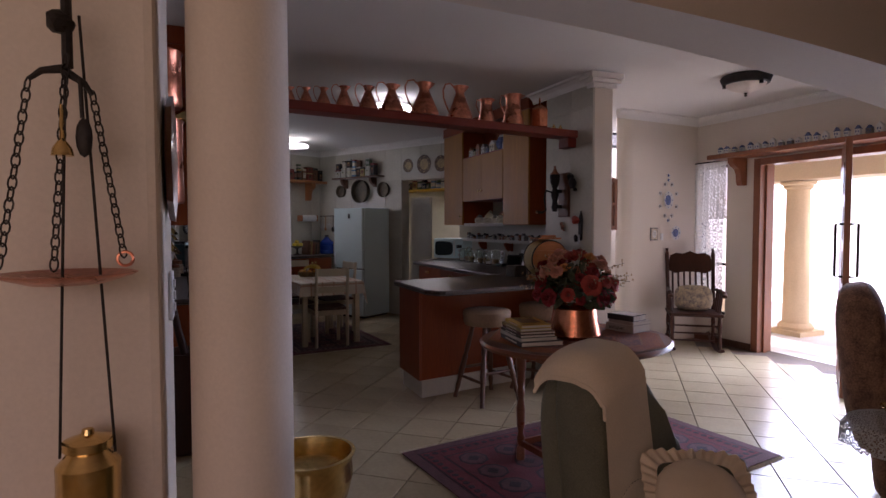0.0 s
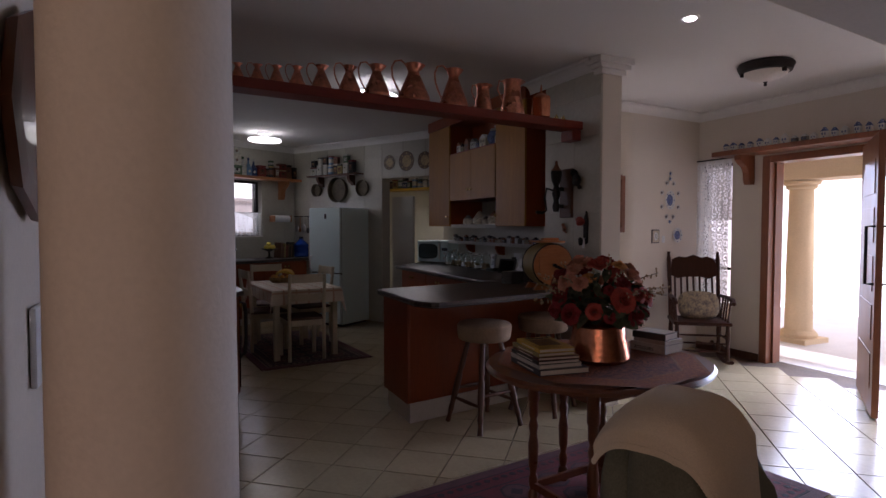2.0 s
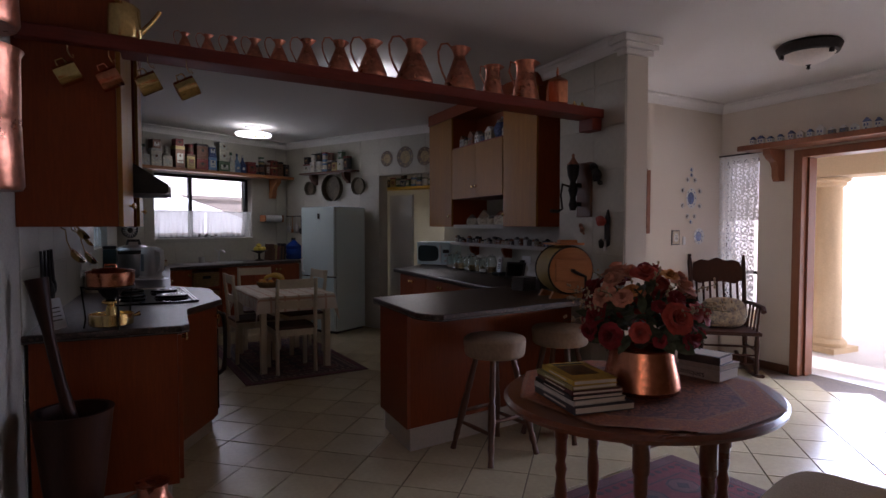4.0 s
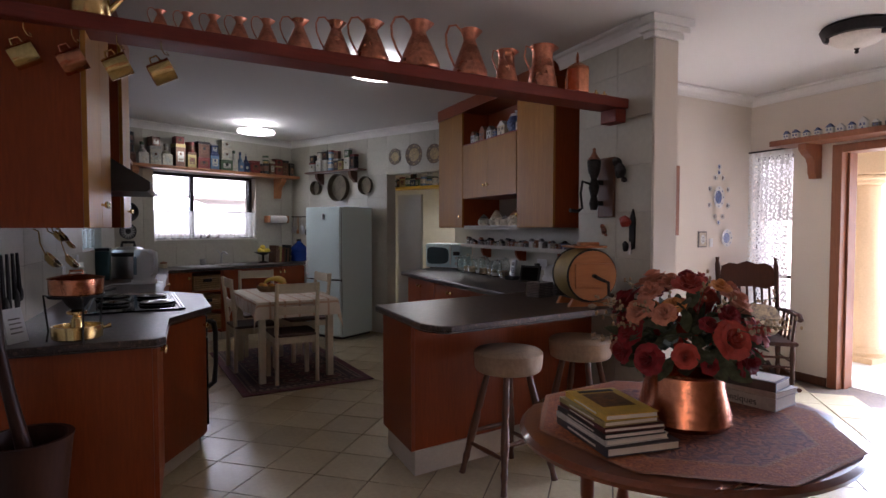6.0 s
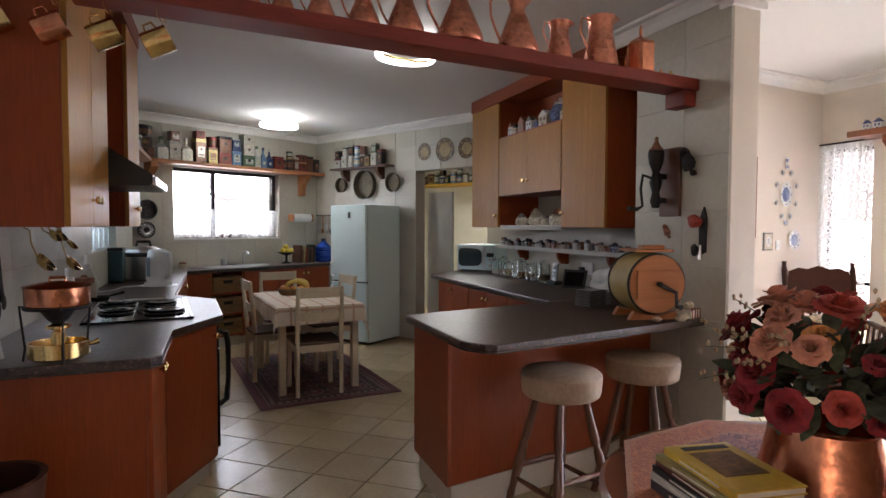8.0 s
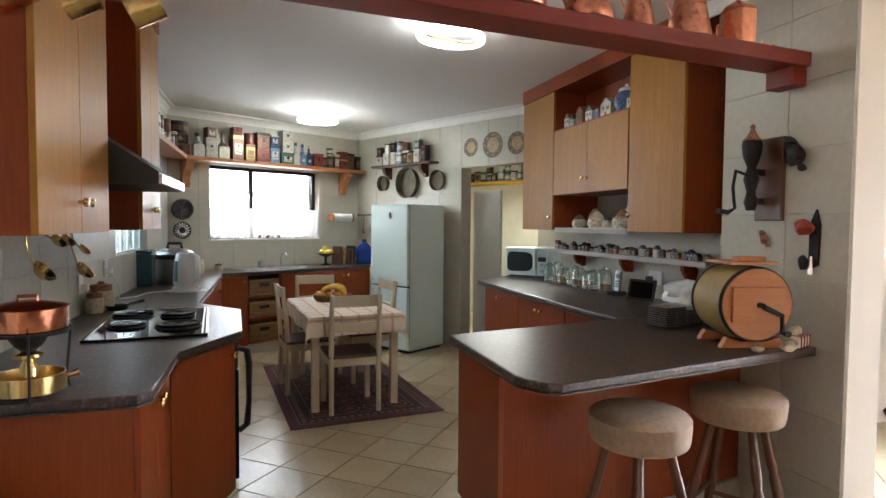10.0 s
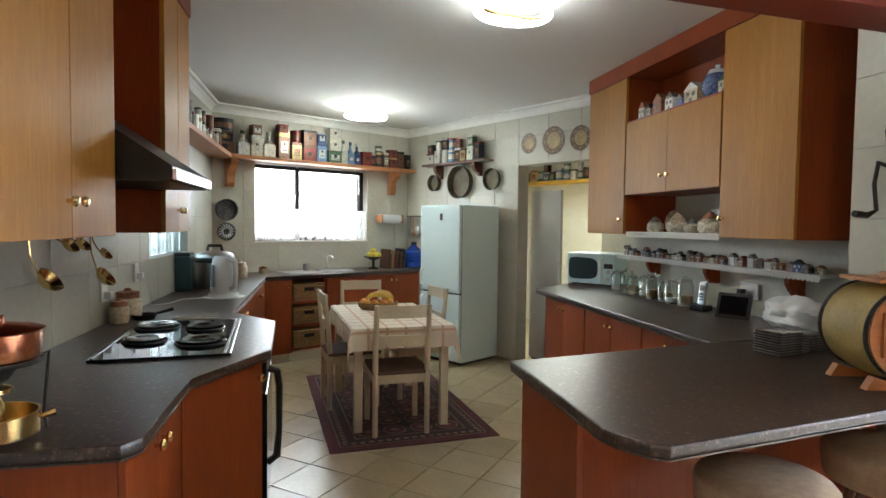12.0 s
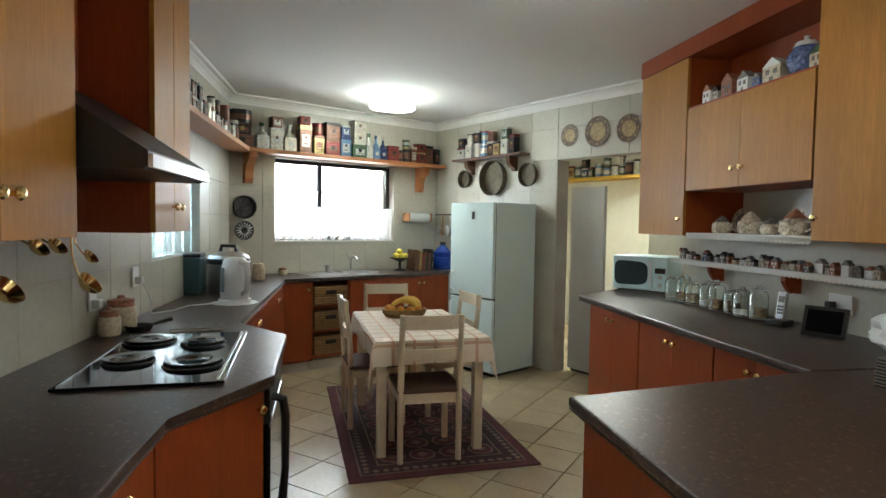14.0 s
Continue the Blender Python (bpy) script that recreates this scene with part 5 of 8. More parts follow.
M_ROCKER = wood("dark_rocker_oak", (0.060, 0.020, 0.010), (0.025, 0.009, 0.005), 0.45, spread=0.1)
M_ROCKER.node_tree.nodes["Principled BSDF"].inputs["Specular IOR Level"].default_value = 0.2
rc = thing("rocking_chair", pose(5.64, 5.04, 0, 0, 0, -38) @ Matrix.Diagonal((1.14, 1.08, 1.0, 1)), "dark press-back wooden rocking chair with floral cushion", "chair")
part("seat", box(B(), -0.24, -0.22, 0.40, 0.24, 0.20, 0.435, 0.012), M_ROCKER, rc)
for x in (-0.21, 0.21):
    pts = [(x, -0.34 + 0.78 * k / 10, 0.022 + 0.10 * ((k - 4.2) / 6) ** 2) for k in range(11)]
    part("rocker", tube(B(), pts, 0.018, 8), M_ROCKER, rc)
    part("front_leg", lathe(B(), [(.014, .03), (.02, .12), (.015, .2), (.022, .3), (.016, .40)], 10, Matrix.Translation((x, -0.18, 0))), M_ROCKER, rc, smooth=True)
    part("rear_leg", lathe(B(), [(.014, .03), (.02, .12), (.015, .2), (.022, .3), (.016, .40)], 10, Matrix.Translation((x, 0.17, 0))), M_ROCKER, rc, smooth=True)
    for z in (0.16, 0.26):
        part("rung", tube(B(), [(x, -0.18, z), (x, 0.17, z)], 0.009, 6), M_ROCKER, rc)
    part("back_post", tube(B(), [(x, 0.18, 0.435), (x * 1.02, 0.24, 0.75), (x * 1.04, 0.30, 1.05), (x * 1.04, 0.305, 1.09), (x * 1.04, 0.31, 1.12)], [0.02, 0.018, 0.02, 0.012, 0.016], 8), M_ROCKER, rc)
    part("arm", tube(B(), [(x * 1.05, 0.22, 0.66), (x * 1.12, 0.0, 0.67), (x * 1.14, -0.2, 0.66), (x * 1.12, -0.25, 0.63)], [0.016, 0.02, 0.024, 0.022], 8), M_ROCKER, rc)
    for k in range(4):
        part("arm_spindle", tube(B(), [(x, -0.17 + 0.09 * k, 0.435), (x * 1.1, -0.17 + 0.09 * k, 0.66)], 0.009, 6), M_ROCKER, rc)
for z in (0.14, 0.22, 0.30):
    part("front_rung", tube(B(), [(-0.21, -0.18, z), (0, -0.18, z), (0.21, -0.18, z)], [0.008, 0.013, 0.008], 6), M_ROCKER, rc)
top = [(-0.21, 0.86), (-0.19, 1.03), (-0.13, 1.06), (-0.07, 1.05), (0, 1.08), (0.07, 1.05), (0.13, 1.06), (0.19, 1.03), (0.21, 0.86), (0.14, 0.82), (0.06, 0.84), (-0.06, 0.84), (-0.14, 0.82)]
part("crest_rail", prism(B(), top, -0.012, 0.012, m=Matrix.Translation((0, 0.15, 0.02)) @ Matrix.Rotation(radians(-8), 4, 'X') @ Matrix.Rotation(math.pi / 2, 4, 'X')), M_ROCKER, rc, "carved crest rail")
for k in range(7):
    x = -0.165 + 0.055 * k
    part("back_spindle", tube(B(), [(x, 0.18, 0.435), (x, 0.275, 0.86)], [0.008, 0.010], 6), M_ROCKER, rc)
M_FLORAL = mat("floral_cushion_cotton", (0.40, 0.31, 0.18), 0.9, vary=0.6, scale=17, fine=60, bump=0.3, dark=(0.02, 0.03, 0.07))
cu = tagged(part("cushion", puff(B(), 0, 0, 0, 0.20, 0.08, 0.145, Matrix.Translation((5.67, 5.07, 0.575)) @ Matrix.Rotation(radians(-38), 4, 'Z') @ Matrix.Rotation(radians(-18), 4, 'X'), p=0.62), M_FLORAL, smooth=True), "floral cotton cushion on the rocking chair", "cushion")

# ---- armchairs; the sitter faces -y ----


def armchair(name, m, label, cloth, top, wide=0.36):
    t = thing(name, m, label, "armchair")
    part("base", puff(B(), 0, -0.02, 0.24, wide, 0.36, 0.18, p=0.3), cloth, t, smooth=True)
    part("seat_cushion", puff(B(), 0, -0.10, 0.45, wide - 0.09, 0.31, 0.08, p=0.4), cloth, t, smooth=True)
    TB = Matrix.Translation((0, 0.29, 0)) @ Matrix.Rotation(radians(-7), 4, 'X')
    part("backrest", puff(B(), 0, 0, (top + 0.25) / 2, wide - 0.03, 0.115, (top - 0.25) / 2, TB, 0.62), cloth, t, smooth=True)
    for s in (-1, 1):
        part("arm", puff(B(), s * (wide - 0.03), -0.06, 0.42, 0.075, 0.33, 0.20, p=0.45), cloth, t, smooth=True)
        part("wing", puff(B(), s * (wide - 0.06), 0.17, 0.63, 0.05, 0.15, 0.15, p=0.7), cloth, t, smooth=True)
        for y in (-0.3, 0.24):
            part("foot", lathe(B(), [(0.02, 0), (0.03, 0.03), (0.028, 0.09)], 12, Matrix.Translation((s * 0.28, y, 0))), M_DARKWOOD, t)
    return t, TB


AM = pose(2.19, 1.86, 0, 0, 0, 104) @ Matrix.Diagonal((0.82, 1.08, 1, 1))
TOP = 1.01
TB = Matrix.Translation((0, 0.29, 0)) @ Matrix.Rotation(radians(-7), 4, 'X')
ac = thing("armchair", AM, "sage green velvet wing armchair", "armchair")
part("base", puff(B(), 0, 0.02, 0.24, 0.20, 0.30, 0.18, p=0.3), M_GREEN, ac, smooth=True)
part("seat_cushion", puff(B(), 0, -0.02, 0.42, 0.14, 0.27, 0.06, p=0.4), M_GREEN, ac, smooth=True)
part("backrest", puff(B(), -0.03, 0, (TOP + 0.2) / 2, 0.125, 0.140, (TOP - 0.2) / 2, TB, 0.5), M_GREEN, ac, smooth=True)
part("backrest_roll", puff(B(), 0.120, -0.01, (TOP + 0.12) / 2, 0.078, 0.135, (TOP - 0.30) / 2, TB, 0.55), M_GREEN, ac, "rounded side roll", smooth=True)
for sx in (-1, 1):
    part("arm", puff(B(), sx * 0.165, 0.0, 0.36, 0.055, 0.26, 0.19, p=0.45), M_GREEN, ac, smooth=True)
    bm = prism(B(), [(0.10, 0.40), (0.09, 0.84), (0.05, 0.935), (-0.02, 0.95), (-0.10, 0.89), (-0.16, 0.78), (-0.21, 0.65), (-0.25, 0.53), (-0.24, 0.42)], -0.036, 0.036)
    bmesh.ops.bevel(bm, geom=list(bm.edges), offset=0.026, segments=3, affect='EDGES', profile=0.5)
    bmesh.ops.transform(bm, matrix=TB @ Matrix.Translation((sx * 0.13, 0, 0)) @ Matrix(((0, 0, 1, 0), (1, 0, 0, 0), (0, 1, 0, 0), (0, 0, 0, 1))), verts=bm.verts)
    part("wing", bm, M_GREEN, ac, smooth=True)
    for y in (-0.3, 0.24):
        part("foot", lathe(B(), [(0.02, 0), (0.03, 0.03), (0.028, 0.09)], 12, Matrix.Translation((sx * 0.16, y + 0.03, 0))), M_DARKWOOD, ac)
tw = thing("throw", AM, "cream crocheted throw over the armchair's back", "throw")


def throw_point(u, v):
    """u from one side over the top and down the other side, v from the rear hem to the front."""
    run, side = 0.34, 0.27
    q = u * (run + side)
    k = min(1, max(0, (run - q) / 0.09))
    y = 0.130 if v < 0.3 else 0.130 - (v - 0.3) / 0.7 * 0.20
    drop = (0.3 - v) / 0.3 * 0.035 * k if v < 0.3 else 0
    if q < run:
        x = 0.165 - q
        z = TOP + 0.012 - 0.085 * abs(x / 0.175) ** 3
    else:
        w = (q - run) / side
        x = -0.178 - 0.006 * math.sin(9 * y + 3 * w)
        z = TOP - 0.073 - (q - run) * (1.12 + 1.6 * max(0, y)) - 0.5 * max(0, 0.03 - y)
    fall = 0.035 * max(0, y / 0.130) ** 4
    return TB @ Vector((x, y + 0.004 * math.sin(23 * x + 7 * z), z - drop - fall + 0.003 * math.sin(17 * x + 21 * y)))


bm = B()
n, k2 = 40, 26
rows = [[bm.verts.new(throw_point(i / n, j / k2)) for j in range(k2 + 1)] for i in range(n + 1)]
for i in range(n):
    for j in range(k2):
        bm.faces.new((rows[i][j], rows[i + 1][j], rows[i + 1][j + 1], rows[i][j + 1]))
bmesh.ops.remove_doubles(bm, verts=bm.verts, dist=1e-5)
part("cloth", bm, M_THROW, tw, smooth=True)
bm = B()
for i in range(61):
    c = throw_point(0.60 * i / 60, 0.0)
    lathe(bm, [(0.005, 0), (0.008, 0.001), (0.008, 0.004), (0.005, 0.005)], 8, Matrix.Translation(c + Vector((0, 0.004, -0.006))) @ Matrix.Rotation(math.pi / 2, 4, 'X'))
for i in range(18):
    c = throw_point(1.0, 0.3 + 0.7 * i / 17)
    for q in range(5):
        lathe(bm, [(0.006, 0), (0.010, 0.001), (0.010, 0.003), (0.006, 0.004)], 8, Matrix.Translation(c + Vector((-0.004, 0.007 * (q % 2), -0.010 - 0.014 * q))) @ Matrix.Rotation(math.pi / 2, 4, 'Y'))
tagged(part("crochet_edging", bm, M_THROW, tw), kind="stuff")
ot = thing("ottoman", pose(2.06, 1.12, 0, 0, 0, -30), "green velvet ottoman with a lace cover", "ottoman")
part("pad", puff(B(), 0, 0, 0.36, 0.46, 0.24, 0.225, p=0.35), M_GREEN, ot, smooth=True)
for x in (-0.34, 0.34):
    for y in (-0.16, 0.16):
        part("foot", lathe(B(), [(0.018, 0), (0.026, 0.03), (0.026, 0.15)], 12, Matrix.Translation((x, y, 0))), M_DARKWOOD, ot)
part("lace_cover", puff(B(), 0, 0, 0.575, 0.45, 0.245, 0.022, p=0.3), M_LACEF, ot, "white lace cover", smooth=True)
cs = thing("ruffled_cushion", pose(1.80, 1.34, 0.597, 0, 0, -30) @ Matrix.Scale(0.58, 4), "cream cotton cushion with ruffled edge", "cushion")
CM = Matrix.Translation((0, 0.03, 0.14)) @ Matrix.Rotation(radians(-52), 4, 'X')
part("pad", blob(B(), 0.2, CM @ Matrix.Diagonal((1.0, 0.4, 0.95, 1)), 3), M_THROW, cs, smooth=True)
bm = B()
ring = 288
inn, out = [], []
for k in range(ring):
    u = 2 * math.pi * k / ring
    c, s = math.cos(u), math.sin(u)
    q = (abs(c) ** 6 + abs(s) ** 6) ** (-1 / 6)
    inn.append(bm.verts.new(CM @ Vector((0.175 * c * q, 0.0, 0.17 * s * q))))
    out.append(bm.verts.new(CM @ Vector((0.245 * c * q, 0.012 * math.sin(u * 36) + 0.006 * math.sin(u * 23), 0.24 * s * q))))
for k in range(ring):
    bm.faces.new((inn[k], inn[(k + 1) % ring], out[(k + 1) % ring], out[k]))
part("ruffle", bm, M_THROW, cs, smooth=True)

M_TAPESTRY = mat("brown_floral_tapestry", (0.32, 0.18, 0.11), 0.9, vary=0.5, scale=16, fine=120, bump=0.4, dark=(0.07, 0.035, 0.03))
wc, _ = armchair("wing_armchair", pose(3.985, 1.815, 0, 0, 0, 32), "brown floral tapestry wing armchair", M_TAPESTRY, 1.10)
stb = thing("side_table", pose(3.28, 1.67, 0), "small round dark wooden side table", "table")
part("tabletop", lathe(B(), [(0.0, 0.54), (0.19, 0.54), (0.20, 0.55), (0.19, 0.565), (0, 0.566)], 28), M_DARKWOOD, stb)
part("pedestal", lathe(B(), [(0.15, 0), (0.14, 0.03), (0.04, 0.06), (0.05, 0.2), (0.03, 0.3), (0.045, 0.45), (0.06, 0.54)], 20), M_DARKWOOD, stb, smooth=True)
dly = thing("lace_doily", pose(3.28, 1.67, 0.567), "white lace doily hanging over the side table", "doily")
bm = B()
prev = None
for r, z in ((0.0, 0.002), (0.10, 0.002), (0.203, 0.002), (0.215, -0.02), (0.22, -0.10)):
    ringv = [bm.verts.new(((r + (0.012 * math.sin(9 * 2 * math.pi * k / 72) if z < 0 else 0)) * math.cos(2 * math.pi * k / 72), (r + (0.012 * math.sin(9 * 2 * math.pi * k / 72) if z < 0 else 0)) * math.sin(2 * math.pi * k / 72), z)) for k in range(72)]
    if prev:
        for k in range(72):
            bm.faces.new((prev[k], prev[(k + 1) % 72], ringv[(k + 1) % 72], ringv[k]))
    prev = ringv
bmesh.ops.remove_doubles(bm, verts=bm.verts, dist=1e-5)
part("lace", bm, M_LACEF, dly, smooth=True)
bb = thing("brass_bowl", pose(3.27, 1.67, 0.570), "small polished brass bowl on the side table", "bowl")
part("bowl", lathe(B(), [(0.05, 0), (0.045, 0.01), (0.02, 0.02), (0.06, 0.04), (0.085, 0.07), (0.08, 0.07), (0.05, 0.045), (0, 0.035)], 24), M_BRASS, bb, smooth=True)

# ---- kitchen window ----
w2 = thing("window_2", UM, "wide dark-framed kitchen window in two lights", "window", kind="structure")
for x in (0.515, 1.047, 1.915):
    part("window_frame", box(B(), x - 0.022, 0.10, 1.26, x + 0.022, 0.15, 2.09), M_IRON, w2)
for z in (1.27, 2.08):
    for x0, x1 in ((0.538, 1.024), (1.070, 1.892)):
        part("window_frame", box(B(), x0, 0.10, z - 0.02, x1, 0.15, z + 0.02), M_IRON, w2)
for x0, x1 in ((0.538, 1.024), (1.070, 1.892)):
    pn = part("pane", box(B(), x0, 0.12, 1.29, x1, 0.124, 2.06), M_GLASS, w2); pn.visible_shadow = False
part("window_sill", box(B(), 0.50, -0.012, 1.235, 1.94, 0.16, 1.252), M_TRIM, w2)
cc = thing("cafe_curtain", UM @ Matrix.Translation((0.50, 0.03, 1.60)), "white lace cafe curtain across the lower window", "curtain")
part("rod", tube(B(), [(-0.01, 0, 0.006), (1.45, 0, 0.006)], 0.006), M_WHITEP, cc)
part("panel", curtain(B(), 0.71, 0.33, 9, 0.014, 0.014, 90, 8), M_LACEF, cc)
ob = part("panel", curtain(B(), 0.71, 0.33, 9, 0.014, 0.014, 90, 8), M_LACEF, cc); ob.location = (0.725, 0, 0)
w3 = thing("window_3", pose(LW, 7.0, 1.2, 0, 0, 90), "small pale glass brick window in the tiled wall", "window", kind="structure")
M_PALEGLASS = mat("pale_blue_glass_brick", (0.55, 0.70, 0.74), 0.1, vary=0.2, scale=30)
for k in range(5):
    for j in range(3):
        part("glass_brick", box(B(), 0.01 + 0.216 * k, 0.05, 0.01 + 0.18 * j, 0.218 + 0.216 * k, 0.12, 0.182 + 0.18 * j, 0.008), glassy("ribbed_glass", (0.8, 0.93, 0.96), 0.25) if k == 0 and j == 0 else bpy.data.materials["ribbed_glass"], w3)
area("glass_brick_daylight", (-0.1, 7.55, 1.5), (2, 7.5, 1.3), 1.0, 0.5, 1.3, (0.8, 0.94, 1.0))

# ---- tins ----
TINS = [mat("tin_" + n, c, 0.3, 0.35, vary=0.3, scale=35, fine=120, bump=0.05) for n, c in (
    ("cream", (0.55, 0.52, 0.43)), ("silver", (0.50, 0.50, 0.46)), ("red", (0.19, 0.03, 0.028)), ("navy", (0.03, 0.05, 0.14)), ("yellow", (0.40, 0.31, 0.12)), ("brown", (0.13, 0.06, 0.035)), ("green", (0.07, 0.12, 0.07)), ("black", (0.02, 0.02, 0.022)), ("sky", (0.13, 0.22, 0.36)), ("rust", (0.17, 0.085, 0.055)))]
TIN_WORDS = ("cream", "silver", "red", "navy", "yellow", "brown", "green", "black", "sky blue", "rust")


TIN_LABEL = (1, 0, 5, 1, 9, 9, 1, 9, 0, 1)


def tin(m, w, d, h, c, round_, group, second):
    t = thing("storage_tin", m, "%s %s printed storage tin with a lid" % (("round" if round_ else "square"), TIN_WORDS[c]), "tin", group)
    if round_:
        part("body", lathe(B(), [(w / 2, 0), (w / 2, h * 0.85)], 14), TINS[c], t, smooth=True)
        part("lid", lathe(B(), [(w / 2 + .002, h * 0.85), (w / 2 + .002, h * 0.97), (w / 2 - .004, h), (0, h)], 14), TINS[second], t)
        part("label", lathe(B(), [(w / 2 + .001, h * 0.25), (w / 2 + .001, h * 0.65)], 14), TINS[TIN_LABEL[c]], t)
    else:
        part("body", box(B(), -w / 2, -d / 2, 0, w / 2, d / 2, h * 0.85, 0.004), TINS[c], t)
        part("lid", box(B(), -w / 2 - .002, -d / 2 - .002, h * 0.85, w / 2 + .002, d / 2 + .002, h, 0.004), TINS[second], t)
        part("label", box(B(), -w * .32, -d / 2 - .0015, h * 0.22, w * .32, -d / 2 + .001, h * 0.66), TINS[TIN_LABEL[c]], t)
        part("emblem", lathe(B(), [(w * .13, 0), (w * .13, 0.0012)], 10, Matrix.Translation((0, -d / 2 - .0012, h * .56)) @ Matrix.Rotation(math.pi / 2, 4, 'X')), TINS[(5, 6, 7, 7, 2, 7, 7, 4, 3, 5)[c]], t)
        part("writing_line", box(B(), -w * .24, -d / 2 - .0025, h * 0.30, w * .24, -d / 2 - .001, h * 0.35), TINS[c], t)
    return t


def tin_row(M0, s0, s1, y, z, group, seed, stack=0.35, wmin=0.06, wmax=0.105, hmin=0.10, hmax=0.19, colours=None):
    rnd = random.Random(seed)
    s = s0
    while s < s1 - wmin:
        w = rnd.uniform(wmin, wmax)
        c = rnd.choice(colours or range(10))
        h = rnd.uniform(hmin, hmax)
        if rnd.random() < stack:
            h = rnd.uniform(hmin, hmin * 1.25)
            tin(M0 @ Matrix.Translation((s + w / 2, y, z)) @ Matrix.Rotation(rnd.uniform(-.15, .15), 4, 'Z'), w, w * .8, h, c, rnd.random() < 0.4, group, rnd.choice((0, 1, 2, 7)))
            tin(M0 @ Matrix.Translation((s + w / 2, y, z + h + 0.001)) @ Matrix.Rotation(rnd.uniform(-.2, .2), 4, 'Z'), w * .85, w * .7, rnd.uniform(hmin * .8, hmin * 1.1), rnd.choice(colours or range(10)), rnd.random() < 0.4, group, rnd.choice((0, 1, 2, 7)))
        else:
            tin(M0 @ Matrix.Translation((s + w / 2, y, z)) @ Matrix.Rotation(rnd.uniform(-.15, .15), 4, 'Z'), w, w * .8, h, c, rnd.random() < 0.4, group, rnd.choice((0, 1, 2, 7)))
        s += w + rnd.uniform(0.006, 0.02)


M_SHELFW = wood("honey_pine_shelf", (0.42, 0.18, 0.065), (0.28, 0.10, 0.035), 0.45, along=0, spread=0.1)
ws = thing("window_shelf", UM, "honey-coloured wooden shelf over the window on brackets", "shelf")
part("board", box(B(), 0.02, -0.22, 2.115, 2.545, -0.003, 2.155, 0.006), M_SHELFW, ws)
for s in (0.21, 2.28):
    bracket(ws, pose(s, -0.003, 2.114, 0, 0, 180), 0.19, 0.29, 0.08, M_SHELFW)


def bottle_tin(m, w, h, c, cap, group):
    t = thing("bottle_tin", m, "%s bottle-shaped printed tin with a screw cap" % TIN_WORDS[c], "tin", group)
    b = h * 0.52
    part("body", box(B(), -w / 2, -w * .35, 0, w / 2, w * .35, b, 0.006), TINS[c], t)
    part("shoulder", lathe(B(), [(w * .42, b), (w * .34, b + h * .10), (w * .17, b + h * .17), (w * .16, h * .86)], 14), TINS[c], t, smooth=True)
    part("cap", lathe(B(), [(w * .2, h * .86), (w * .2, h), (0, h)], 14), TINS[cap], t)
    part("label", lathe(B(), [(w * .24, 0), (w * .24, 0.0012)], 14, Matrix.Translation((0, -w * .35, b * .5)) @ Matrix.Rotation(math.pi / 2, 4, 'X')), TINS[TIN_LABEL[c]], t)
    return t


# along the shelf: centre, width, then each piece upwards as (shape, height, colour, lid)
def shelf_pile(c, w, pieces, turn=0.0):
    z = 2.156
    for shape, h, col, lid in pieces:
        m = UM @ Matrix.Translation((c, -0.11, z)) @ Matrix.Rotation(turn, 4, 'Z')
        if shape == "bottle":
            bottle_tin(m, w, h, col, lid, "tins on the window shelf")
        else:
            tin(m, w if shape != "small" else w * .8, min(0.14, w * .85), h, col, shape == "round", "tins on the window shelf", lid)
        z += h + 0.001
        turn = -turn


shelf_pile(0.11, 0.22, (("square", .12, 5, 9), ("small", .10, 7, 5), ("round", .13, 7, 7)))
shelf_pile(0.32, 0.125, (("bottle", .26, 1, 6),), .05)
shelf_pile(0.46, 0.125, (("square", .22, 0, 1), ("small", .11, 9, 5)), -.06)
shelf_pile(0.605, 0.125, (("bottle", .27, 0, 1),))
shelf_pile(0.76, 0.13, (("square", .28, 9, 4), ("small", .09, 2, 2)), .05)
shelf_pile(0.915, 0.115, (("square", .19, 4, 5), ("round", .13, 2, 2)))
shelf_pile(1.065, 0.16, (("square", .14, 2, 2), ("square", .20, 5, 7)), -.03)
shelf_pile(1.225, 0.12, (("square", .21, 8, 3), ("small", .12, 3, 1)))
shelf_pile(1.385, 0.17, (("square", .14, 6, 6), ("small", .13, 0, 0), ("small", .13, 0, 1)))
shelf_pile(1.53, 0.09, (("bottle", .28, 1, 6),))
shelf_pile(1.625, 0.085, (("bottle", .27, 8, 3),), .06)
shelf_pile(1.715, 0.085, (("bottle", .26, 3, 1),))
shelf_pile(1.835, 0.13, (("square", .17, 2, 2),), -.05)
shelf_pile(1.945, 0.06, (("round", .16, 7, 1),))
shelf_pile(2.03, 0.085, (("round", .18, 7, 4), ("round", .08, 6, 6)))
shelf_pile(2.125, 0.075, (("square", .19, 9, 0),))
shelf_pile(2.225, 0.115, (("square", .13, 2, 4), ("square", .10, 2, 5)), .04)
shelf_pile(2.345, 0.10, (("square", .22, 5, 7),), -.05)
shelf_pile(2.46, 0.085, (("square", .19, 7, 7),), .08)
sl = thing("corner_shelf", pose(0, 0, 0), "honey-coloured wooden shelf on the tiled wall", "shelf")
part("board", box(B(), LW + 0.003, 6.32, 2.115, LW + 0.22, 9.05, 2.155, 0.006), M_SHELFW, sl)
tin_row(pose(LW + 0.11, 6.4, 0, 0, 0, 90), 0.0, 2.5, 0.0, 2.156, "tins on the corner shelf", 4, 0.3, hmin=0.12, hmax=0.22, colours=(1, 5, 7, 9, 0))
fs = thing("fridge_wall_shelf", VM, "small dark wooden shelf full of tins", "shelf")
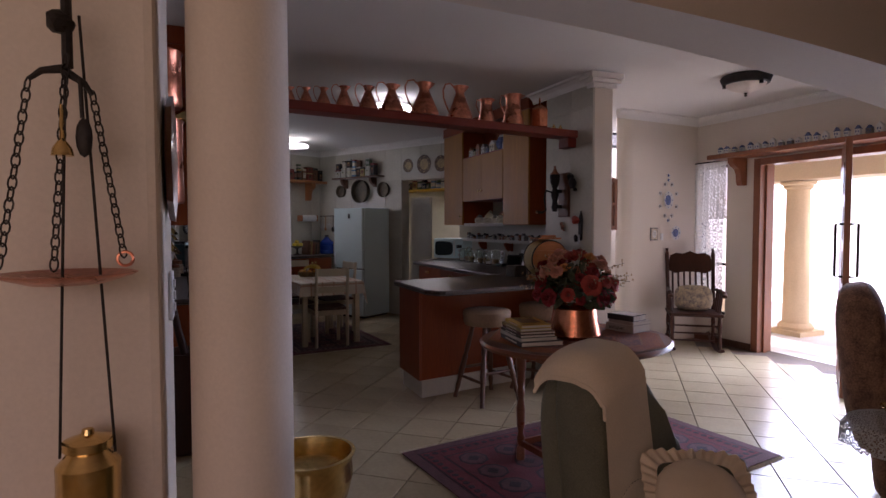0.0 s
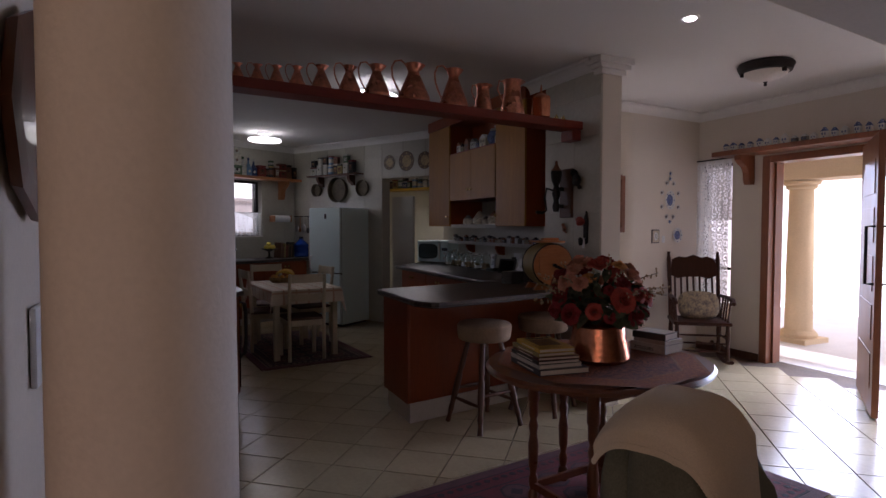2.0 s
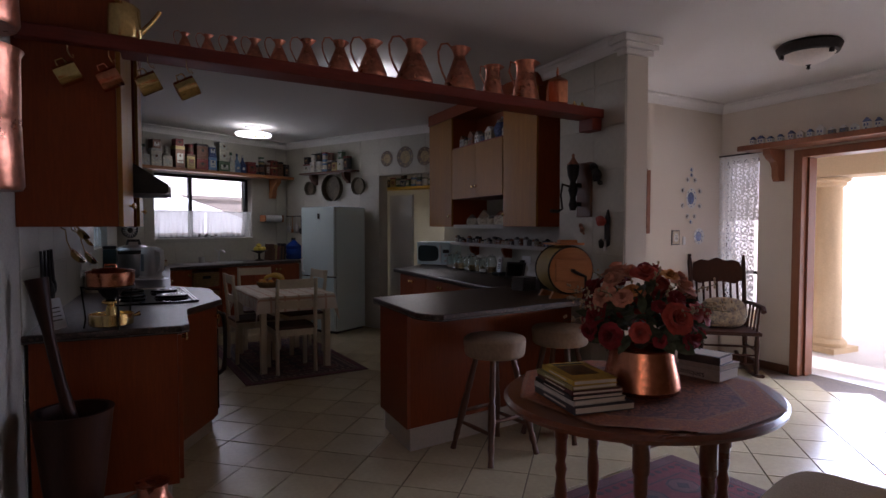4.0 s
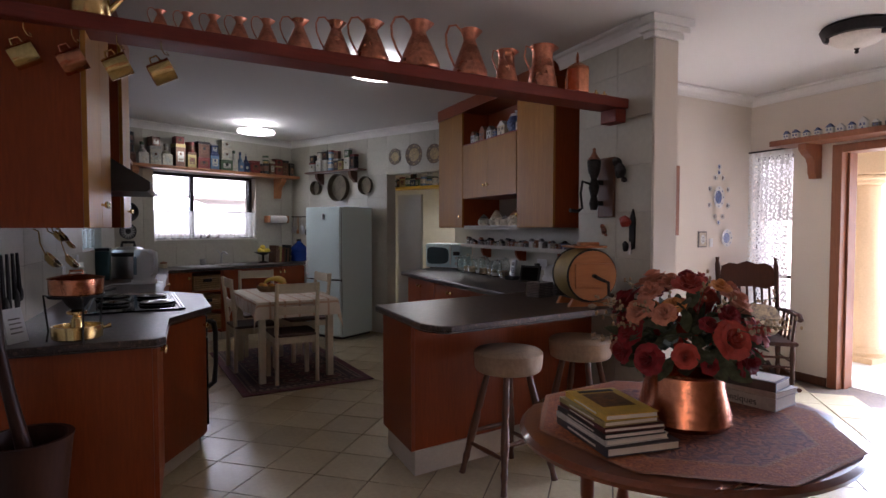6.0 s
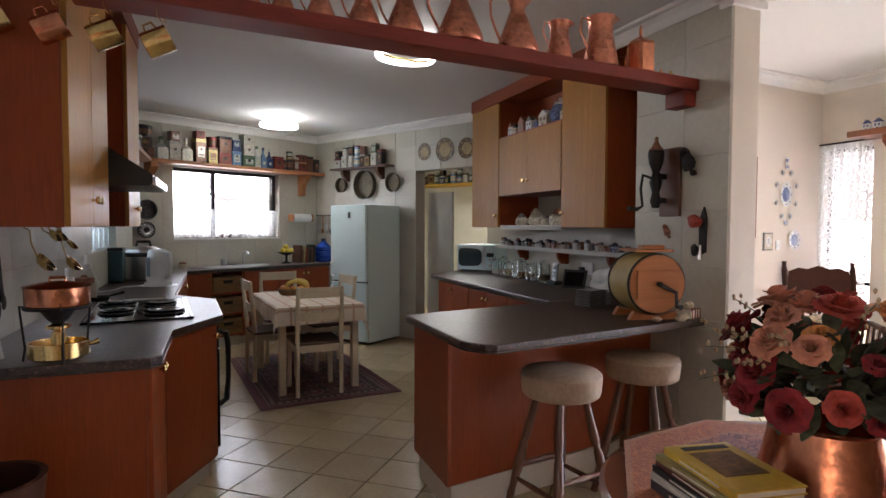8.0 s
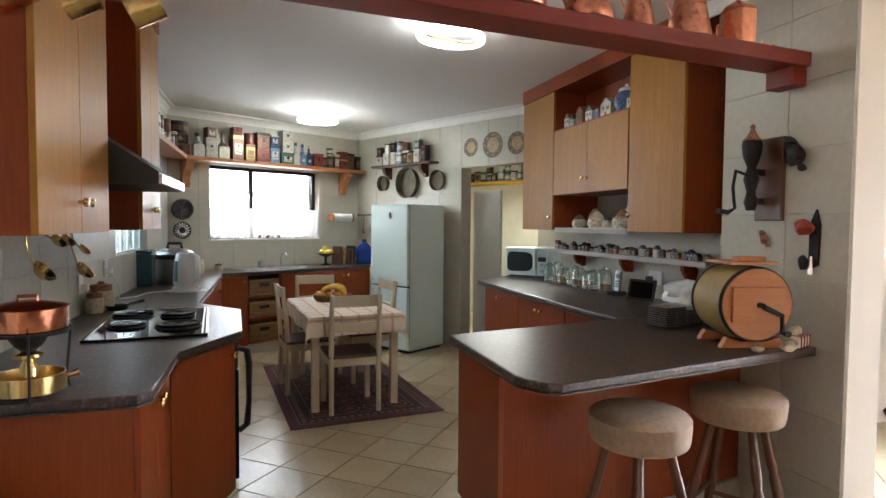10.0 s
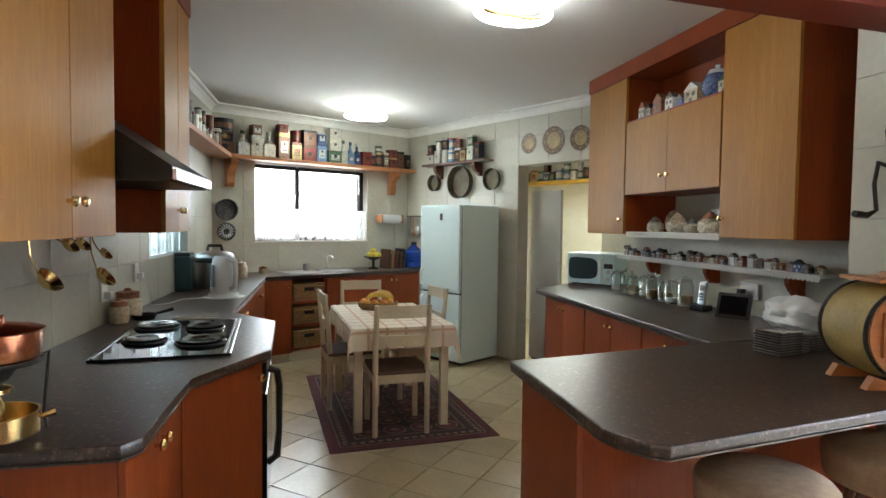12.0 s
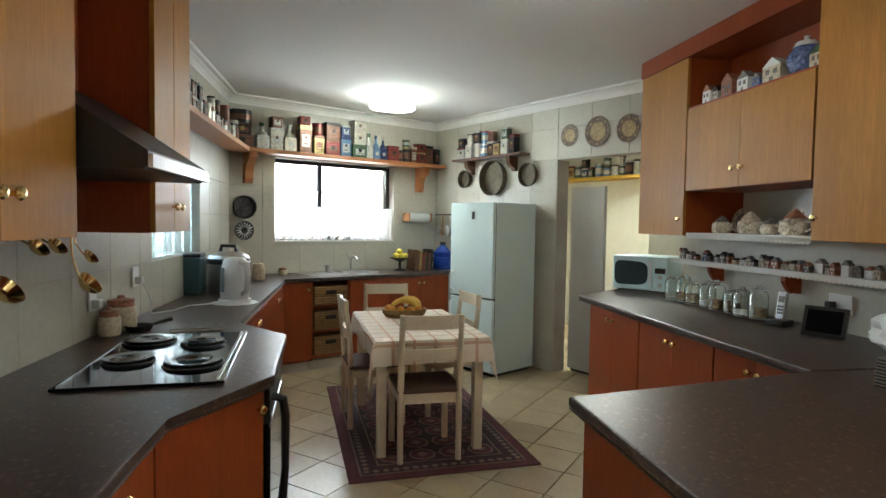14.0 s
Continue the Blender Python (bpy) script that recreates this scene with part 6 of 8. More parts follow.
part("board", box(B(), 0.48, -0.16, 2.165, 1.58, -0.003, 2.19, 0.004), M_DARKWOOD, fs)
for s in (0.70, 1.38):
    bracket(fs, pose(s, -0.003, 2.164, 0, 0, 180), 0.13, 0.15, 0.05, M_DARKWOOD)
tin_row(VM, 0.54, 1.5, -0.08, 2.191, "tins on the small shelf", 6, 0.75, 0.08, 0.13, 0.13, 0.22)
ss = thing("scullery_shelf", VM, "yellow shelf of tins in the scullery", "shelf")
part("board", box(B(), 0.11, 1.90, 2.06, 2.6, 2.197, 2.10), mat("yellow_shelf_paint", (0.62, 0.38, 0.04), 0.5, vary=0.1), ss)
tin_row(VM, 0.2, 2.5, 2.04, 2.101, "tins in the scullery", 8, 0.3, 0.07, 0.12, 0.13, 0.22)
pnl = thing("tall_cupboard_door", VM, "tall pale grey cupboard door standing in the scullery", "door")
part("panel", box(B(), 1.96, 0.20, 0.02, 2.36, 0.24, 1.83, 0.004), mat("pale_grey_laminate", (0.52, 0.51, 0.47), 0.5, vary=0.05), pnl)
part("foot", box(B(), 2.0, 0.205, -0.008, 2.32, 0.235, 0.02), M_BLACK, pnl)
wm = thing("washing_machine", VM, "white front-loading washing machine in the scullery", "washing machine")
part("body", box(B(), 1.75, 1.35, 0, 2.35, 1.95, 0.84, 0.01), M_WHITE, wm)
part("door", lathe(B(), [(0.17, 0), (0.16, 0.03), (0.12, 0.04), (0.0, 0.03)], 24, Matrix.Translation((2.05, 1.35, 0.46)) @ Matrix.Rotation(math.pi / 2, 4, 'X')), M_STEEL, wm)


def round_pan(m, r, depth, material, label, name="baking_tin", group="pans hung on the wall"):
    t = thing(name, m @ Matrix.Rotation(math.pi / 2, 4, 'X'), label, "pan", group)
    part("pan", lathe(B(), [(0, 0.002), (r * 0.94, 0.002), (r, depth), (r * 0.97, depth), (r * 0.91, 0.008), (0, 0.008)], 28), material, t, smooth=True)
    part("rim", tube(B(), [(r * math.cos(u), r * math.sin(u), depth) for u in [2 * math.pi * k / 28 for k in range(28)]], 0.004, 6, closed=True), material, t)
    return t


M_PEWTER = mat("dull_pewter", (0.13, 0.13, 0.14), 0.4, 0.7, vary=0.4, scale=40)
M_SIEVE = mat("old_dull_tin", (0.13, 0.105, 0.065), 0.55, 0.3, vary=0.3)
round_pan(VM @ Matrix.Translation((0.58, -0.001, 1.97)), 0.10, 0.06, M_SIEVE, "round dull metal sieve hung on the wall")
round_pan(VM @ Matrix.Translation((1.07, -0.001, 1.955)), 0.19, 0.08, M_SIEVE, "large round dull metal sieve hung on the wall")
round_pan(VM @ Matrix.Translation((1.58, -0.001, 1.965)), 0.12, 0.05, M_SIEVE, "round brown metal baking tin hung on the wall")
round_pan(UM @ Matrix.Translation((0.174, -0.001, 1.585)), 0.11, 0.07, M_PEWTER, "dark fluted cake mould hung on the tiles")
t = round_pan(UM @ Matrix.Translation((0.174, -0.001, 1.355)), 0.09, 0.05, M_PEWTER, "dark fluted ring mould hung on the tiles")
for k in range(16):
    a = k * math.pi / 8
    part("flute", tube(B(), [(0.035 * math.cos(a), 0.035 * math.sin(a), 0.04), (0.06 * math.cos(a), 0.06 * math.sin(a), 0.05), (0.083 * math.cos(a), 0.083 * math.sin(a), 0.04)], 0.007, 6), M_STEEL, t)
M_PLATE2 = mat("beige_patterned_plate", (0.42, 0.30, 0.12), 0.4, vary=0.5, scale=45, fine=120, dark=(0.05, 0.03, 0.015))
M_PLATEB = mat("brown_patterned_plate", (0.13, 0.075, 0.035), 0.4, vary=0.5, scale=60, dark=(0.02, 0.012, 0.008))
for s, r, z, c in ((2.10, 0.105, 2.31, M_PLATE2), (2.42, 0.14, 2.31, M_PLATE2), (2.745, 0.12, 2.30, M_PLATE2)):
    wall_plate(VM @ Matrix.Translation((s, -0.001, z)), r, "brown patterned decorative wall plate", M_PLATEB, c, group="plates over the doorway")
pt = thing("paper_towel_holder", UM @ Matrix.Translation((2.24, -0.001, 1.52)), "paper towel roll on a wooden wall holder", "holder")
part("end_plate", box(B(), -0.17, -0.13, -0.05, -0.15, 0, 0.05, 0.006), M_SHELFW, pt)
part("end_plate", box(B(), 0.15, -0.13, -0.05, 0.17, 0, 0.05, 0.006), M_SHELFW, pt)
part("roll", lathe(B(), [(0.055, -0.145), (0.055, 0.145)], 24, Matrix.Translation((0, -0.075, 0)) @ Matrix.Rotation(math.pi / 2, 4, 'Y')), M_WHITEP, pt, "white paper roll", smooth=True)
ur = thing("utensil_rail", VM @ Matrix.Translation((0.0, -0.001, 1.56)), "dark rail of hanging kitchen utensils", "rail")
part("rail", tube(B(), [(0.03, -0.04, 0), (0.55, -0.04, 0)], 0.008), M_IRON, ur)
for s in (0.05, 0.5):
    part("mount", tube(B(), [(s, 0, 0), (s, -0.04, 0)], 0.006), M_IRON, ur)
for s, L, r, m_ in ((0.10, 0.16, 0.05, M_STEEL), (0.18, 0.2, 0.03, M_SHELFW), (0.27, 0.15, 0.06, M_STEEL), (0.38, 0.2, 0.04, M_IRON)):
    part("utensil", blob(tube(B(), [(s, -0.045, 0.005), (s, -0.045, -L)], 0.006, 6), r, Matrix.Translation((s, -0.05, -L - r * .7)) @ Matrix.Diagonal((1, .4, 1.2, 1)), 2), m_, ur)

# ---- on the window worktop ----
WT = UM @ Matrix.Translation((0, 0, 0.913))
sk = thing("steel_sink", WT, "inset steel sink with draining board and mixer tap", "sink")
part("drainer", box(B(), 0.68, -0.50, 0, 1.10, -0.12, 0.008, 0.004), M_STEEL, sk)
part("bowl_rim", lathe(B(), [(0.19, 0), (0.205, 0.006), (0.20, 0.008), (0.16, 0.002), (0, 0.001)], 32, Matrix.Translation((1.33, -0.31, 0))), M_STEEL, sk, smooth=True)
tp_ = part("tap", tube(B(), [(1.33, -0.10, 0), (1.33, -0.10, 0.12), (1.33, -0.13, 0.16), (1.33, -0.20, 0.16), (1.33, -0.24, 0.13)], 0.012, 10), M_STEEL, sk, "chrome mixer tap", smooth=True)
part("tap_lever", tube(B(), [(1.33, -0.10, 0.12), (1.27, -0.10, 0.19)], 0.008), M_STEEL, tp_)
part("strainer_cup", lathe(B(), [(0.035, 0.008), (0.038, 0.085), (0.033, 0.085), (0.03, 0.02), (0, 0.02)], 16, Matrix.Translation((1.0, -0.22, 0))), M_STEEL, sk, smooth=True)
fd = thing("fruit_stand", WT @ Matrix.Translation((1.84, -0.30, 0)), "dark wire stand holding lemons", "fruit stand")
part("stand", lathe(B(), [(0.07, 0), (0.06, 0.01), (0.015, 0.03), (0.015, 0.10), (0.06, 0.12), (0.12, 0.145), (0.115, 0.15), (0.05, 0.128), (0, 0.125)], 20), M_IRON, fd, smooth=True)
M_LEMON = mat("lemon_peel", (0.75, 0.58, 0.06), 0.5, vary=0.1, scale=50, bump=0.3)
for x, y, z in ((-0.05, 0, 0.17), (0.03, 0.04, 0.17), (0.04, -0.04, 0.17), (-0.01, -0.05, 0.165), (0.0, 0.01, 0.215)):
    part("lemon", blob(B(), 0.034, Matrix.Translation((x, y, z)) @ Matrix.Diagonal((1.2, 1, 1, 1)), 2), M_LEMON, fd, smooth=True)
x = 1.99
rnd = random.Random(2)
for k in range(8):
    w, h = rnd.uniform(0.018, 0.035), rnd.uniform(0.17, 0.24)
    t = thing("cookbook", WT @ Matrix.Translation((x, -0.38, 0)) @ Matrix.Rotation(radians(4), 4, 'Y'), "upright %s cookbook on the worktop" % TIN_WORDS[(5, 9, 4, 2, 5, 7, 9, 7)[k]], "book", "cookbooks by the sink")
    part("cover", box(box(box(B(), 0, 0, 0, 0.003, 0.17, h), w - 0.003, 0, 0, w, 0.17, h), 0.003, 0, 0, w - 0.003, 0.003, h), TINS[(5, 9, 4, 2, 5, 7, 9, 7)[k]], t)
    part("page_block", box(B(), 0.003, 0.003, 0.003, w - 0.003, 0.165, h - 0.004), M_PAPER, t)
    x += w + 0.003
wj = thing("water_bottle", WT @ Matrix.Translation((2.42, -0.34, 0)), "large blue plastic water bottle", "bottle")
part("bottle", lathe(B(), [(0.10, 0), (0.115, 0.01), (0.115, 0.06), (0.106, 0.07), (0.115, 0.08), (0.115, 0.14), (0.106, 0.15), (0.115, 0.16), (0.115, 0.20), (0.05, 0.26), (0.03, 0.28), (0.03, 0.30)], 24), mat("blue_translucent_plastic", (0.015, 0.06, 0.35), 0.15, vary=0.15), wj, smooth=True)
part("cap", lathe(B(), [(0.034, 0.29), (0.034, 0.32), (0, 0.322)], 16), M_BLACK, wj)
for s in (1.05, 1.16, 1.30):
    t = thing("frog_figurine", UM @ Matrix.Translation((s + 0.06, -0.0, 1.253)), "tiny grey animal figurine on the sill", "figurine", "figurines on the window sill")
    part("body", blob(blob(B(), 0.022, Matrix.Translation((0, 0.03, 0.02)), 2, 0.3), 0.013, Matrix.Translation((0.015, 0.02, 0.04)), 1), M_GREY, t, smooth=True)

# ---- hood, hob and the left worktop ----
hd = thing("cooker_hood", pose(0, 0, 0), "black sloping cooker hood with a steel front lip", "cooker hood")
prof = [(LW + 0.004, 1.60), (0.86, 1.60), (0.875, 1.612), (0.875, 1.655), (0.70, 1.77), (0.50, 1.90), (LW + 0.004, 1.97)]
part("canopy", prism(B(), prof, -5.755, -5.115, 0, Matrix.Rotation(math.pi / 2, 4, 'X')), M_BLACK, hd)
part("front_lip", box(B(), 0.8755, 5.113, 1.605, 0.890, 5.757, 1.645, 0.002), M_STEEL, hd)
part("chimney_panel", box(B(), LW + 0.006, 5.117, 1.92, 0.42, 5.753, 2.56), M_CHERRY, hd, "dark cherry panel")
HB = pose(0.745, 5.735, 0.911, 0, 0, 5)
hb = thing("electric_hob", HB, "black electric hob with four solid plates", "hob")
part("frame", box(B(), -0.26, -0.44, 0, 0.26, 0.44, 0.010, 0.003), M_BLACKGLASS, hb)
for x in (-0.245, 0.235, 0.252):
    part("trim", box(B(), x - 0.005, -0.43, 0.010, x + 0.004, 0.43, 0.014), M_STEEL if x > 0 else M_BLACK, hb)
for x, y, r in ((-0.12, -0.10, 0.085), (0.12, -0.18, 0.10), (-0.13, 0.26, 0.10), (0.10, 0.18, 0.085)):
    p_ = part("hot_plate", lathe(B(), [(r * 1.03, 0.010), (r * 1.03, 0.022), (r * 0.98, 0.028), (r * 0.3, 0.028), (r * 0.25, 0.026), (0, 0.026)], 32, Matrix.Translation((x, y, 0))), M_BLACKGLASS, hb, smooth=True)
    part("plate_ring", tube(B(), [(x + r * 1.05 * math.cos(u), y + r * 1.05 * math.sin(u), 0.012) for u in [2 * math.pi * k / 28 for k in range(28)]], 0.004, 6, closed=True), M_BLACK, p_)
bk = thing("tablet_book", pose(0.70, 6.34, 0.911, 0, 0, 10), "flat pale booklet lying behind the hob", "book")
part("page_block", box(B(), -0.12, -0.07, 0, 0.12, 0.07, 0.010, 0.002), M_PAPER, bk)
part("cover", box(B(), -0.121, -0.071, 0.010, 0.121, 0.071, 0.013), M_GREY, bk)
fo = thing("fondue_set", pose(0.62, 4.46, 0.911, 0, 0, 20) @ Matrix.Diagonal((0.80, 0.80, 0.93, 1)), "copper fondue pan on a brass burner stand", "fondue set")
part("tray", lathe(B(), [(0.105, 0.012), (0.12, 0.02), (0.122, 0.075), (0.114, 0.075), (0.11, 0.03), (0, 0.028)], 32), M_BRASS, fo, smooth=True)
part("burner", lathe(B(), [(0.035, 0.03), (0.03, 0.10), (0.018, 0.12), (0.05, 0.13), (0.05, 0.14), (0.02, 0.15), (0.03, 0.19), (0.06, 0.20), (0, 0.205)], 20), M_BRASS, fo, smooth=True)
part("burner_cup", lathe(B(), [(0.02, 0.145), (0.045, 0.165), (0.075, 0.205), (0.07, 0.208), (0, 0.206)], 20), M_IRON, fo)
part("pan", lathe(B(), [(0.0, 0.215), (0.12, 0.215), (0.128, 0.225), (0.13, 0.29), (0.137, 0.295), (0.12, 0.30), (0.05, 0.312), (0.0, 0.315)], 36), M_COPPER, fo, smooth=True)
part("lid_handle", tube(B(), [(-0.03, 0, 0.31), (-0.03, 0, 0.328), (0.03, 0, 0.328), (0.03, 0, 0.31)], 0.006), M_COPPER, fo)
part("stand_ring", tube(B(), [(0.13 * math.cos(u), 0.13 * math.sin(u), 0.212) for u in [2 * math.pi * k / 28 for k in range(28)]], 0.006, 6, closed=True), M_IRON, fo)
for k in range(3):
    a = 0.5 + k * 2.094
    c, s = math.cos(a), math.sin(a)
    part("stand_leg", tube(B(), [(0.13 * c, 0.13 * s, 0.21), (0.16 * c, 0.16 * s, 0.215), (0.155 * c, 0.155 * s, 0.17), (0.14 * c, 0.14 * s, 0.05), (0.15 * c, 0.15 * s, 0.0)], 0.005, 6), M_IRON, fo)
part("burner_knob", tube(B(), [(0.12, 0, 0.05), (0.16, 0, 0.06)], [0.006, 0.013], 8), M_BRASS, fo)
kt = thing("electric_kettle", pose(0.70, 7.26, 0.916, 0, 0, -50) @ Matrix.Scale(1.22, 4), "white plastic electric jug kettle", "kettle")
part("base", lathe(B(), [(0.085, 0), (0.085, 0.02)], 24), M_WHITEP, kt)
part("jug", lathe(B(), [(0.08, 0.021), (0.085, 0.05), (0.078, 0.16), (0.068, 0.225), (0.05, 0.24), (0, 0.243)], 24, squash=0.85), M_WHITEP, kt, smooth=True)
part("handle", tube(B(), [(0.065, 0, 0.225), (0.12, 0, 0.215), (0.13, 0, 0.15), (0.12, 0, 0.07), (0.08, 0, 0.05)], [0.018, 0.016, 0.014, 0.014, 0.014], 8), M_WHITEP, kt, smooth=True)
part("spout", prism(B(), [(-0.06, -0.02), (-0.06, 0.02), (-0.10, 0)], 0.19, 0.235), M_WHITEP, kt)
part("water_gauge", box(B(), -0.015, -0.075, 0.06, 0.015, -0.069, 0.19, 0.002), mat("blue_grey_gauge", (0.25, 0.33, 0.40), 0.2), kt)
dy = tagged(part("lace_mat", lathe(B(), [(0.14, 0), (0.15, 0.002), (0.14, 0.004)], 18, pose(0.70, 7.26, 0.911)), M_WHITEP), "white lace mat under the kettle", "mat")
cp = thing("pressure_cooker", pose(0.52, 7.95, 0.911), "black and steel electric pressure cooker", "cooker")
part("body", lathe(B(), [(0.14, 0), (0.15, 0.02), (0.15, 0.21)], 28), M_STEEL, cp, smooth=True)
part("collar", lathe(B(), [(0.155, 0.21), (0.165, 0.225), (0.16, 0.25)], 28), M_BLACK, cp)
part("lid", lathe(B(), [(0.155, 0.251), (0.145, 0.275), (0.09, 0.30), (0, 0.305)], 28), M_STEEL, cp, smooth=True)
part("lid_handle", tube(B(), [(-0.06, 0, 0.29), (-0.05, 0, 0.345), (0.05, 0, 0.345), (0.06, 0, 0.29)], 0.015), M_BLACK, cp)
part("control_panel", box(B(), 0.13, -0.05, 0.03, 0.16, 0.05, 0.17, 0.006), M_BLACK, cp)
fl = thing("water_filter", pose(0.33, 7.72, 0.911), "teal and black coffee maker", "coffee maker")
part("body", box(B(), -0.06, -0.08, 0, 0.06, 0.08, 0.27, 0.012), mat("teal_plastic", (0.03, 0.075, 0.09), 0.3, vary=0.1), fl)
part("lid", box(B(), -0.062, -0.082, 0.271, 0.062, 0.082, 0.30, 0.01), M_BLACK, fl)
for x, y, r, h, rim, lab in ((0.345, 6.20, 0.048, 0.13, M_TERRA, "small"), (0.345, 6.34, 0.07, 0.17, M_TERRA, "large"), (0.36, 8.35, 0.085, 0.24, M_TERRA, "tall"), (0.62, 8.75, 0.06, 0.17, M_STONEW, "cream"), (0.50, 8.60, 0.065, 0.2, M_TERRA, "brown"), (0.78, 9.22, 0.045, 0.08, M_TERRA, "squat")):
    t = thing("stoneware_jar", pose(x, y, 0.911), "%s brown and cream stoneware jar with lid" % lab, "jar", "stoneware jars on the worktop")
    part("body", lathe(B(), [(r * .9, 0), (r, 0.01), (r, h * .6), (r * 0.8, h * .75)], 20), M_STONEW, t, smooth=True)
    part("shoulder", lathe(B(), [(r * 1.005, h * .55), (r * 0.82, h * .76), (r * .8, h * .8)], 20), rim, t)
    part("lid", lathe(B(), [(r * .85, h * .8), (r * .85, h * .88), (r * .3, h * .92), (r * .2, h), (0, h)], 20), rim, t)
pi = thing("pepper_mill", pose(0.44, 6.30, 0.911, 0, 0, 30), "small dark iron pan lying on the worktop", "pan")
part("pan", lathe(B(), [(0.05, 0), (0.065, 0.03), (0.06, 0.03), (0.045, 0.006), (0, 0.005)], 20), M_IRON, pi)
part("handle", tube(B(), [(0.06, 0, 0.028), (0.15, 0, 0.045)], [0.007, 0.01], 8), M_IRON, pi)
for y, z in ((6.70, 1.137), (6.17, 1.083)):
    t = thing("wall_socket", pose(LW + 0.009, y, z, 0, 0, 90), "white plastic double wall socket", "socket", "wall sockets")
    part("plate", box(B(), -0.04, -0.010, -0.055, 0.04, 0, 0.055, 0.004), M_WHITEP, t)
    part("plug", box(B(), -0.02, -0.045, -0.04, 0.02, -0.010, 0.0, 0.006), M_WHITEP, t)
cb = tagged(part("kettle_cable", tube(B(), [(LW + 0.05, 6.70, 1.11), (LW + 0.09, 6.72, 1.0), (LW + 0.08, 6.75, 0.925), (0.42, 6.90, 0.918), (0.48, 7.02, 0.93), (0.54, 7.14, 0.918), (0.62, 7.22, 0.92)], 0.004, 6), M_WHITEP), "white kettle cable lying on the worktop", "cable")
for x, y, z, L, r in ((0.37, 5.36, 1.22, 0.16, 0.055), (0.37, 5.94, 1.18, 0.2, 0.055), (0.36, 5.98, 1.29, 0.1, 0.035), (0.37, 5.55, 1.35, 0.05, 0.04), (0.37, 5.68, 1.35, 0.05, 0.04)):
    t = thing("brass_ladle", pose(x, y, z), "polished brass ladle hung on the tiles", "ladle", "brass ladles on the wall")
    part("bowl", lathe(B(), [(0, -r * .5), (r * .6, -r * .4), (r * .92, -r * .1), (r, r * .2), (r * .94, r * .2), (r * .55, -r * .32), (0, -r * .42)], 18, Matrix.Rotation(radians(50), 4, 'Y')), M_BRASS, t, smooth=True)
    part("handle", tube(B(), [(-0.02, -r * .6, r * .3), (-0.05, -r * .6, L * .6), (-0.055, -r * .6, L), (-0.08, -r * .6, L + 0.015)], 0.004, 6), M_BRASS, t)
ta = thing("iron_tool_rack", pose(LW + 0.02, 4.85, 1.1), "dark old iron tools hung on the tiles", "tools")
for k, (y, L, r) in enumerate(((0, .22, .03), (-0.09, .3, .02), (-0.18, .26, .04), (0.08, .2, .02))):
    part("tool", blob(tube(B(), [(0.015, y, 0.18), (0.02, y + 0.01, 0.18 - L)], [0.007, 0.012], 6), r, Matrix.Translation((0.03, y, 0.18 - L)) @ Matrix.Diagonal((.35, 1, 1.8, 1)), 2, 0.3), M_IRON, ta)
fr_ = thing("verse_card", pose(0.40, 4.52, 0.911, 0, 0, 60), "small white framed verse card", "picture")
part("frame", box(B(), -0.05, 0, 0, 0.05, 0.012, 0.15, 0.003, Matrix.Rotation(radians(-14), 4, 'X')), M_WHITEP, fr_)
for k in range(4):
    part("writing_line", box(B(), -0.03, -0.0015, 0.04 + 0.02 * k, 0.03, 0, 0.046 + 0.02 * k, 0, Matrix.Rotation(radians(-14), 4, 'X')), M_GREY, fr_)

# ---- on the right worktop and shelves ----
M_MICRO = mat("pale_blue_white_plastic", (0.58, 0.76, 0.80), 0.35, vary=0.03, bump=0.03)
M_MWIN = mat("dark_teal_oven_glass", (0.035, 0.055, 0.065), 0.1, vary=0.1, bump=0)
mw = thing("microwave", pose(3.69, 7.965, 0.911, 0, 0, -51.7), "pale blue-white microwave oven with a dark window", "microwave")
part("case", box(B(), 0, 0.012, 0.012, 0.47, 0.33, 0.30, 0.022), M_MICRO, mw)
dr = part("door", box(B(), 0, -0.010, 0.015, 0.35, 0.011, 0.297, 0.010), M_MICRO, mw)
part("window", prism(B(), [(0.165 + 0.145 * math.copysign(abs(math.cos(u)) ** 0.45, math.cos(u)), 0.155 + 0.100 * math.copysign(abs(math.sin(u)) ** 0.45, math.sin(u)) * (1 - 0.12 * math.cos(u))) for u in [2 * math.pi * k / 32 for k in range(32)]], 0.005, 0.0135, 0.001, Matrix.Rotation(math.pi / 2, 4, 'X')), M_MWIN, dr, "dark rounded window")
part("handle", box(B(), 0.325, -0.02, 0.05, 0.342, -0.006, 0.26, 0.004), M_WHITEP, dr)
pnl_ = part("control_panel", box(B(), 0.352, -0.010, 0.015, 0.47, 0.011, 0.297, 0.010), M_MICRO, mw)
part("display", box(B(), 0.370, -0.0125, 0.16, 0.455, -0.008, 0.205, 0.002), M_BLACK, pnl_)
for z in (0.13, 0.065):
    part("dial", lathe(B(), [(0.018, 0), (0.016, 0.012), (0, 0.012)], 16, Matrix.Translation((0.412, -0.010, z)) @ Matrix.Rotation(math.pi / 2, 4, 'X')), M_STEEL, pnl_)
for x in (0.04, 0.43):
    part("foot", box(B(), x - 0.015, 0.05, 0, x + 0.015, 0.3, 0.012), M_BLACK, mw)
lshf = thing("lace_shelf", pose(0, 0, 0), "long white shelf with a scalloped lace edging", "shelf")
part("board", box(B(), 3.895, 5.34, 1.20, RW - 0.003, 7.43, 1.217), M_WHITEP, lshf)
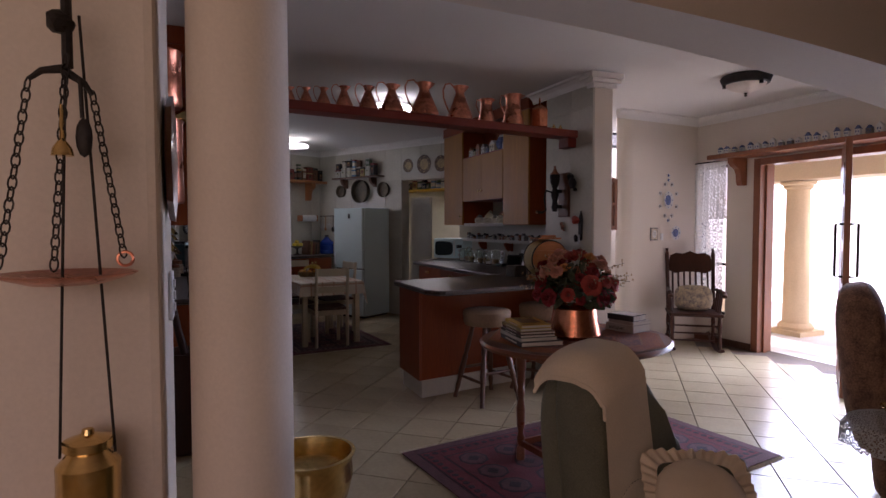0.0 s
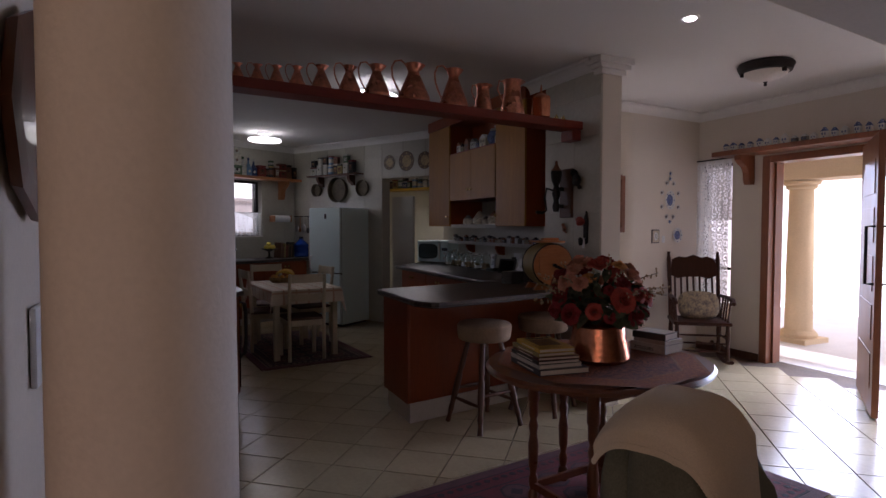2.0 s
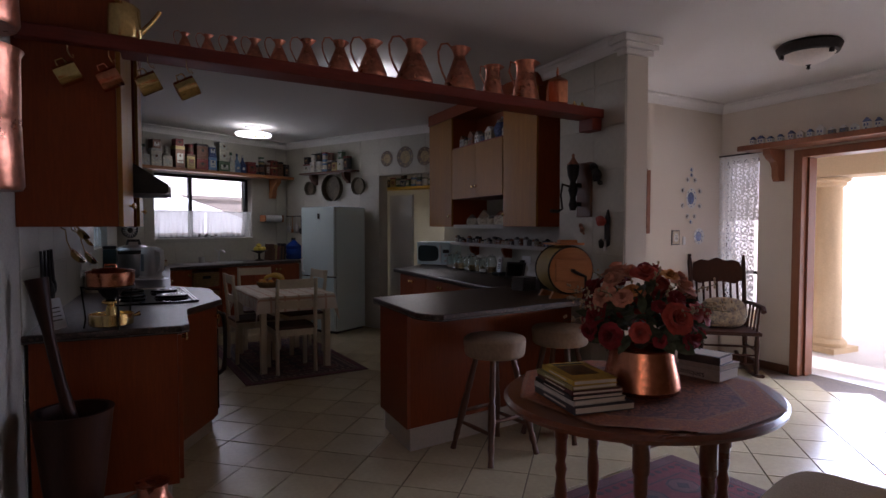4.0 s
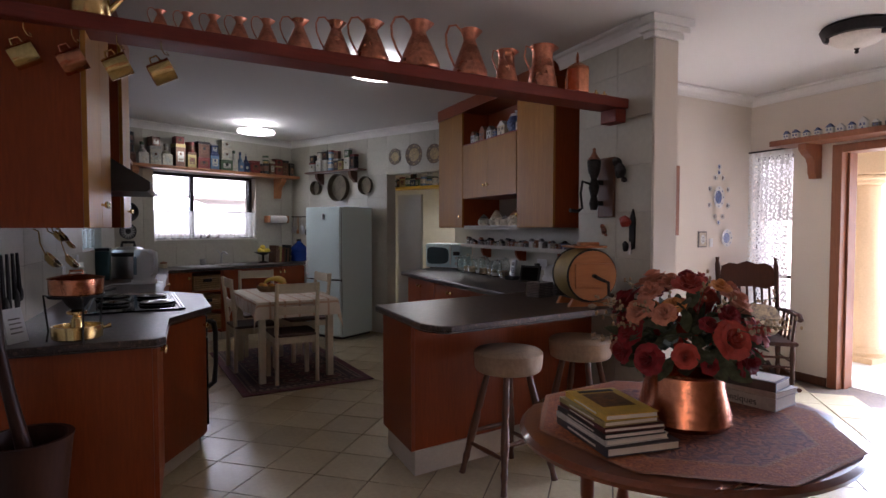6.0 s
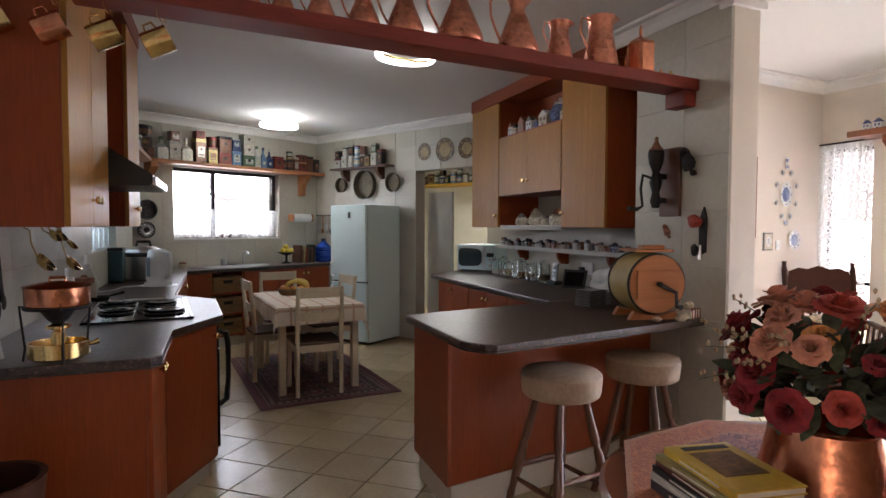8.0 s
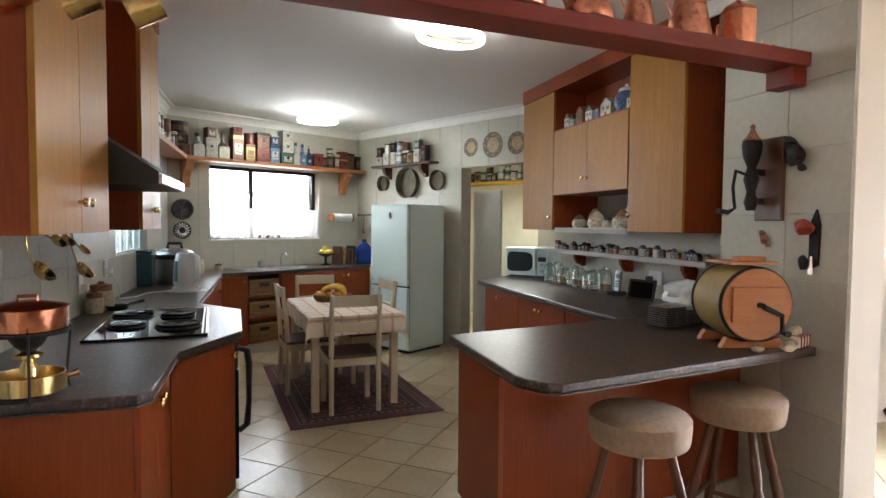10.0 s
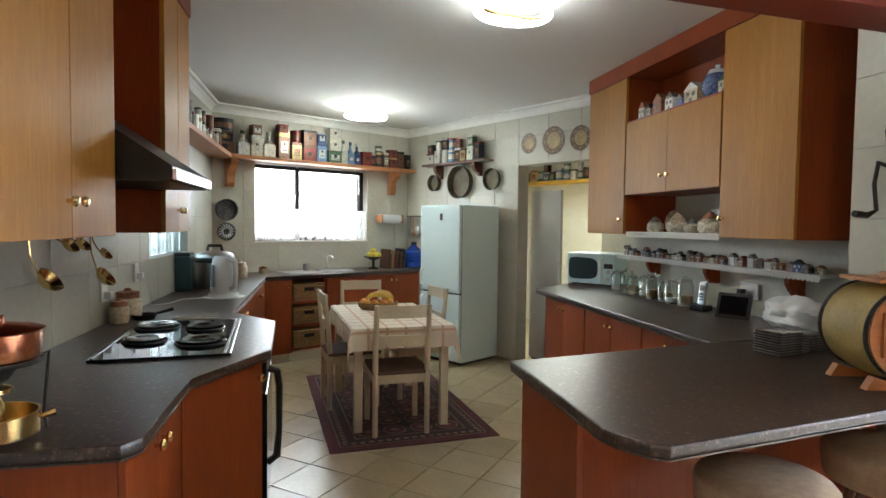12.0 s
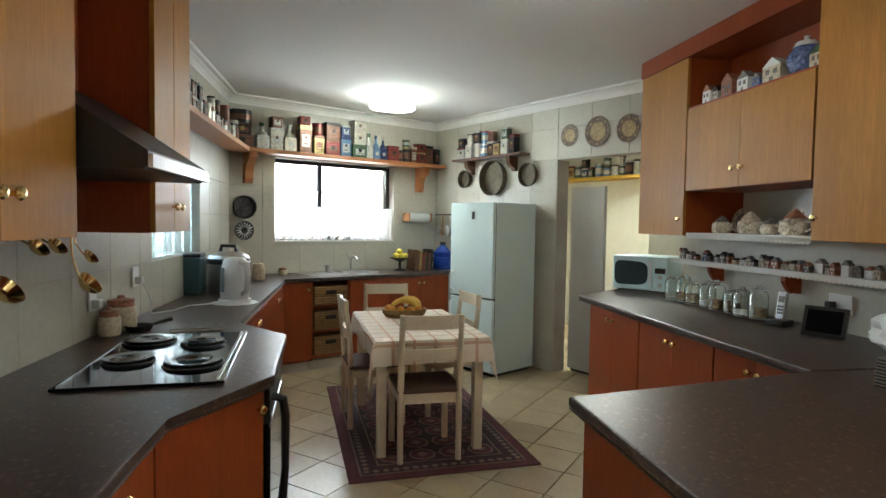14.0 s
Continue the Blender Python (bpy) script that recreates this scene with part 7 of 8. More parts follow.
for y in (5.6, 6.3, 7.0):
    bracket(lshf, pose(RW - 0.004, y, 1.199, 0, 0, 90), 0.11, 0.12, 0.035, M_CHERRY)
ld = mat("white_paper_lace", (0.74, 0.73, 0.70), 0.9, vary=0.05)
for y0, y1, x, z in ((5.34, 7.43, 3.892, 1.205), (5.765, 6.795, UX + 0.017, 1.405)):
    bm = B()
    n = int((y1 - y0) / 0.03)
    for k in range(n):
        y = y0 + 0.015 + k * 0.03
        lathe(bm, [(0.0145, 0), (0.016, 0.002), (0.0145, 0.003)], 10, Matrix.Translation((x, y, z - 0.008)) @ Matrix.Rotation(-math.pi / 2, 4, 'Y'))
        box(bm, x - 0.003, y - 0.015, z - 0.006, x, y + 0.015, z + 0.012)
    tagged(part("lace_edging", bm, ld, lshf), "white scalloped lace edging", kind="stuff")
rnd = random.Random(21)
y = 5.40
while y < 7.40:
    h = rnd.uniform(0.04, 0.085)
    little_house(pose(3.95 + rnd.uniform(-.015, .02), y, 1.218, 0, 0, -90 + rnd.uniform(-15, 15)), rnd.uniform(0.032, 0.058), 0.036, h, rnd.choice((M_GREY, M_STONEW, M_TERRA, M_DELFT, M_CHINA)), rnd.choice((M_GREY, M_TERRA, M_IRON)), rnd.choice((M_GREY, M_CHINA)), "tiny painted clay cottage on the lace shelf", "cottages on the lace shelf")
    y += rnd.uniform(0.048, 0.075)
for y, h, w, a, b in ((6.70, 0.13, 0.07, M_CHINA, M_TERRA), (6.61, 0.10, 0.05, M_STONEW, M_IRON), (6.50, 0.15, 0.10, M_TERRA, M_TERRA), (6.36, 0.13, 0.09, M_CHINA, M_GREY), (6.25, 0.09, 0.06, M_DELFT, M_GREY), (6.13, 0.14, 0.13, M_STONEW, M_CHINA), (5.83, 0.12, 0.08, M_STONEW, TINS[6])):
    little_house(pose(3.70, y, 2.233, 0, 0, -90), w, 0.06, h, a, b, M_GREY, "china cottage ornament in the open niche", "ornaments in the niche")
gj = thing("ginger_jar", pose(3.74, 5.97, 2.233), "blue and white china lidded jar", "jar")
part("body", lathe(B(), [(0.05, 0), (0.085, 0.05), (0.09, 0.10), (0.06, 0.15)], 20), M_DELFT, gj, smooth=True)
part("lid", lathe(B(), [(0.062, 0.15), (0.05, 0.175), (0.012, 0.185), (0.015, 0.205), (0, 0.21)], 20), M_CHINA, gj, smooth=True)


M_POTTERY = mat("painted_cottage_china", (0.66, 0.60, 0.48), 0.3, vary=0.5, scale=55, fine=140, dark=(0.10, 0.09, 0.05))


def teapot(m, r, label, material, roof):
    t = thing("cottage_teapot", m, label, "teapot", "teapots on the lace-edged shelf")
    part("body", lathe(B(), [(r * .8, 0), (r, r * .3), (r * .95, r * .9), (r * .6, r * 1.2)], 16), material, t, smooth=True)
    part("lid", lathe(B(), [(r * .75, r * 1.2), (r * .25, r * 1.75), (r * .1, r * 1.8), (0, r * 1.95)], 12), roof, t)
    part("handle", tube(B(), [(r * .9, 0, r * 1.0), (r * 1.45, 0, r * .95), (r * 1.5, 0, r * .5), (r * .95, 0, r * .3)], r * .09, 6), material, t)
    part("spout", tube(B(), [(-r * .85, 0, r * .4), (-r * 1.25, 0, r * .7), (-r * 1.45, 0, r * 1.1)], [r * .2, r * .14, r * .1], 8), material, t)
    return t


for y, r, ml, rf in ((6.62, 0.06, M_POTTERY, M_GREY), (6.36, 0.072, M_POTTERY, M_STONEW), (6.20, 0.05, M_POTTERY, M_GREY), (6.02, 0.075, M_POTTERY, M_TERRA), (5.83, 0.055, M_POTTERY, TINS[4])):
    teapot(pose(3.76, y, 1.421, 0, 0, -90), r, "china cottage teapot in cream and brown", ml, rf)
for y in (6.66, 6.20):
    wall_plate(pose(3.93, y, 1.50, 0, 0, -90) @ Matrix.Rotation(radians(-12), 4, 'X'), 0.08, "china plate standing on the shelf", M_STONEW, M_GREY, group="plates on the shelf")
M_JAR = glassy("jar_glass", (0.93, 0.97, 0.95), 0.03)
FILL = [mat("sugar", (0.75, 0.73, 0.68), 0.9), mat("dried_beans", (0.45, 0.30, 0.16), 0.8, vary=0.4, scale=80), mat("rusks", (0.5, 0.36, 0.2), 0.8, vary=0.3, scale=60)]
for k, y in enumerate((7.32, 7.20, 7.06, 6.92, 6.79, 6.66, 6.54, 6.42)):
    t = thing("glass_jar", pose(3.86 + 0.02 * (k % 2), y, 0.911), "clear glass storage jar with a glass lid", "jar", "glass jars on the worktop")
    h = (0.17, 0.19, 0.15)[k % 3]
    part("glass", lathe(B(), [(0.0, 0.0), (0.05, 0.0), (0.055, 0.01), (0.055, h * .75), (0.042, h * .86), (0.045, h * .9), (0.040, h * .9), (0.038, h * .86), (0.051, h * .74), (0.051, 0.012), (0, 0.006)], 20), M_JAR, t, smooth=True)
    part("lid", lathe(B(), [(0.046, h * .905), (0.046, h * .95), (0.02, h * .97), (0.018, h * 1.05), (0, h * 1.06)], 16), M_JAR, t, smooth=True)
    part("contents", lathe(B(), [(0.049, 0.013), (0.049, h * (0.25 + 0.12 * (k % 3))), (0, h * (0.27 + 0.12 * (k % 3)))], 16), FILL[k % 3], t)
ph = thing("cordless_phone", pose(3.84, 6.20, 0.911, 0, 0, -70), "silver cordless telephone on a black base", "telephone")
part("base", box(B(), -0.05, -0.05, 0, 0.05, 0.06, 0.035, 0.008), M_BLACK, ph)
hs = part("handset", box(B(), -0.024, -0.01, 0.036, 0.024, 0.018, 0.19, 0.008, Matrix.Rotation(radians(-10), 4, 'X')), M_STEEL, ph)
part("display", box(B(), -0.016, -0.0125, 0.13, 0.016, -0.0095, 0.165, 0, Matrix.Rotation(radians(-10), 4, 'X')), M_GREY, hs)
for k in range(9):
    part("key", box(B(), -0.016 + 0.012 * (k % 3), -0.0125, 0.065 + 0.018 * (k // 3), -0.008 + 0.012 * (k % 3), -0.0095, 0.077 + 0.018 * (k // 3), 0, Matrix.Rotation(radians(-10), 4, 'X')), M_BLACK, hs)
so = thing("wall_socket", pose(RW - 0.008, 6.0, 1.06, 0, 0, -90), "white plastic double wall socket", "socket", "wall sockets")
part("plate", box(B(), -0.075, -0.010, -0.05, 0.075, 0, 0.05, 0.004), M_WHITEP, so)
part("plug", box(B(), -0.06, -0.05, -0.03, -0.02, -0.010, 0.01, 0.006), M_BLACK, so)
so = thing("photo_frame", pose(3.80, 5.86, 0.911, 0, 0, -62), "black tilted digital photo frame", "picture frame")
part("frame", box(B(), -0.10, 0, 0.004, 0.10, 0.015, 0.16, 0.004, Matrix.Rotation(radians(-18), 4, 'X')), M_BLACK, so)
part("screen", box(B(), -0.08, -0.002, 0.025, 0.08, 0.0, 0.14, 0, Matrix.Rotation(radians(-18), 4, 'X')), M_BLACKGLASS, so)
part("stand_leg", tube(B(), [(0, 0.04, 0.09), (0, 0.10, 0.004)], 0.006), M_BLACK, so)
tcv = tagged(part("toaster_cover", blob(B(), 0.16, pose(3.84, 5.40, 1.0) @ Matrix.Diagonal((0.85, 1.15, 0.62, 1)), 4, 0.3), M_WHITEP, smooth=True), "crumpled white cloth cover over a toaster", "cover")
rnd = random.Random(4)
for cx, cy in ((3.36, 5.02), (3.55, 5.07)):
    for k in range(9 if cx < 3.5 else 7):
        t = thing("cd_case", pose(cx + rnd.uniform(-.004, .004), cy + rnd.uniform(-.004, .004), 0.909 + 0.0115 * k, 0, 0, 12 + rnd.uniform(-3, 3)), "flat clear and black disc case", "disc case", "stacked disc cases")
        part("tray", box(B(), -0.07, -0.0625, 0.0, 0.07, 0.0625, 0.0055), M_BLACK, t)
        part("cover", box(B(), -0.071, -0.0625, 0.0057, 0.071, 0.0625, 0.0108, 0.001), mat("disc_cover", (0.22, 0.20, 0.19), 0.2, vary=0.3) if k == 0 and cx < 3.5 else bpy.data.materials["disc_cover"], t)
# butter churn: barrel lying along y
ch = thing("butter_churn", pose(3.35, 4.42, 0.909, 0, 0, -14) @ Matrix.Diagonal((0.9, 0.82, 0.9, 1)), "wooden barrel butter churn with an iron crank", "butter churn")
M_CHURN = wood("honey_barrel_wood", (0.50, 0.20, 0.06), (0.33, 0.11, 0.03), 0.45, along=0, spread=0.1)
M_CHURNB = mat("mustard_painted_barrel", (0.36, 0.25, 0.07), 0.5, vary=0.15, scale=8)
RY = Matrix.Translation((0, 0, 0.215)) @ Matrix.Rotation(-math.pi / 2, 4, 'X')
part("barrel", lathe(B(), [(0.175, 0.0), (0.187, 0.10), (0.190, 0.16), (0.187, 0.22), (0.175, 0.32)], 36, RY), M_CHURNB, ch, smooth=True)
for z in (0.0, 0.30):
    part("hoop", lathe(B(), [(0.180, z), (0.184, z + 0.012), (0.180, z + 0.024)], 36, RY), M_IRON, ch)
part("barrel_head", lathe(B(), [(0.0, -0.006), (0.172, -0.006), (0.174, 0.01)], 36, RY), M_CHURN, ch)
part("head_batten", box(B(), -0.13, -0.022, 0.13, 0.13, -0.007, 0.30, 0.004), M_CHURN, ch)
part("crank", tube(B(), [(0, -0.005, 0.215), (0, -0.06, 0.215), (0.0, -0.065, 0.21), (0.09, -0.065, 0.17), (0.09, -0.07, 0.09), (0.09, -0.12, 0.09)], [0.014, 0.014, 0.013, 0.011, 0.011, 0.016], 8), M_IRON, ch)
part("lid_board", box(B(), -0.12, 0.03, 0.405, 0.12, 0.29, 0.42, 0.004), M_CHURN, ch)
part("lid_grip", box(B(), -0.07, 0.05, 0.421, 0.07, 0.12, 0.445, 0.004), M_CHURN, ch)
for y in (0.04, 0.27):
    part("cradle", prism(B(), [(-0.16, 0), (0.16, 0), (0.13, 0.05), (0.06, 0.03), (-0.06, 0.03), (-0.13, 0.05)], -0.02, 0.02, m=Matrix.Translation((0, y, 0)) @ Matrix.Rotation(math.pi / 2, 4, 'X')), M_CHURN, ch)
for x, y, r in ((3.30, 4.36, 0.022), (3.44, 4.335, 0.028), (3.52, 4.40, 0.03)):
    tagged(part("shell", blob(B(), r, pose(x, y, 0.909 + r * .7) @ Matrix.Diagonal((1.3, 1, .7, 1)), 2, 0.3), M_STONEW, smooth=True), "small pale ornament on the bar", "ornament", "small ornaments by the churn")
gb = thing("gift_basket", pose(3.58, 4.43, 0.909, 0, 0, 20), "small checked cloth parcel on the bar", "parcel")
part("parcel", box(B(), -0.06, -0.045, 0, 0.06, 0.045, 0.05, 0.008), M_CLOTH, gb)
for k in range(4):
    part("ribbon", box(B(), -0.05 + 0.03 * k, -0.0465, 0, -0.04 + 0.03 * k, 0.0465, 0.0515), ROSES[0], gb)
part("bow", blob(blob(B(), 0.025, Matrix.Translation((-0.022, 0, 0.065)), 1, .3), 0.025, Matrix.Translation((0.022, 0, 0.065)), 1, .3), M_THROW, gb)
# things on the pier
gd = thing("coffee_grinder", pose(3.6555, 4.70, 1.47, 0, 0, -90), "black cast iron wall grinder on a wooden board", "grinder")
part("board", box(B(), -0.03, -0.022, 0.0, 0.13, 0, 0.40, 0.006), M_DARKWOOD, gd)
part("hopper", lathe(B(), [(0.02, 0.26), (0.040, 0.31), (0.047, 0.37), (0.042, 0.385)], 18, Matrix.Translation((0.01, -0.085, 0))), M_IRON, gd, smooth=True)
part("lid", lathe(B(), [(0.047, 0.386), (0.025, 0.41), (0.01, 0.44), (0.012, 0.46), (0, 0.47)], 18, Matrix.Translation((0.01, -0.085, 0))), M_TERRA, gd, smooth=True)
part("body", lathe(B(), [(0.02, 0.05), (0.032, 0.09), (0.02, 0.14), (0.036, 0.20), (0.02, 0.26)], 16, Matrix.Translation((0.01, -0.085, 0))), M_IRON, gd, smooth=True)
for z in (0.08, 0.22):
    part("arm", box(B(), -0.01, -0.085, z, 0.03, -0.022, z + 0.03), M_IRON, gd)
part("crank", tube(B(), [(0.01, -0.10, 0.22), (0.01, -0.18, 0.24), (0.01, -0.195, 0.16), (0.01, -0.18, 0.06), (0.01, -0.22, 0.04), (0.01, -0.28, 0.045)], [0.009, 0.009, 0.008, 0.008, 0.012, 0.014], 8), M_IRON, gd)
for y, z, lab in ((4.50, 1.77, "dark carved owl plaque hung on the pier"), (4.67, 1.38, "small metal bird ornament hung on the pier")):
    t = thing("wall_ornament", pose(3.6555, y, z, 0, 0, -90), lab, "ornament")
    k = 1 if z > 1.5 else 0.5
    part("figure", blob(blob(blob(B(), 0.045 * k, Matrix.Translation((0, -0.03 * k, 0)) @ Matrix.Diagonal((1, .6, 1.2, 1)), 2, .4), 0.03 * k, Matrix.Translation((-0.03 * k, -0.03 * k, 0.06 * k)), 2, .4), 0.02 * k, Matrix.Translation((0.03 * k, -0.02 * k, -0.06 * k)), 1, .4), M_IRON if k == 1 else M_TERRA, t)
kr = thing("key_hook", pose(3.6555, 4.41, 1.25, 0, 0, -90), "dark iron key hook with a red ornament and keys", "hook")
part("plate", prism(B(), [(-0.02, 0), (0.025, 0.02), (0.03, 0.2), (0.01, 0.27), (-0.02, 0.2)], 0, 0.012, 0.0, Matrix.Rotation(math.pi / 2, 4, 'X')), M_IRON, kr)
part("red_bell", blob(B(), 0.038, Matrix.Translation((-0.02, -0.045, 0.19)) @ Matrix.Diagonal((1.2, .7, 1, 1)), 2, .4), mat("red_clay", (0.40, 0.05, 0.025), 0.5, vary=0.2), kr)
part("key", tube(B(), [(0.0, -0.02, 0.06), (0.0, -0.022, -0.02)], [0.005, 0.012], 6), M_STEEL, kr)
part("tassel", blob(B(), 0.025, Matrix.Translation((-0.03, -0.03, 0.03)) @ Matrix.Diagonal((1, .6, 1.4, 1)), 2, .3), M_IRON, kr)

# ---- copper on the beam ----


def jug_body(h, wide):
    r = wide * h
    return [(0, 0), (r * .94, 0), (r, h * .04), (r * .98, h * .12), (r * .55, h * .55), (r * .36, h * .74), (r * .34, h * .80), (r * .50, h * .97), (r * .52, h), (r * .47, h), (r * .30, h * .80), (0, h * .7)]


for x, h0, sl_ in ((0.966, .075, .42), (1.072, .082, .42), (1.184, .09, .42), (1.298, .098, .42), (1.423, .11, .42), (1.575, .135, .42), (1.759, .155, .42), (1.948, .185, .42), (2.217, .225, .44), (2.528, .235, .38)):
    t = thing("copper_jug", pose(x, beam_mid(x), beam_top(x) + 0.001, 0, 0, random.uniform(-8, 8)), "hammered copper measuring jug with loop handle", "jug", "copper jugs on the beam shelf")
    h = h0 * 1.14
    b_ = lathe(B(), jug_body(h, sl_), 24)
    for v in b_.verts:
        if v.co.z > 0.9 * h and v.co.x > 0:
            v.co.x *= 1 + 0.5 * max(0, math.cos(math.atan2(v.co.y, v.co.x))) ** 6
    part("body", b_, M_COPPERD, t, smooth=True)
    r = sl_ * h
    part("handle", tube(B(), [(-r * .42, 0, h * .93), (-r * .8, 0, h * 1.06), (-r * 1.2, 0, h * 1.02), (-r * 1.40, 0, h * .84), (-r * 1.36, 0, h * .62), (-r * 1.15, 0, h * .40), (-r * .88, 0, h * .20)], h * .024, 8), M_COPPERD, t, smooth=True)
for x, h in ((2.773, .19), (3.031, .255)):
    t = thing("copper_pitcher", pose(x, beam_mid(x), beam_top(x) + 0.001), "tall copper pitcher with spout and side handle", "jug", "copper jugs on the beam shelf")
    b_ = lathe(B(), [(0, 0), (h * .36, 0), (h * .36, h * .05), (h * .25, h * .62), (h * .24, h * .85), (h * .30, h), (h * .27, h), (h * .21, h * .8), (0, h * .7)], 24)
    for v in b_.verts:
        if v.co.z > 0.9 * h and v.co.x > 0:
            v.co.x *= 1 + 0.55 * max(0, math.cos(math.atan2(v.co.y, v.co.x))) ** 6
    part("body", b_, M_COPPERD, t, smooth=True)
    part("handle", tube(B(), [(-h * .24, 0, h * .92), (-h * .45, 0, h * .95), (-h * .5, 0, h * .7), (-h * .32, 0, h * .35)], h * .022, 8), M_COPPERD, t)
t = thing("copper_coffee_pot", pose(3.30, beam_mid(3.3), beam_top(3.275) + 0.001), "six-sided copper coffee pot with pointed lid", "pot", "copper jugs on the beam shelf")
part("body", lathe(B(), [(0, 0), (.07, 0), (.075, .01), (.075, .15)], 6), M_COPPER, t)
part("lid", lathe(B(), [(.077, .151), (.07, .165), (.02, .195), (.008, .20), (.010, .23), (.004, .26), (0, .262)], 6), M_COPPER, t)
part("handle", tube(B(), [(0.0, .07, .14), (0.0, .12, .13), (0.0, .12, .05), (0.0, .07, .03)], .006), M_COPPER, t)
for x in (3.45, 3.52):
    t = thing("brass_weight", pose(x, beam_mid(x), beam_top(x) + 0.001), "small brass cylinder weight with knob", "weight", "brass weights on the beam")
    part("weight", lathe(B(), [(.016, 0), (.016, .03), (.006, .035), (.008, .045), (0, .05)], 14), M_BRASS, t, smooth=True)
wc_ = thing("brass_watering_can", pose(0.70, beam_mid(0.7), beam_top(0.7) + 0.001), "polished brass watering can with long spout", "watering can")
part("body", lathe(B(), [(0, 0), (.075, 0), (.08, .01), (.075, .15), (.06, .165), (.055, .165), (0, .15)], 24), M_BRASS, wc_, smooth=True)
part("spout", tube(B(), [(.07, 0, .04), (.12, 0, .10), (.16, 0, .16)], [.014, .011, .010], 10), M_BRASS, wc_)
part("handle", tube(B(), [(-.07, 0, .14), (-.13, 0, .13), (-.13, 0, .05), (-.078, 0, .03)], .007), M_BRASS, wc_)
for x, mm, lab in ((0.484, M_BRASS, "brass"), (0.644, M_COPPER, "copper"), (0.803, M_BRASS, "brass"), (0.97, M_BRASS, "brass")):
    t = thing("hanging_mug", pose(x, beam_mid(x) - 0.06, beam_top(x) - 0.064), "small %s mug hanging from a hook" % lab, "mug", "mugs hanging under the beam")
    MM = Matrix.Translation((0.0, 0, -0.135)) @ Matrix.Rotation(radians(-28), 4, 'Y')
    part("cup", lathe(B(), [(0, -.045), (.045, -.045), (.047, -.035), (.047, .045), (.049, .048), (.044, .048), (.043, -.035), (0, -.038)], 20, MM @ Matrix.Rotation(radians(90), 4, 'Y') @ Matrix.Translation((0, 0, 0))), mm, t, smooth=True)
    part("handle", tube(B(), [MM @ Vector(p) for p in ((-.02, 0, .047), (-.015, 0, .07), (.015, 0, .07), (.02, 0, .047))], .004, 6), mm, t)
    part("hook", tube(B(), [(0, 0, 0), (0, 0, -.03), (.012, 0, -.055), (0.03, 0, -.06), (.02, 0, -.045)], .0025, 6), M_BRASS, t)

# ---- by the living room ----
mo = thing("stamping_mortar", pose(0.50, 4.13, 0), "dark wooden floor mortar with long pestle", "mortar")
part("bowl", lathe(B(), [(0, 0), (.13, 0), (.14, .03), (.10, .18), (.12, .32), (.15, .60), (.155, .62), (.135, .62), (.10, .35), (0, .3)], 28), M_ROCKER, mo, smooth=True)
part("pestle", tube(B(), [(0.05, -0.03, .33), (-0.05, 0.03, .75), (-0.09, 0.05, .95), (-0.13, 0.07, 1.18)], [.035, .022, .022, .045], 12), M_ROCKER, mo, smooth=True)
ca = thing("copper_can", pose(0.80, 4.0, 0), "small copper milk can on the floor", "can")
part("body", lathe(B(), [(0, 0), (.09, 0), (.10, .02), (.10, .18), (.06, .25), (.06, .29), (.07, .30), (.055, .30), (0, .28)], 24), M_COPPERD, ca, smooth=True)
part("handle", tube(B(), [(-.06, 0, .27), (-.11, 0, .25), (-.12, 0, .16), (-.10, 0, .12)], .006), M_COPPERD, ca)
br = thing("brass_planter", pose(0.95, 2.30, 0) @ Matrix.Diagonal((0.9, 0.9, 0.93, 1)), "polished brass planter on a dark wooden stand", "planter")
part("pot", lathe(B(), [(0, .42), (.10, .42), (.15, .46), (.17, .54), (.165, .60), (.18, .63), (.165, .63), (.15, .56), (0, .5)], 32), M_BRASS, br, smooth=True)
part("stand", lathe(B(), [(.13, 0), (.12, .03), (.03, .06), (.04, .25), (.03, .36), (.11, .40), (.11, .419)], 20), M_DARKWOOD, br, smooth=True)
for y, z, h in ((3.20, 1.94, .25), (3.20, 1.50, .38)):
    t = thing("copper_stock_pot", pose(LW + 0.14, y, z), "copper stock pot hung against the wall", "pot", "copper pots on the wall")
    part("body", lathe(B(), [(0, 0), (.115, 0), (.122, .012), (.118, h * .5), (.12, h * .96), (.128, h), (.118, h), (.112, .02), (0, .016)], 28), M_COPPERD, t, smooth=True)
    part("bail", tube(B(), [(-.12, 0, h * .92), (-.13, 0, h + .03), (-.135, 0, h * .9)], .006, 8), M_IRON, t)
    part("wall_hook", tube(B(), [(-.139, 0, h * .98), (-.12, 0, h + .02)], .006, 8), M_IRON, t)
# hanging balance on the thick wall
SMT = Matrix.Translation((0, 1.568, 0))
sc = thing("hanging_scale", SMT, "old brass and copper hanging balance on chains", "scale")


def chain(a, b, link=0.026, r=0.0017):
    a, b = Vector(a), Vector(b)
    n = max(2, int((b - a).length / (link * 0.72)))
    d = (b - a).normalized()
    s = d.orthogonal().normalized(); u = d.cross(s)
    bm = B()
    for k in range(n):
        c = a.lerp(b, (k + 0.5) / n)
        w = s if k % 2 else u
        tube(bm, [c + d * (link * .5 * math.cos(q)) + w * (link * .28 * math.sin(q)) for q in [2 * math.pi * i / 10 for i in range(10)]], r, 5, closed=True)
    return bm


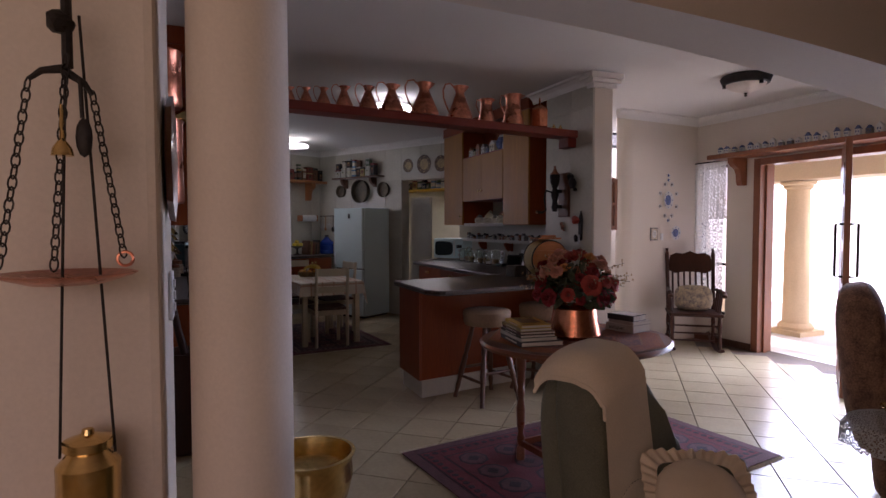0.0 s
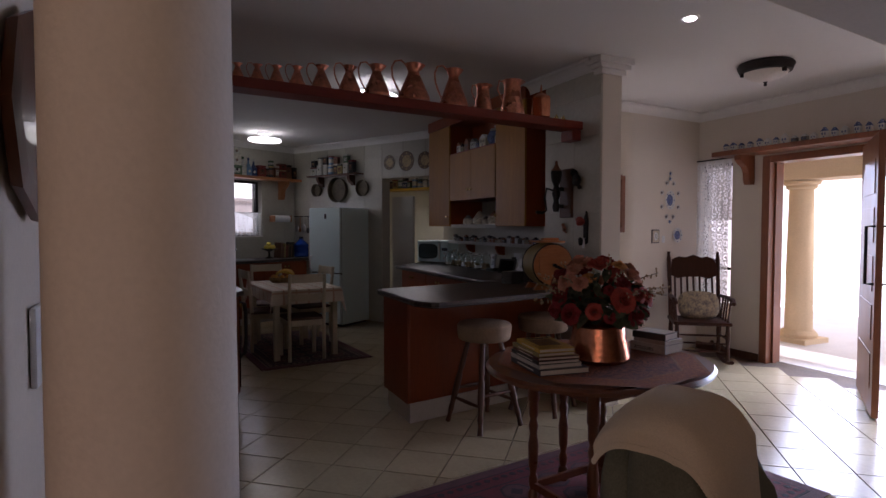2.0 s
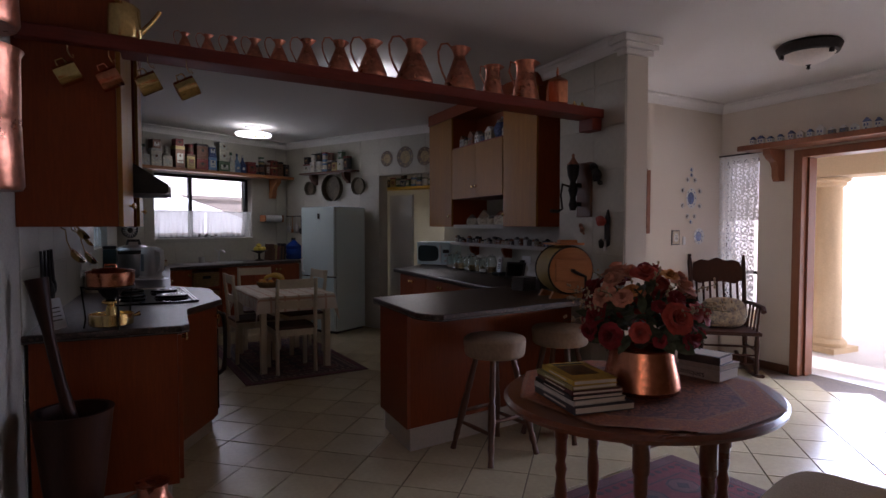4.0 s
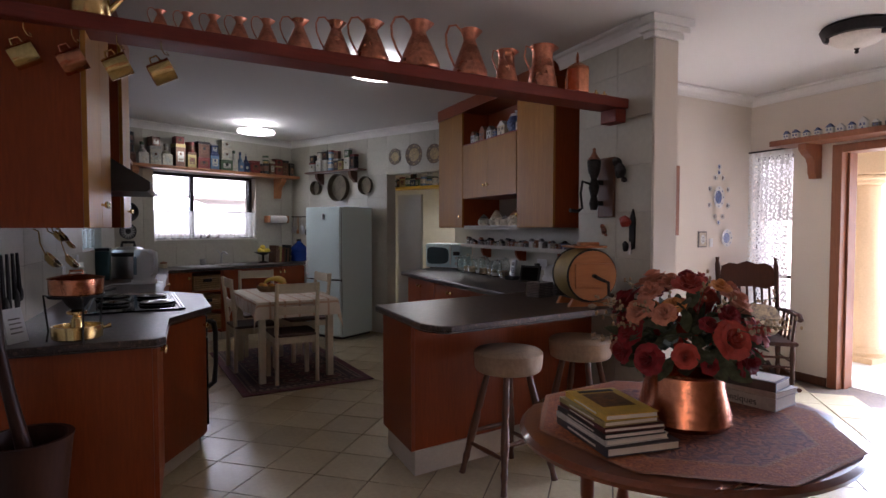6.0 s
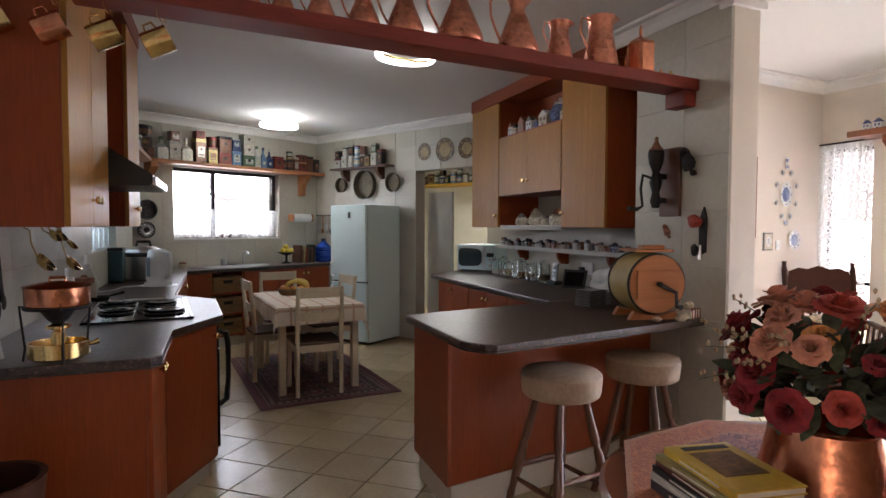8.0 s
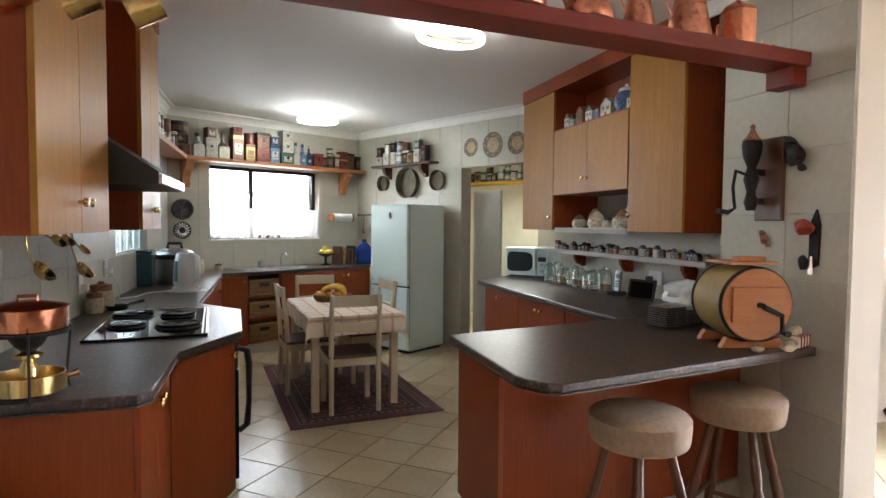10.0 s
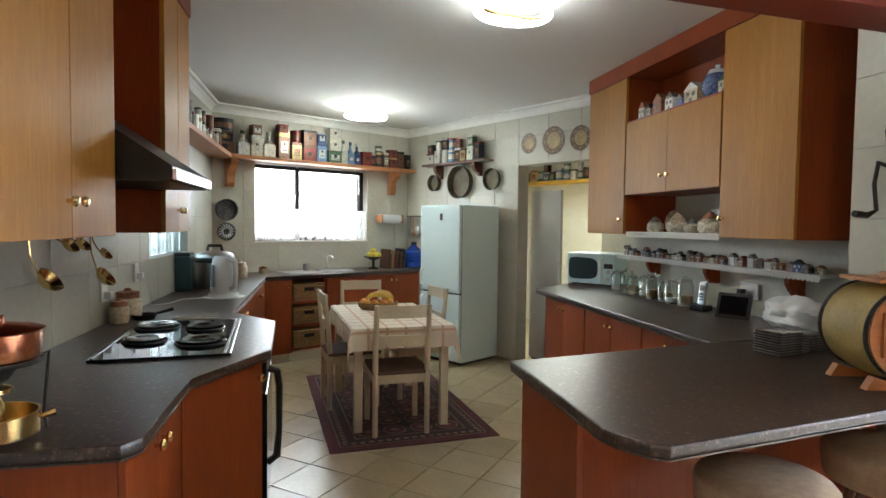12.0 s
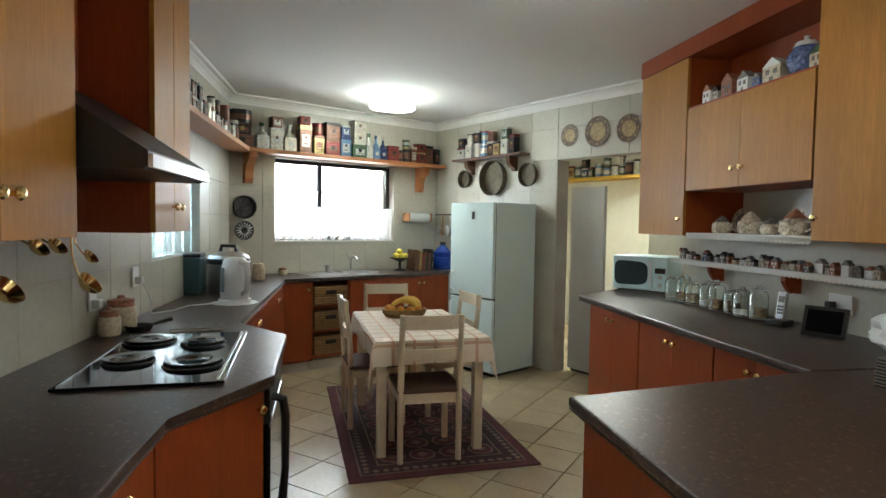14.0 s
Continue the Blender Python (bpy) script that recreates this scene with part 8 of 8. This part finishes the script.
part("wall_hook", tube(B(), [(0.395, 0, 1.86), (0.395, -0.05, 1.87), (0.395, -0.09, 1.84), (0.395, -0.09, 1.80)], .008, 8), M_IRON, sc)
part("beam_arm", tube(B(), [(0.335, -.09, 1.655), (0.355, -.09, 1.672), (0.385, -.09, 1.678), (0.42, -.09, 1.655), (0.432, -.09, 1.635)], [.004, .006, .009, .006, .004], 8), M_IRON, sc)
part("head", blob(tube(B(), [(0.395, -.09, 1.82), (0.395, -.09, 1.68)], .009, 8), .022, Matrix.Translation((0.385, -.09, 1.76)), 2, .4), M_IRON, sc)
for a, b in (((0.335, -.09, 1.655), (0.295, -.13, 1.325)), ((0.395, -.10, 1.70), (0.375, -.14, 1.32)), ((0.432, -.09, 1.64), (0.478, -.10, 1.34))):
    tagged(part("chain", chain(a, b), M_IRON, sc), "dark iron chain")
part("pan", lathe(B(), [(0, -.014), (.06, -.012), (.105, 0.002), (.112, .006), (.106, .008), (.06, -.006), (0, -.008)], 32, Matrix.Translation((0.39, -.11, 1.305))), M_COPPERD, sc, "copper pan", smooth=True)
part("ring", tube(B(), [(0.480 + .013 * math.cos(u), -.10, 1.335 + .013 * math.sin(u)) for u in [2 * math.pi * k / 14 for k in range(14)]], .003, 6, closed=True), M_COPPERD, sc)
for x0, x1 in ((0.392, 0.362), (0.412, 0.452)):
    part("rod", tube(B(), [(x0, -.075, 1.78), (x1, -.075, 0.965)], .0028, 6), M_IRON, sc)
part("weight", lathe(B(), [(0, .0), (.042, .0), (.046, .01), (.046, .15), (.035, .165), (.03, .175), (.036, .18), (.036, .195), (.01, .205), (.008, .215), (0, .217)], 24, Matrix.Translation((0.408, -.075, 0.80)) @ Matrix.Diagonal((1.18, 1.18, 1, 1))), M_BRASS, sc, "brass container", smooth=True)
part("bell", lathe(B(), [(.018, 0), (.016, .012), (.010, .022), (.004, .03), (.003, .09)], 14, Matrix.Translation((0.388, -.115, 1.52))), M_BRASS, sc, smooth=True)
part("spoon", blob(tube(B(), [(0.415, -.10, 1.66), (0.418, -.105, 1.59)], .004, 6), .02, Matrix.Translation((0.42, -.105, 1.555)) @ Matrix.Diagonal((.7, .3, 1.8, 1)), 2), M_IRON, sc, smooth=True)
mi = thing("octagonal_mirror", pose(0.532, 1.82, 1.56, 0, 0, 90), "octagonal dark-framed mirror on the wall's side", "mirror")
part("frame", lathe(B(), [(.10, .002), (.15, .006), (.155, .02), (.12, .022)], 8, Matrix.Rotation(math.pi / 2, 4, 'X')), M_DARKWOOD, mi)
part("glass", lathe(B(), [(.12, .015), (0, .0155)], 8, Matrix.Rotation(math.pi / 2, 4, 'X')), mat("mirror_silver", (0.8, 0.8, 0.8), 0.03, 1.0, vary=0.02, bump=0), mi)
sw = thing("light_switch", pose(0.532, 1.86, 1.22, 0, 0, 90), "white plastic light switch plate", "switch")
part("plate", box(B(), -0.04, -0.009, -0.06, 0.04, 0, 0.06, 0.003), M_WHITEP, sw)
for z in (-.03, 0, .03):
    part("rocker", box(B(), -0.012, -0.014, z - .01, 0.012, -0.009, z + .01), M_WHITEP, sw)

# ---- floor tiles, laid diagonally, and wall tiles ----
TS, TA = 0.325, radians(-40)
ax, bx = Vector((math.cos(TA), math.sin(TA), 0)), Vector((-math.sin(TA), math.cos(TA), 0))
o = Vector((1.83, 5.95, 0))


def tile_mesh(name, w, d, h, b, material):
    bm = B()
    x, y = w / 2, d / 2
    lo = [bm.verts.new(c) for c in ((-x, -y, -h), (x, -y, -h), (x, y, -h), (-x, y, -h))]
    mi_ = [bm.verts.new(c) for c in ((-x, -y, -b), (x, -y, -b), (x, y, -b), (-x, y, -b))]
    hi = [bm.verts.new(c) for c in ((-x + b, -y + b, 0), (x - b, -y + b, 0), (x - b, y - b, 0), (-x + b, y - b, 0))]
    for a, c in ((lo, mi_), (mi_, hi)):
        for i in range(4):
            bm.faces.new((a[i], a[(i + 1) % 4], c[(i + 1) % 4], c[i]))
    bm.faces.new(hi)
    bmesh.ops.recalc_face_normals(bm, faces=bm.faces)
    me = bpy.data.meshes.new(name); bm.to_mesh(me); bm.free()
    me.materials.append(material)
    return me


ft = tile_mesh("tile", TS - 0.007, TS - 0.007, 0.0085, 0.0015, M_TILE)
rest_v, rest_f = [], []
base = [tuple(v.co) for v in ft.vertices]; faces = [tuple(p.vertices) for p in ft.polygons]
rot = Matrix.Rotation(TA, 4, 'Z')
rnd = random.Random(11)
near = []
for i in range(-40, 41):
    for j in range(-40, 41):
        c = o + ax * (TS * (i + 0.5)) + bx * (TS * (j + 0.5))
        if not (-2.75 < c.x < 6.05 and -2.9 < c.y < 11.5) or (c.x < 0 and c.y > 1.7):
            continue
        m = Matrix.Translation((c.x, c.y, rnd.uniform(-0.0006, 0.0006))) @ rot
        if 0.75 < c.x < 4.2 and 2.75 < c.y < 9.6:
            near.append((abs(c.y - 5.2), m))
        else:
            k = len(rest_v)
            rest_v += [tuple(m @ Vector(v)) for v in base]; rest_f += [tuple(k + q for q in f) for f in faces]
near.sort(key=lambda q: q[0])
for d, m in near[:300]:
    ob = new("tile", ft); ob.parent = floor; ob.matrix_basis = m
for d, m in near[300:]:
    k = len(rest_v)
    rest_v += [tuple(m @ Vector(v)) for v in base]; rest_f += [tuple(k + q for q in f) for f in faces]
me = bpy.data.meshes.new("tiles_rest"); me.from_pydata(rest_v, [], rest_f); me.materials.append(M_TILE)
ob = new("tiles_rest", me); ob.parent = floor; ob["kind"] = "stuff"


def wall_tiles(owner, s0, s1, z0, z1, w, h, holes=()):
    """Glazed tiles on a wall's face (local x along it, room at -y), left out in the holes."""
    cache = {}
    n, k = math.ceil((s1 - s0) / w - 1e-6), math.ceil((z1 - z0) / h - 1e-6)
    for i in range(n):
        for j in range(k):
            a, b = s0 + i * w, min(s1, s0 + (i + 1) * w)
            c, d = z0 + j * h, min(z1, z0 + (j + 1) * h)
            pieces = [(a, b, c, d)]
            for (ha, hb_, hc, hd_) in holes:
                nxt = []
                for (pa, pb, pc_, pd) in pieces:
                    if pb <= ha or pa >= hb_ or pd <= hc or pc_ >= hd_:
                        nxt.append((pa, pb, pc_, pd)); continue
                    if pa < ha: nxt.append((pa, ha, pc_, pd))
                    if pb > hb_: nxt.append((hb_, pb, pc_, pd))
                    if pc_ < hc: nxt.append((max(pa, ha), min(pb, hb_), pc_, hc))
                    if pd > hd_: nxt.append((max(pa, ha), min(pb, hb_), hd_, pd))
                pieces = nxt
            for (pa, pb, pc_, pd) in pieces:
                if pb - pa < 0.02 or pd - pc_ < 0.02:
                    continue
                key = (round(pb - pa, 3), round(pd - pc_, 3))
                if key not in cache:
                    cache[key] = tile_mesh("wall_tile", key[0] - 0.004, key[1] - 0.004, 0.006, 0.0012, M_WALLK)
                t = new("wall_tile", cache[key]); t.parent = owner
                t.matrix_basis = Matrix.Translation(((pa + pb) / 2, -0.0055, (pc_ + pd) / 2)) @ Matrix.Rotation(math.pi / 2, 4, 'X')


for ow in (w_left, w_win, w_fridge):
    ow.data.materials[0] = M_GROUTW
wall_tiles(w_left, 1.8, 6.58, 0.0, 2.6, 0.40, 0.30, [(4.4, 5.5, 1.2, 1.75)])
wall_tiles(w_win, 0.31, 2.90, 0.9, 2.6, 0.40, 0.30, [(0.84, 2.28, 1.25, 2.1)])
wall_tiles(w_fridge, 0.0, 1.95, 0.0, 2.6, 0.40, 0.30)
wall_tiles(w_fridge, 1.95, 3.3, 2.09, 2.6, 0.40, 0.30)
wall_tiles(w_pier, 0.0, 0.716, 0.0, 2.6, 0.40, 0.30)
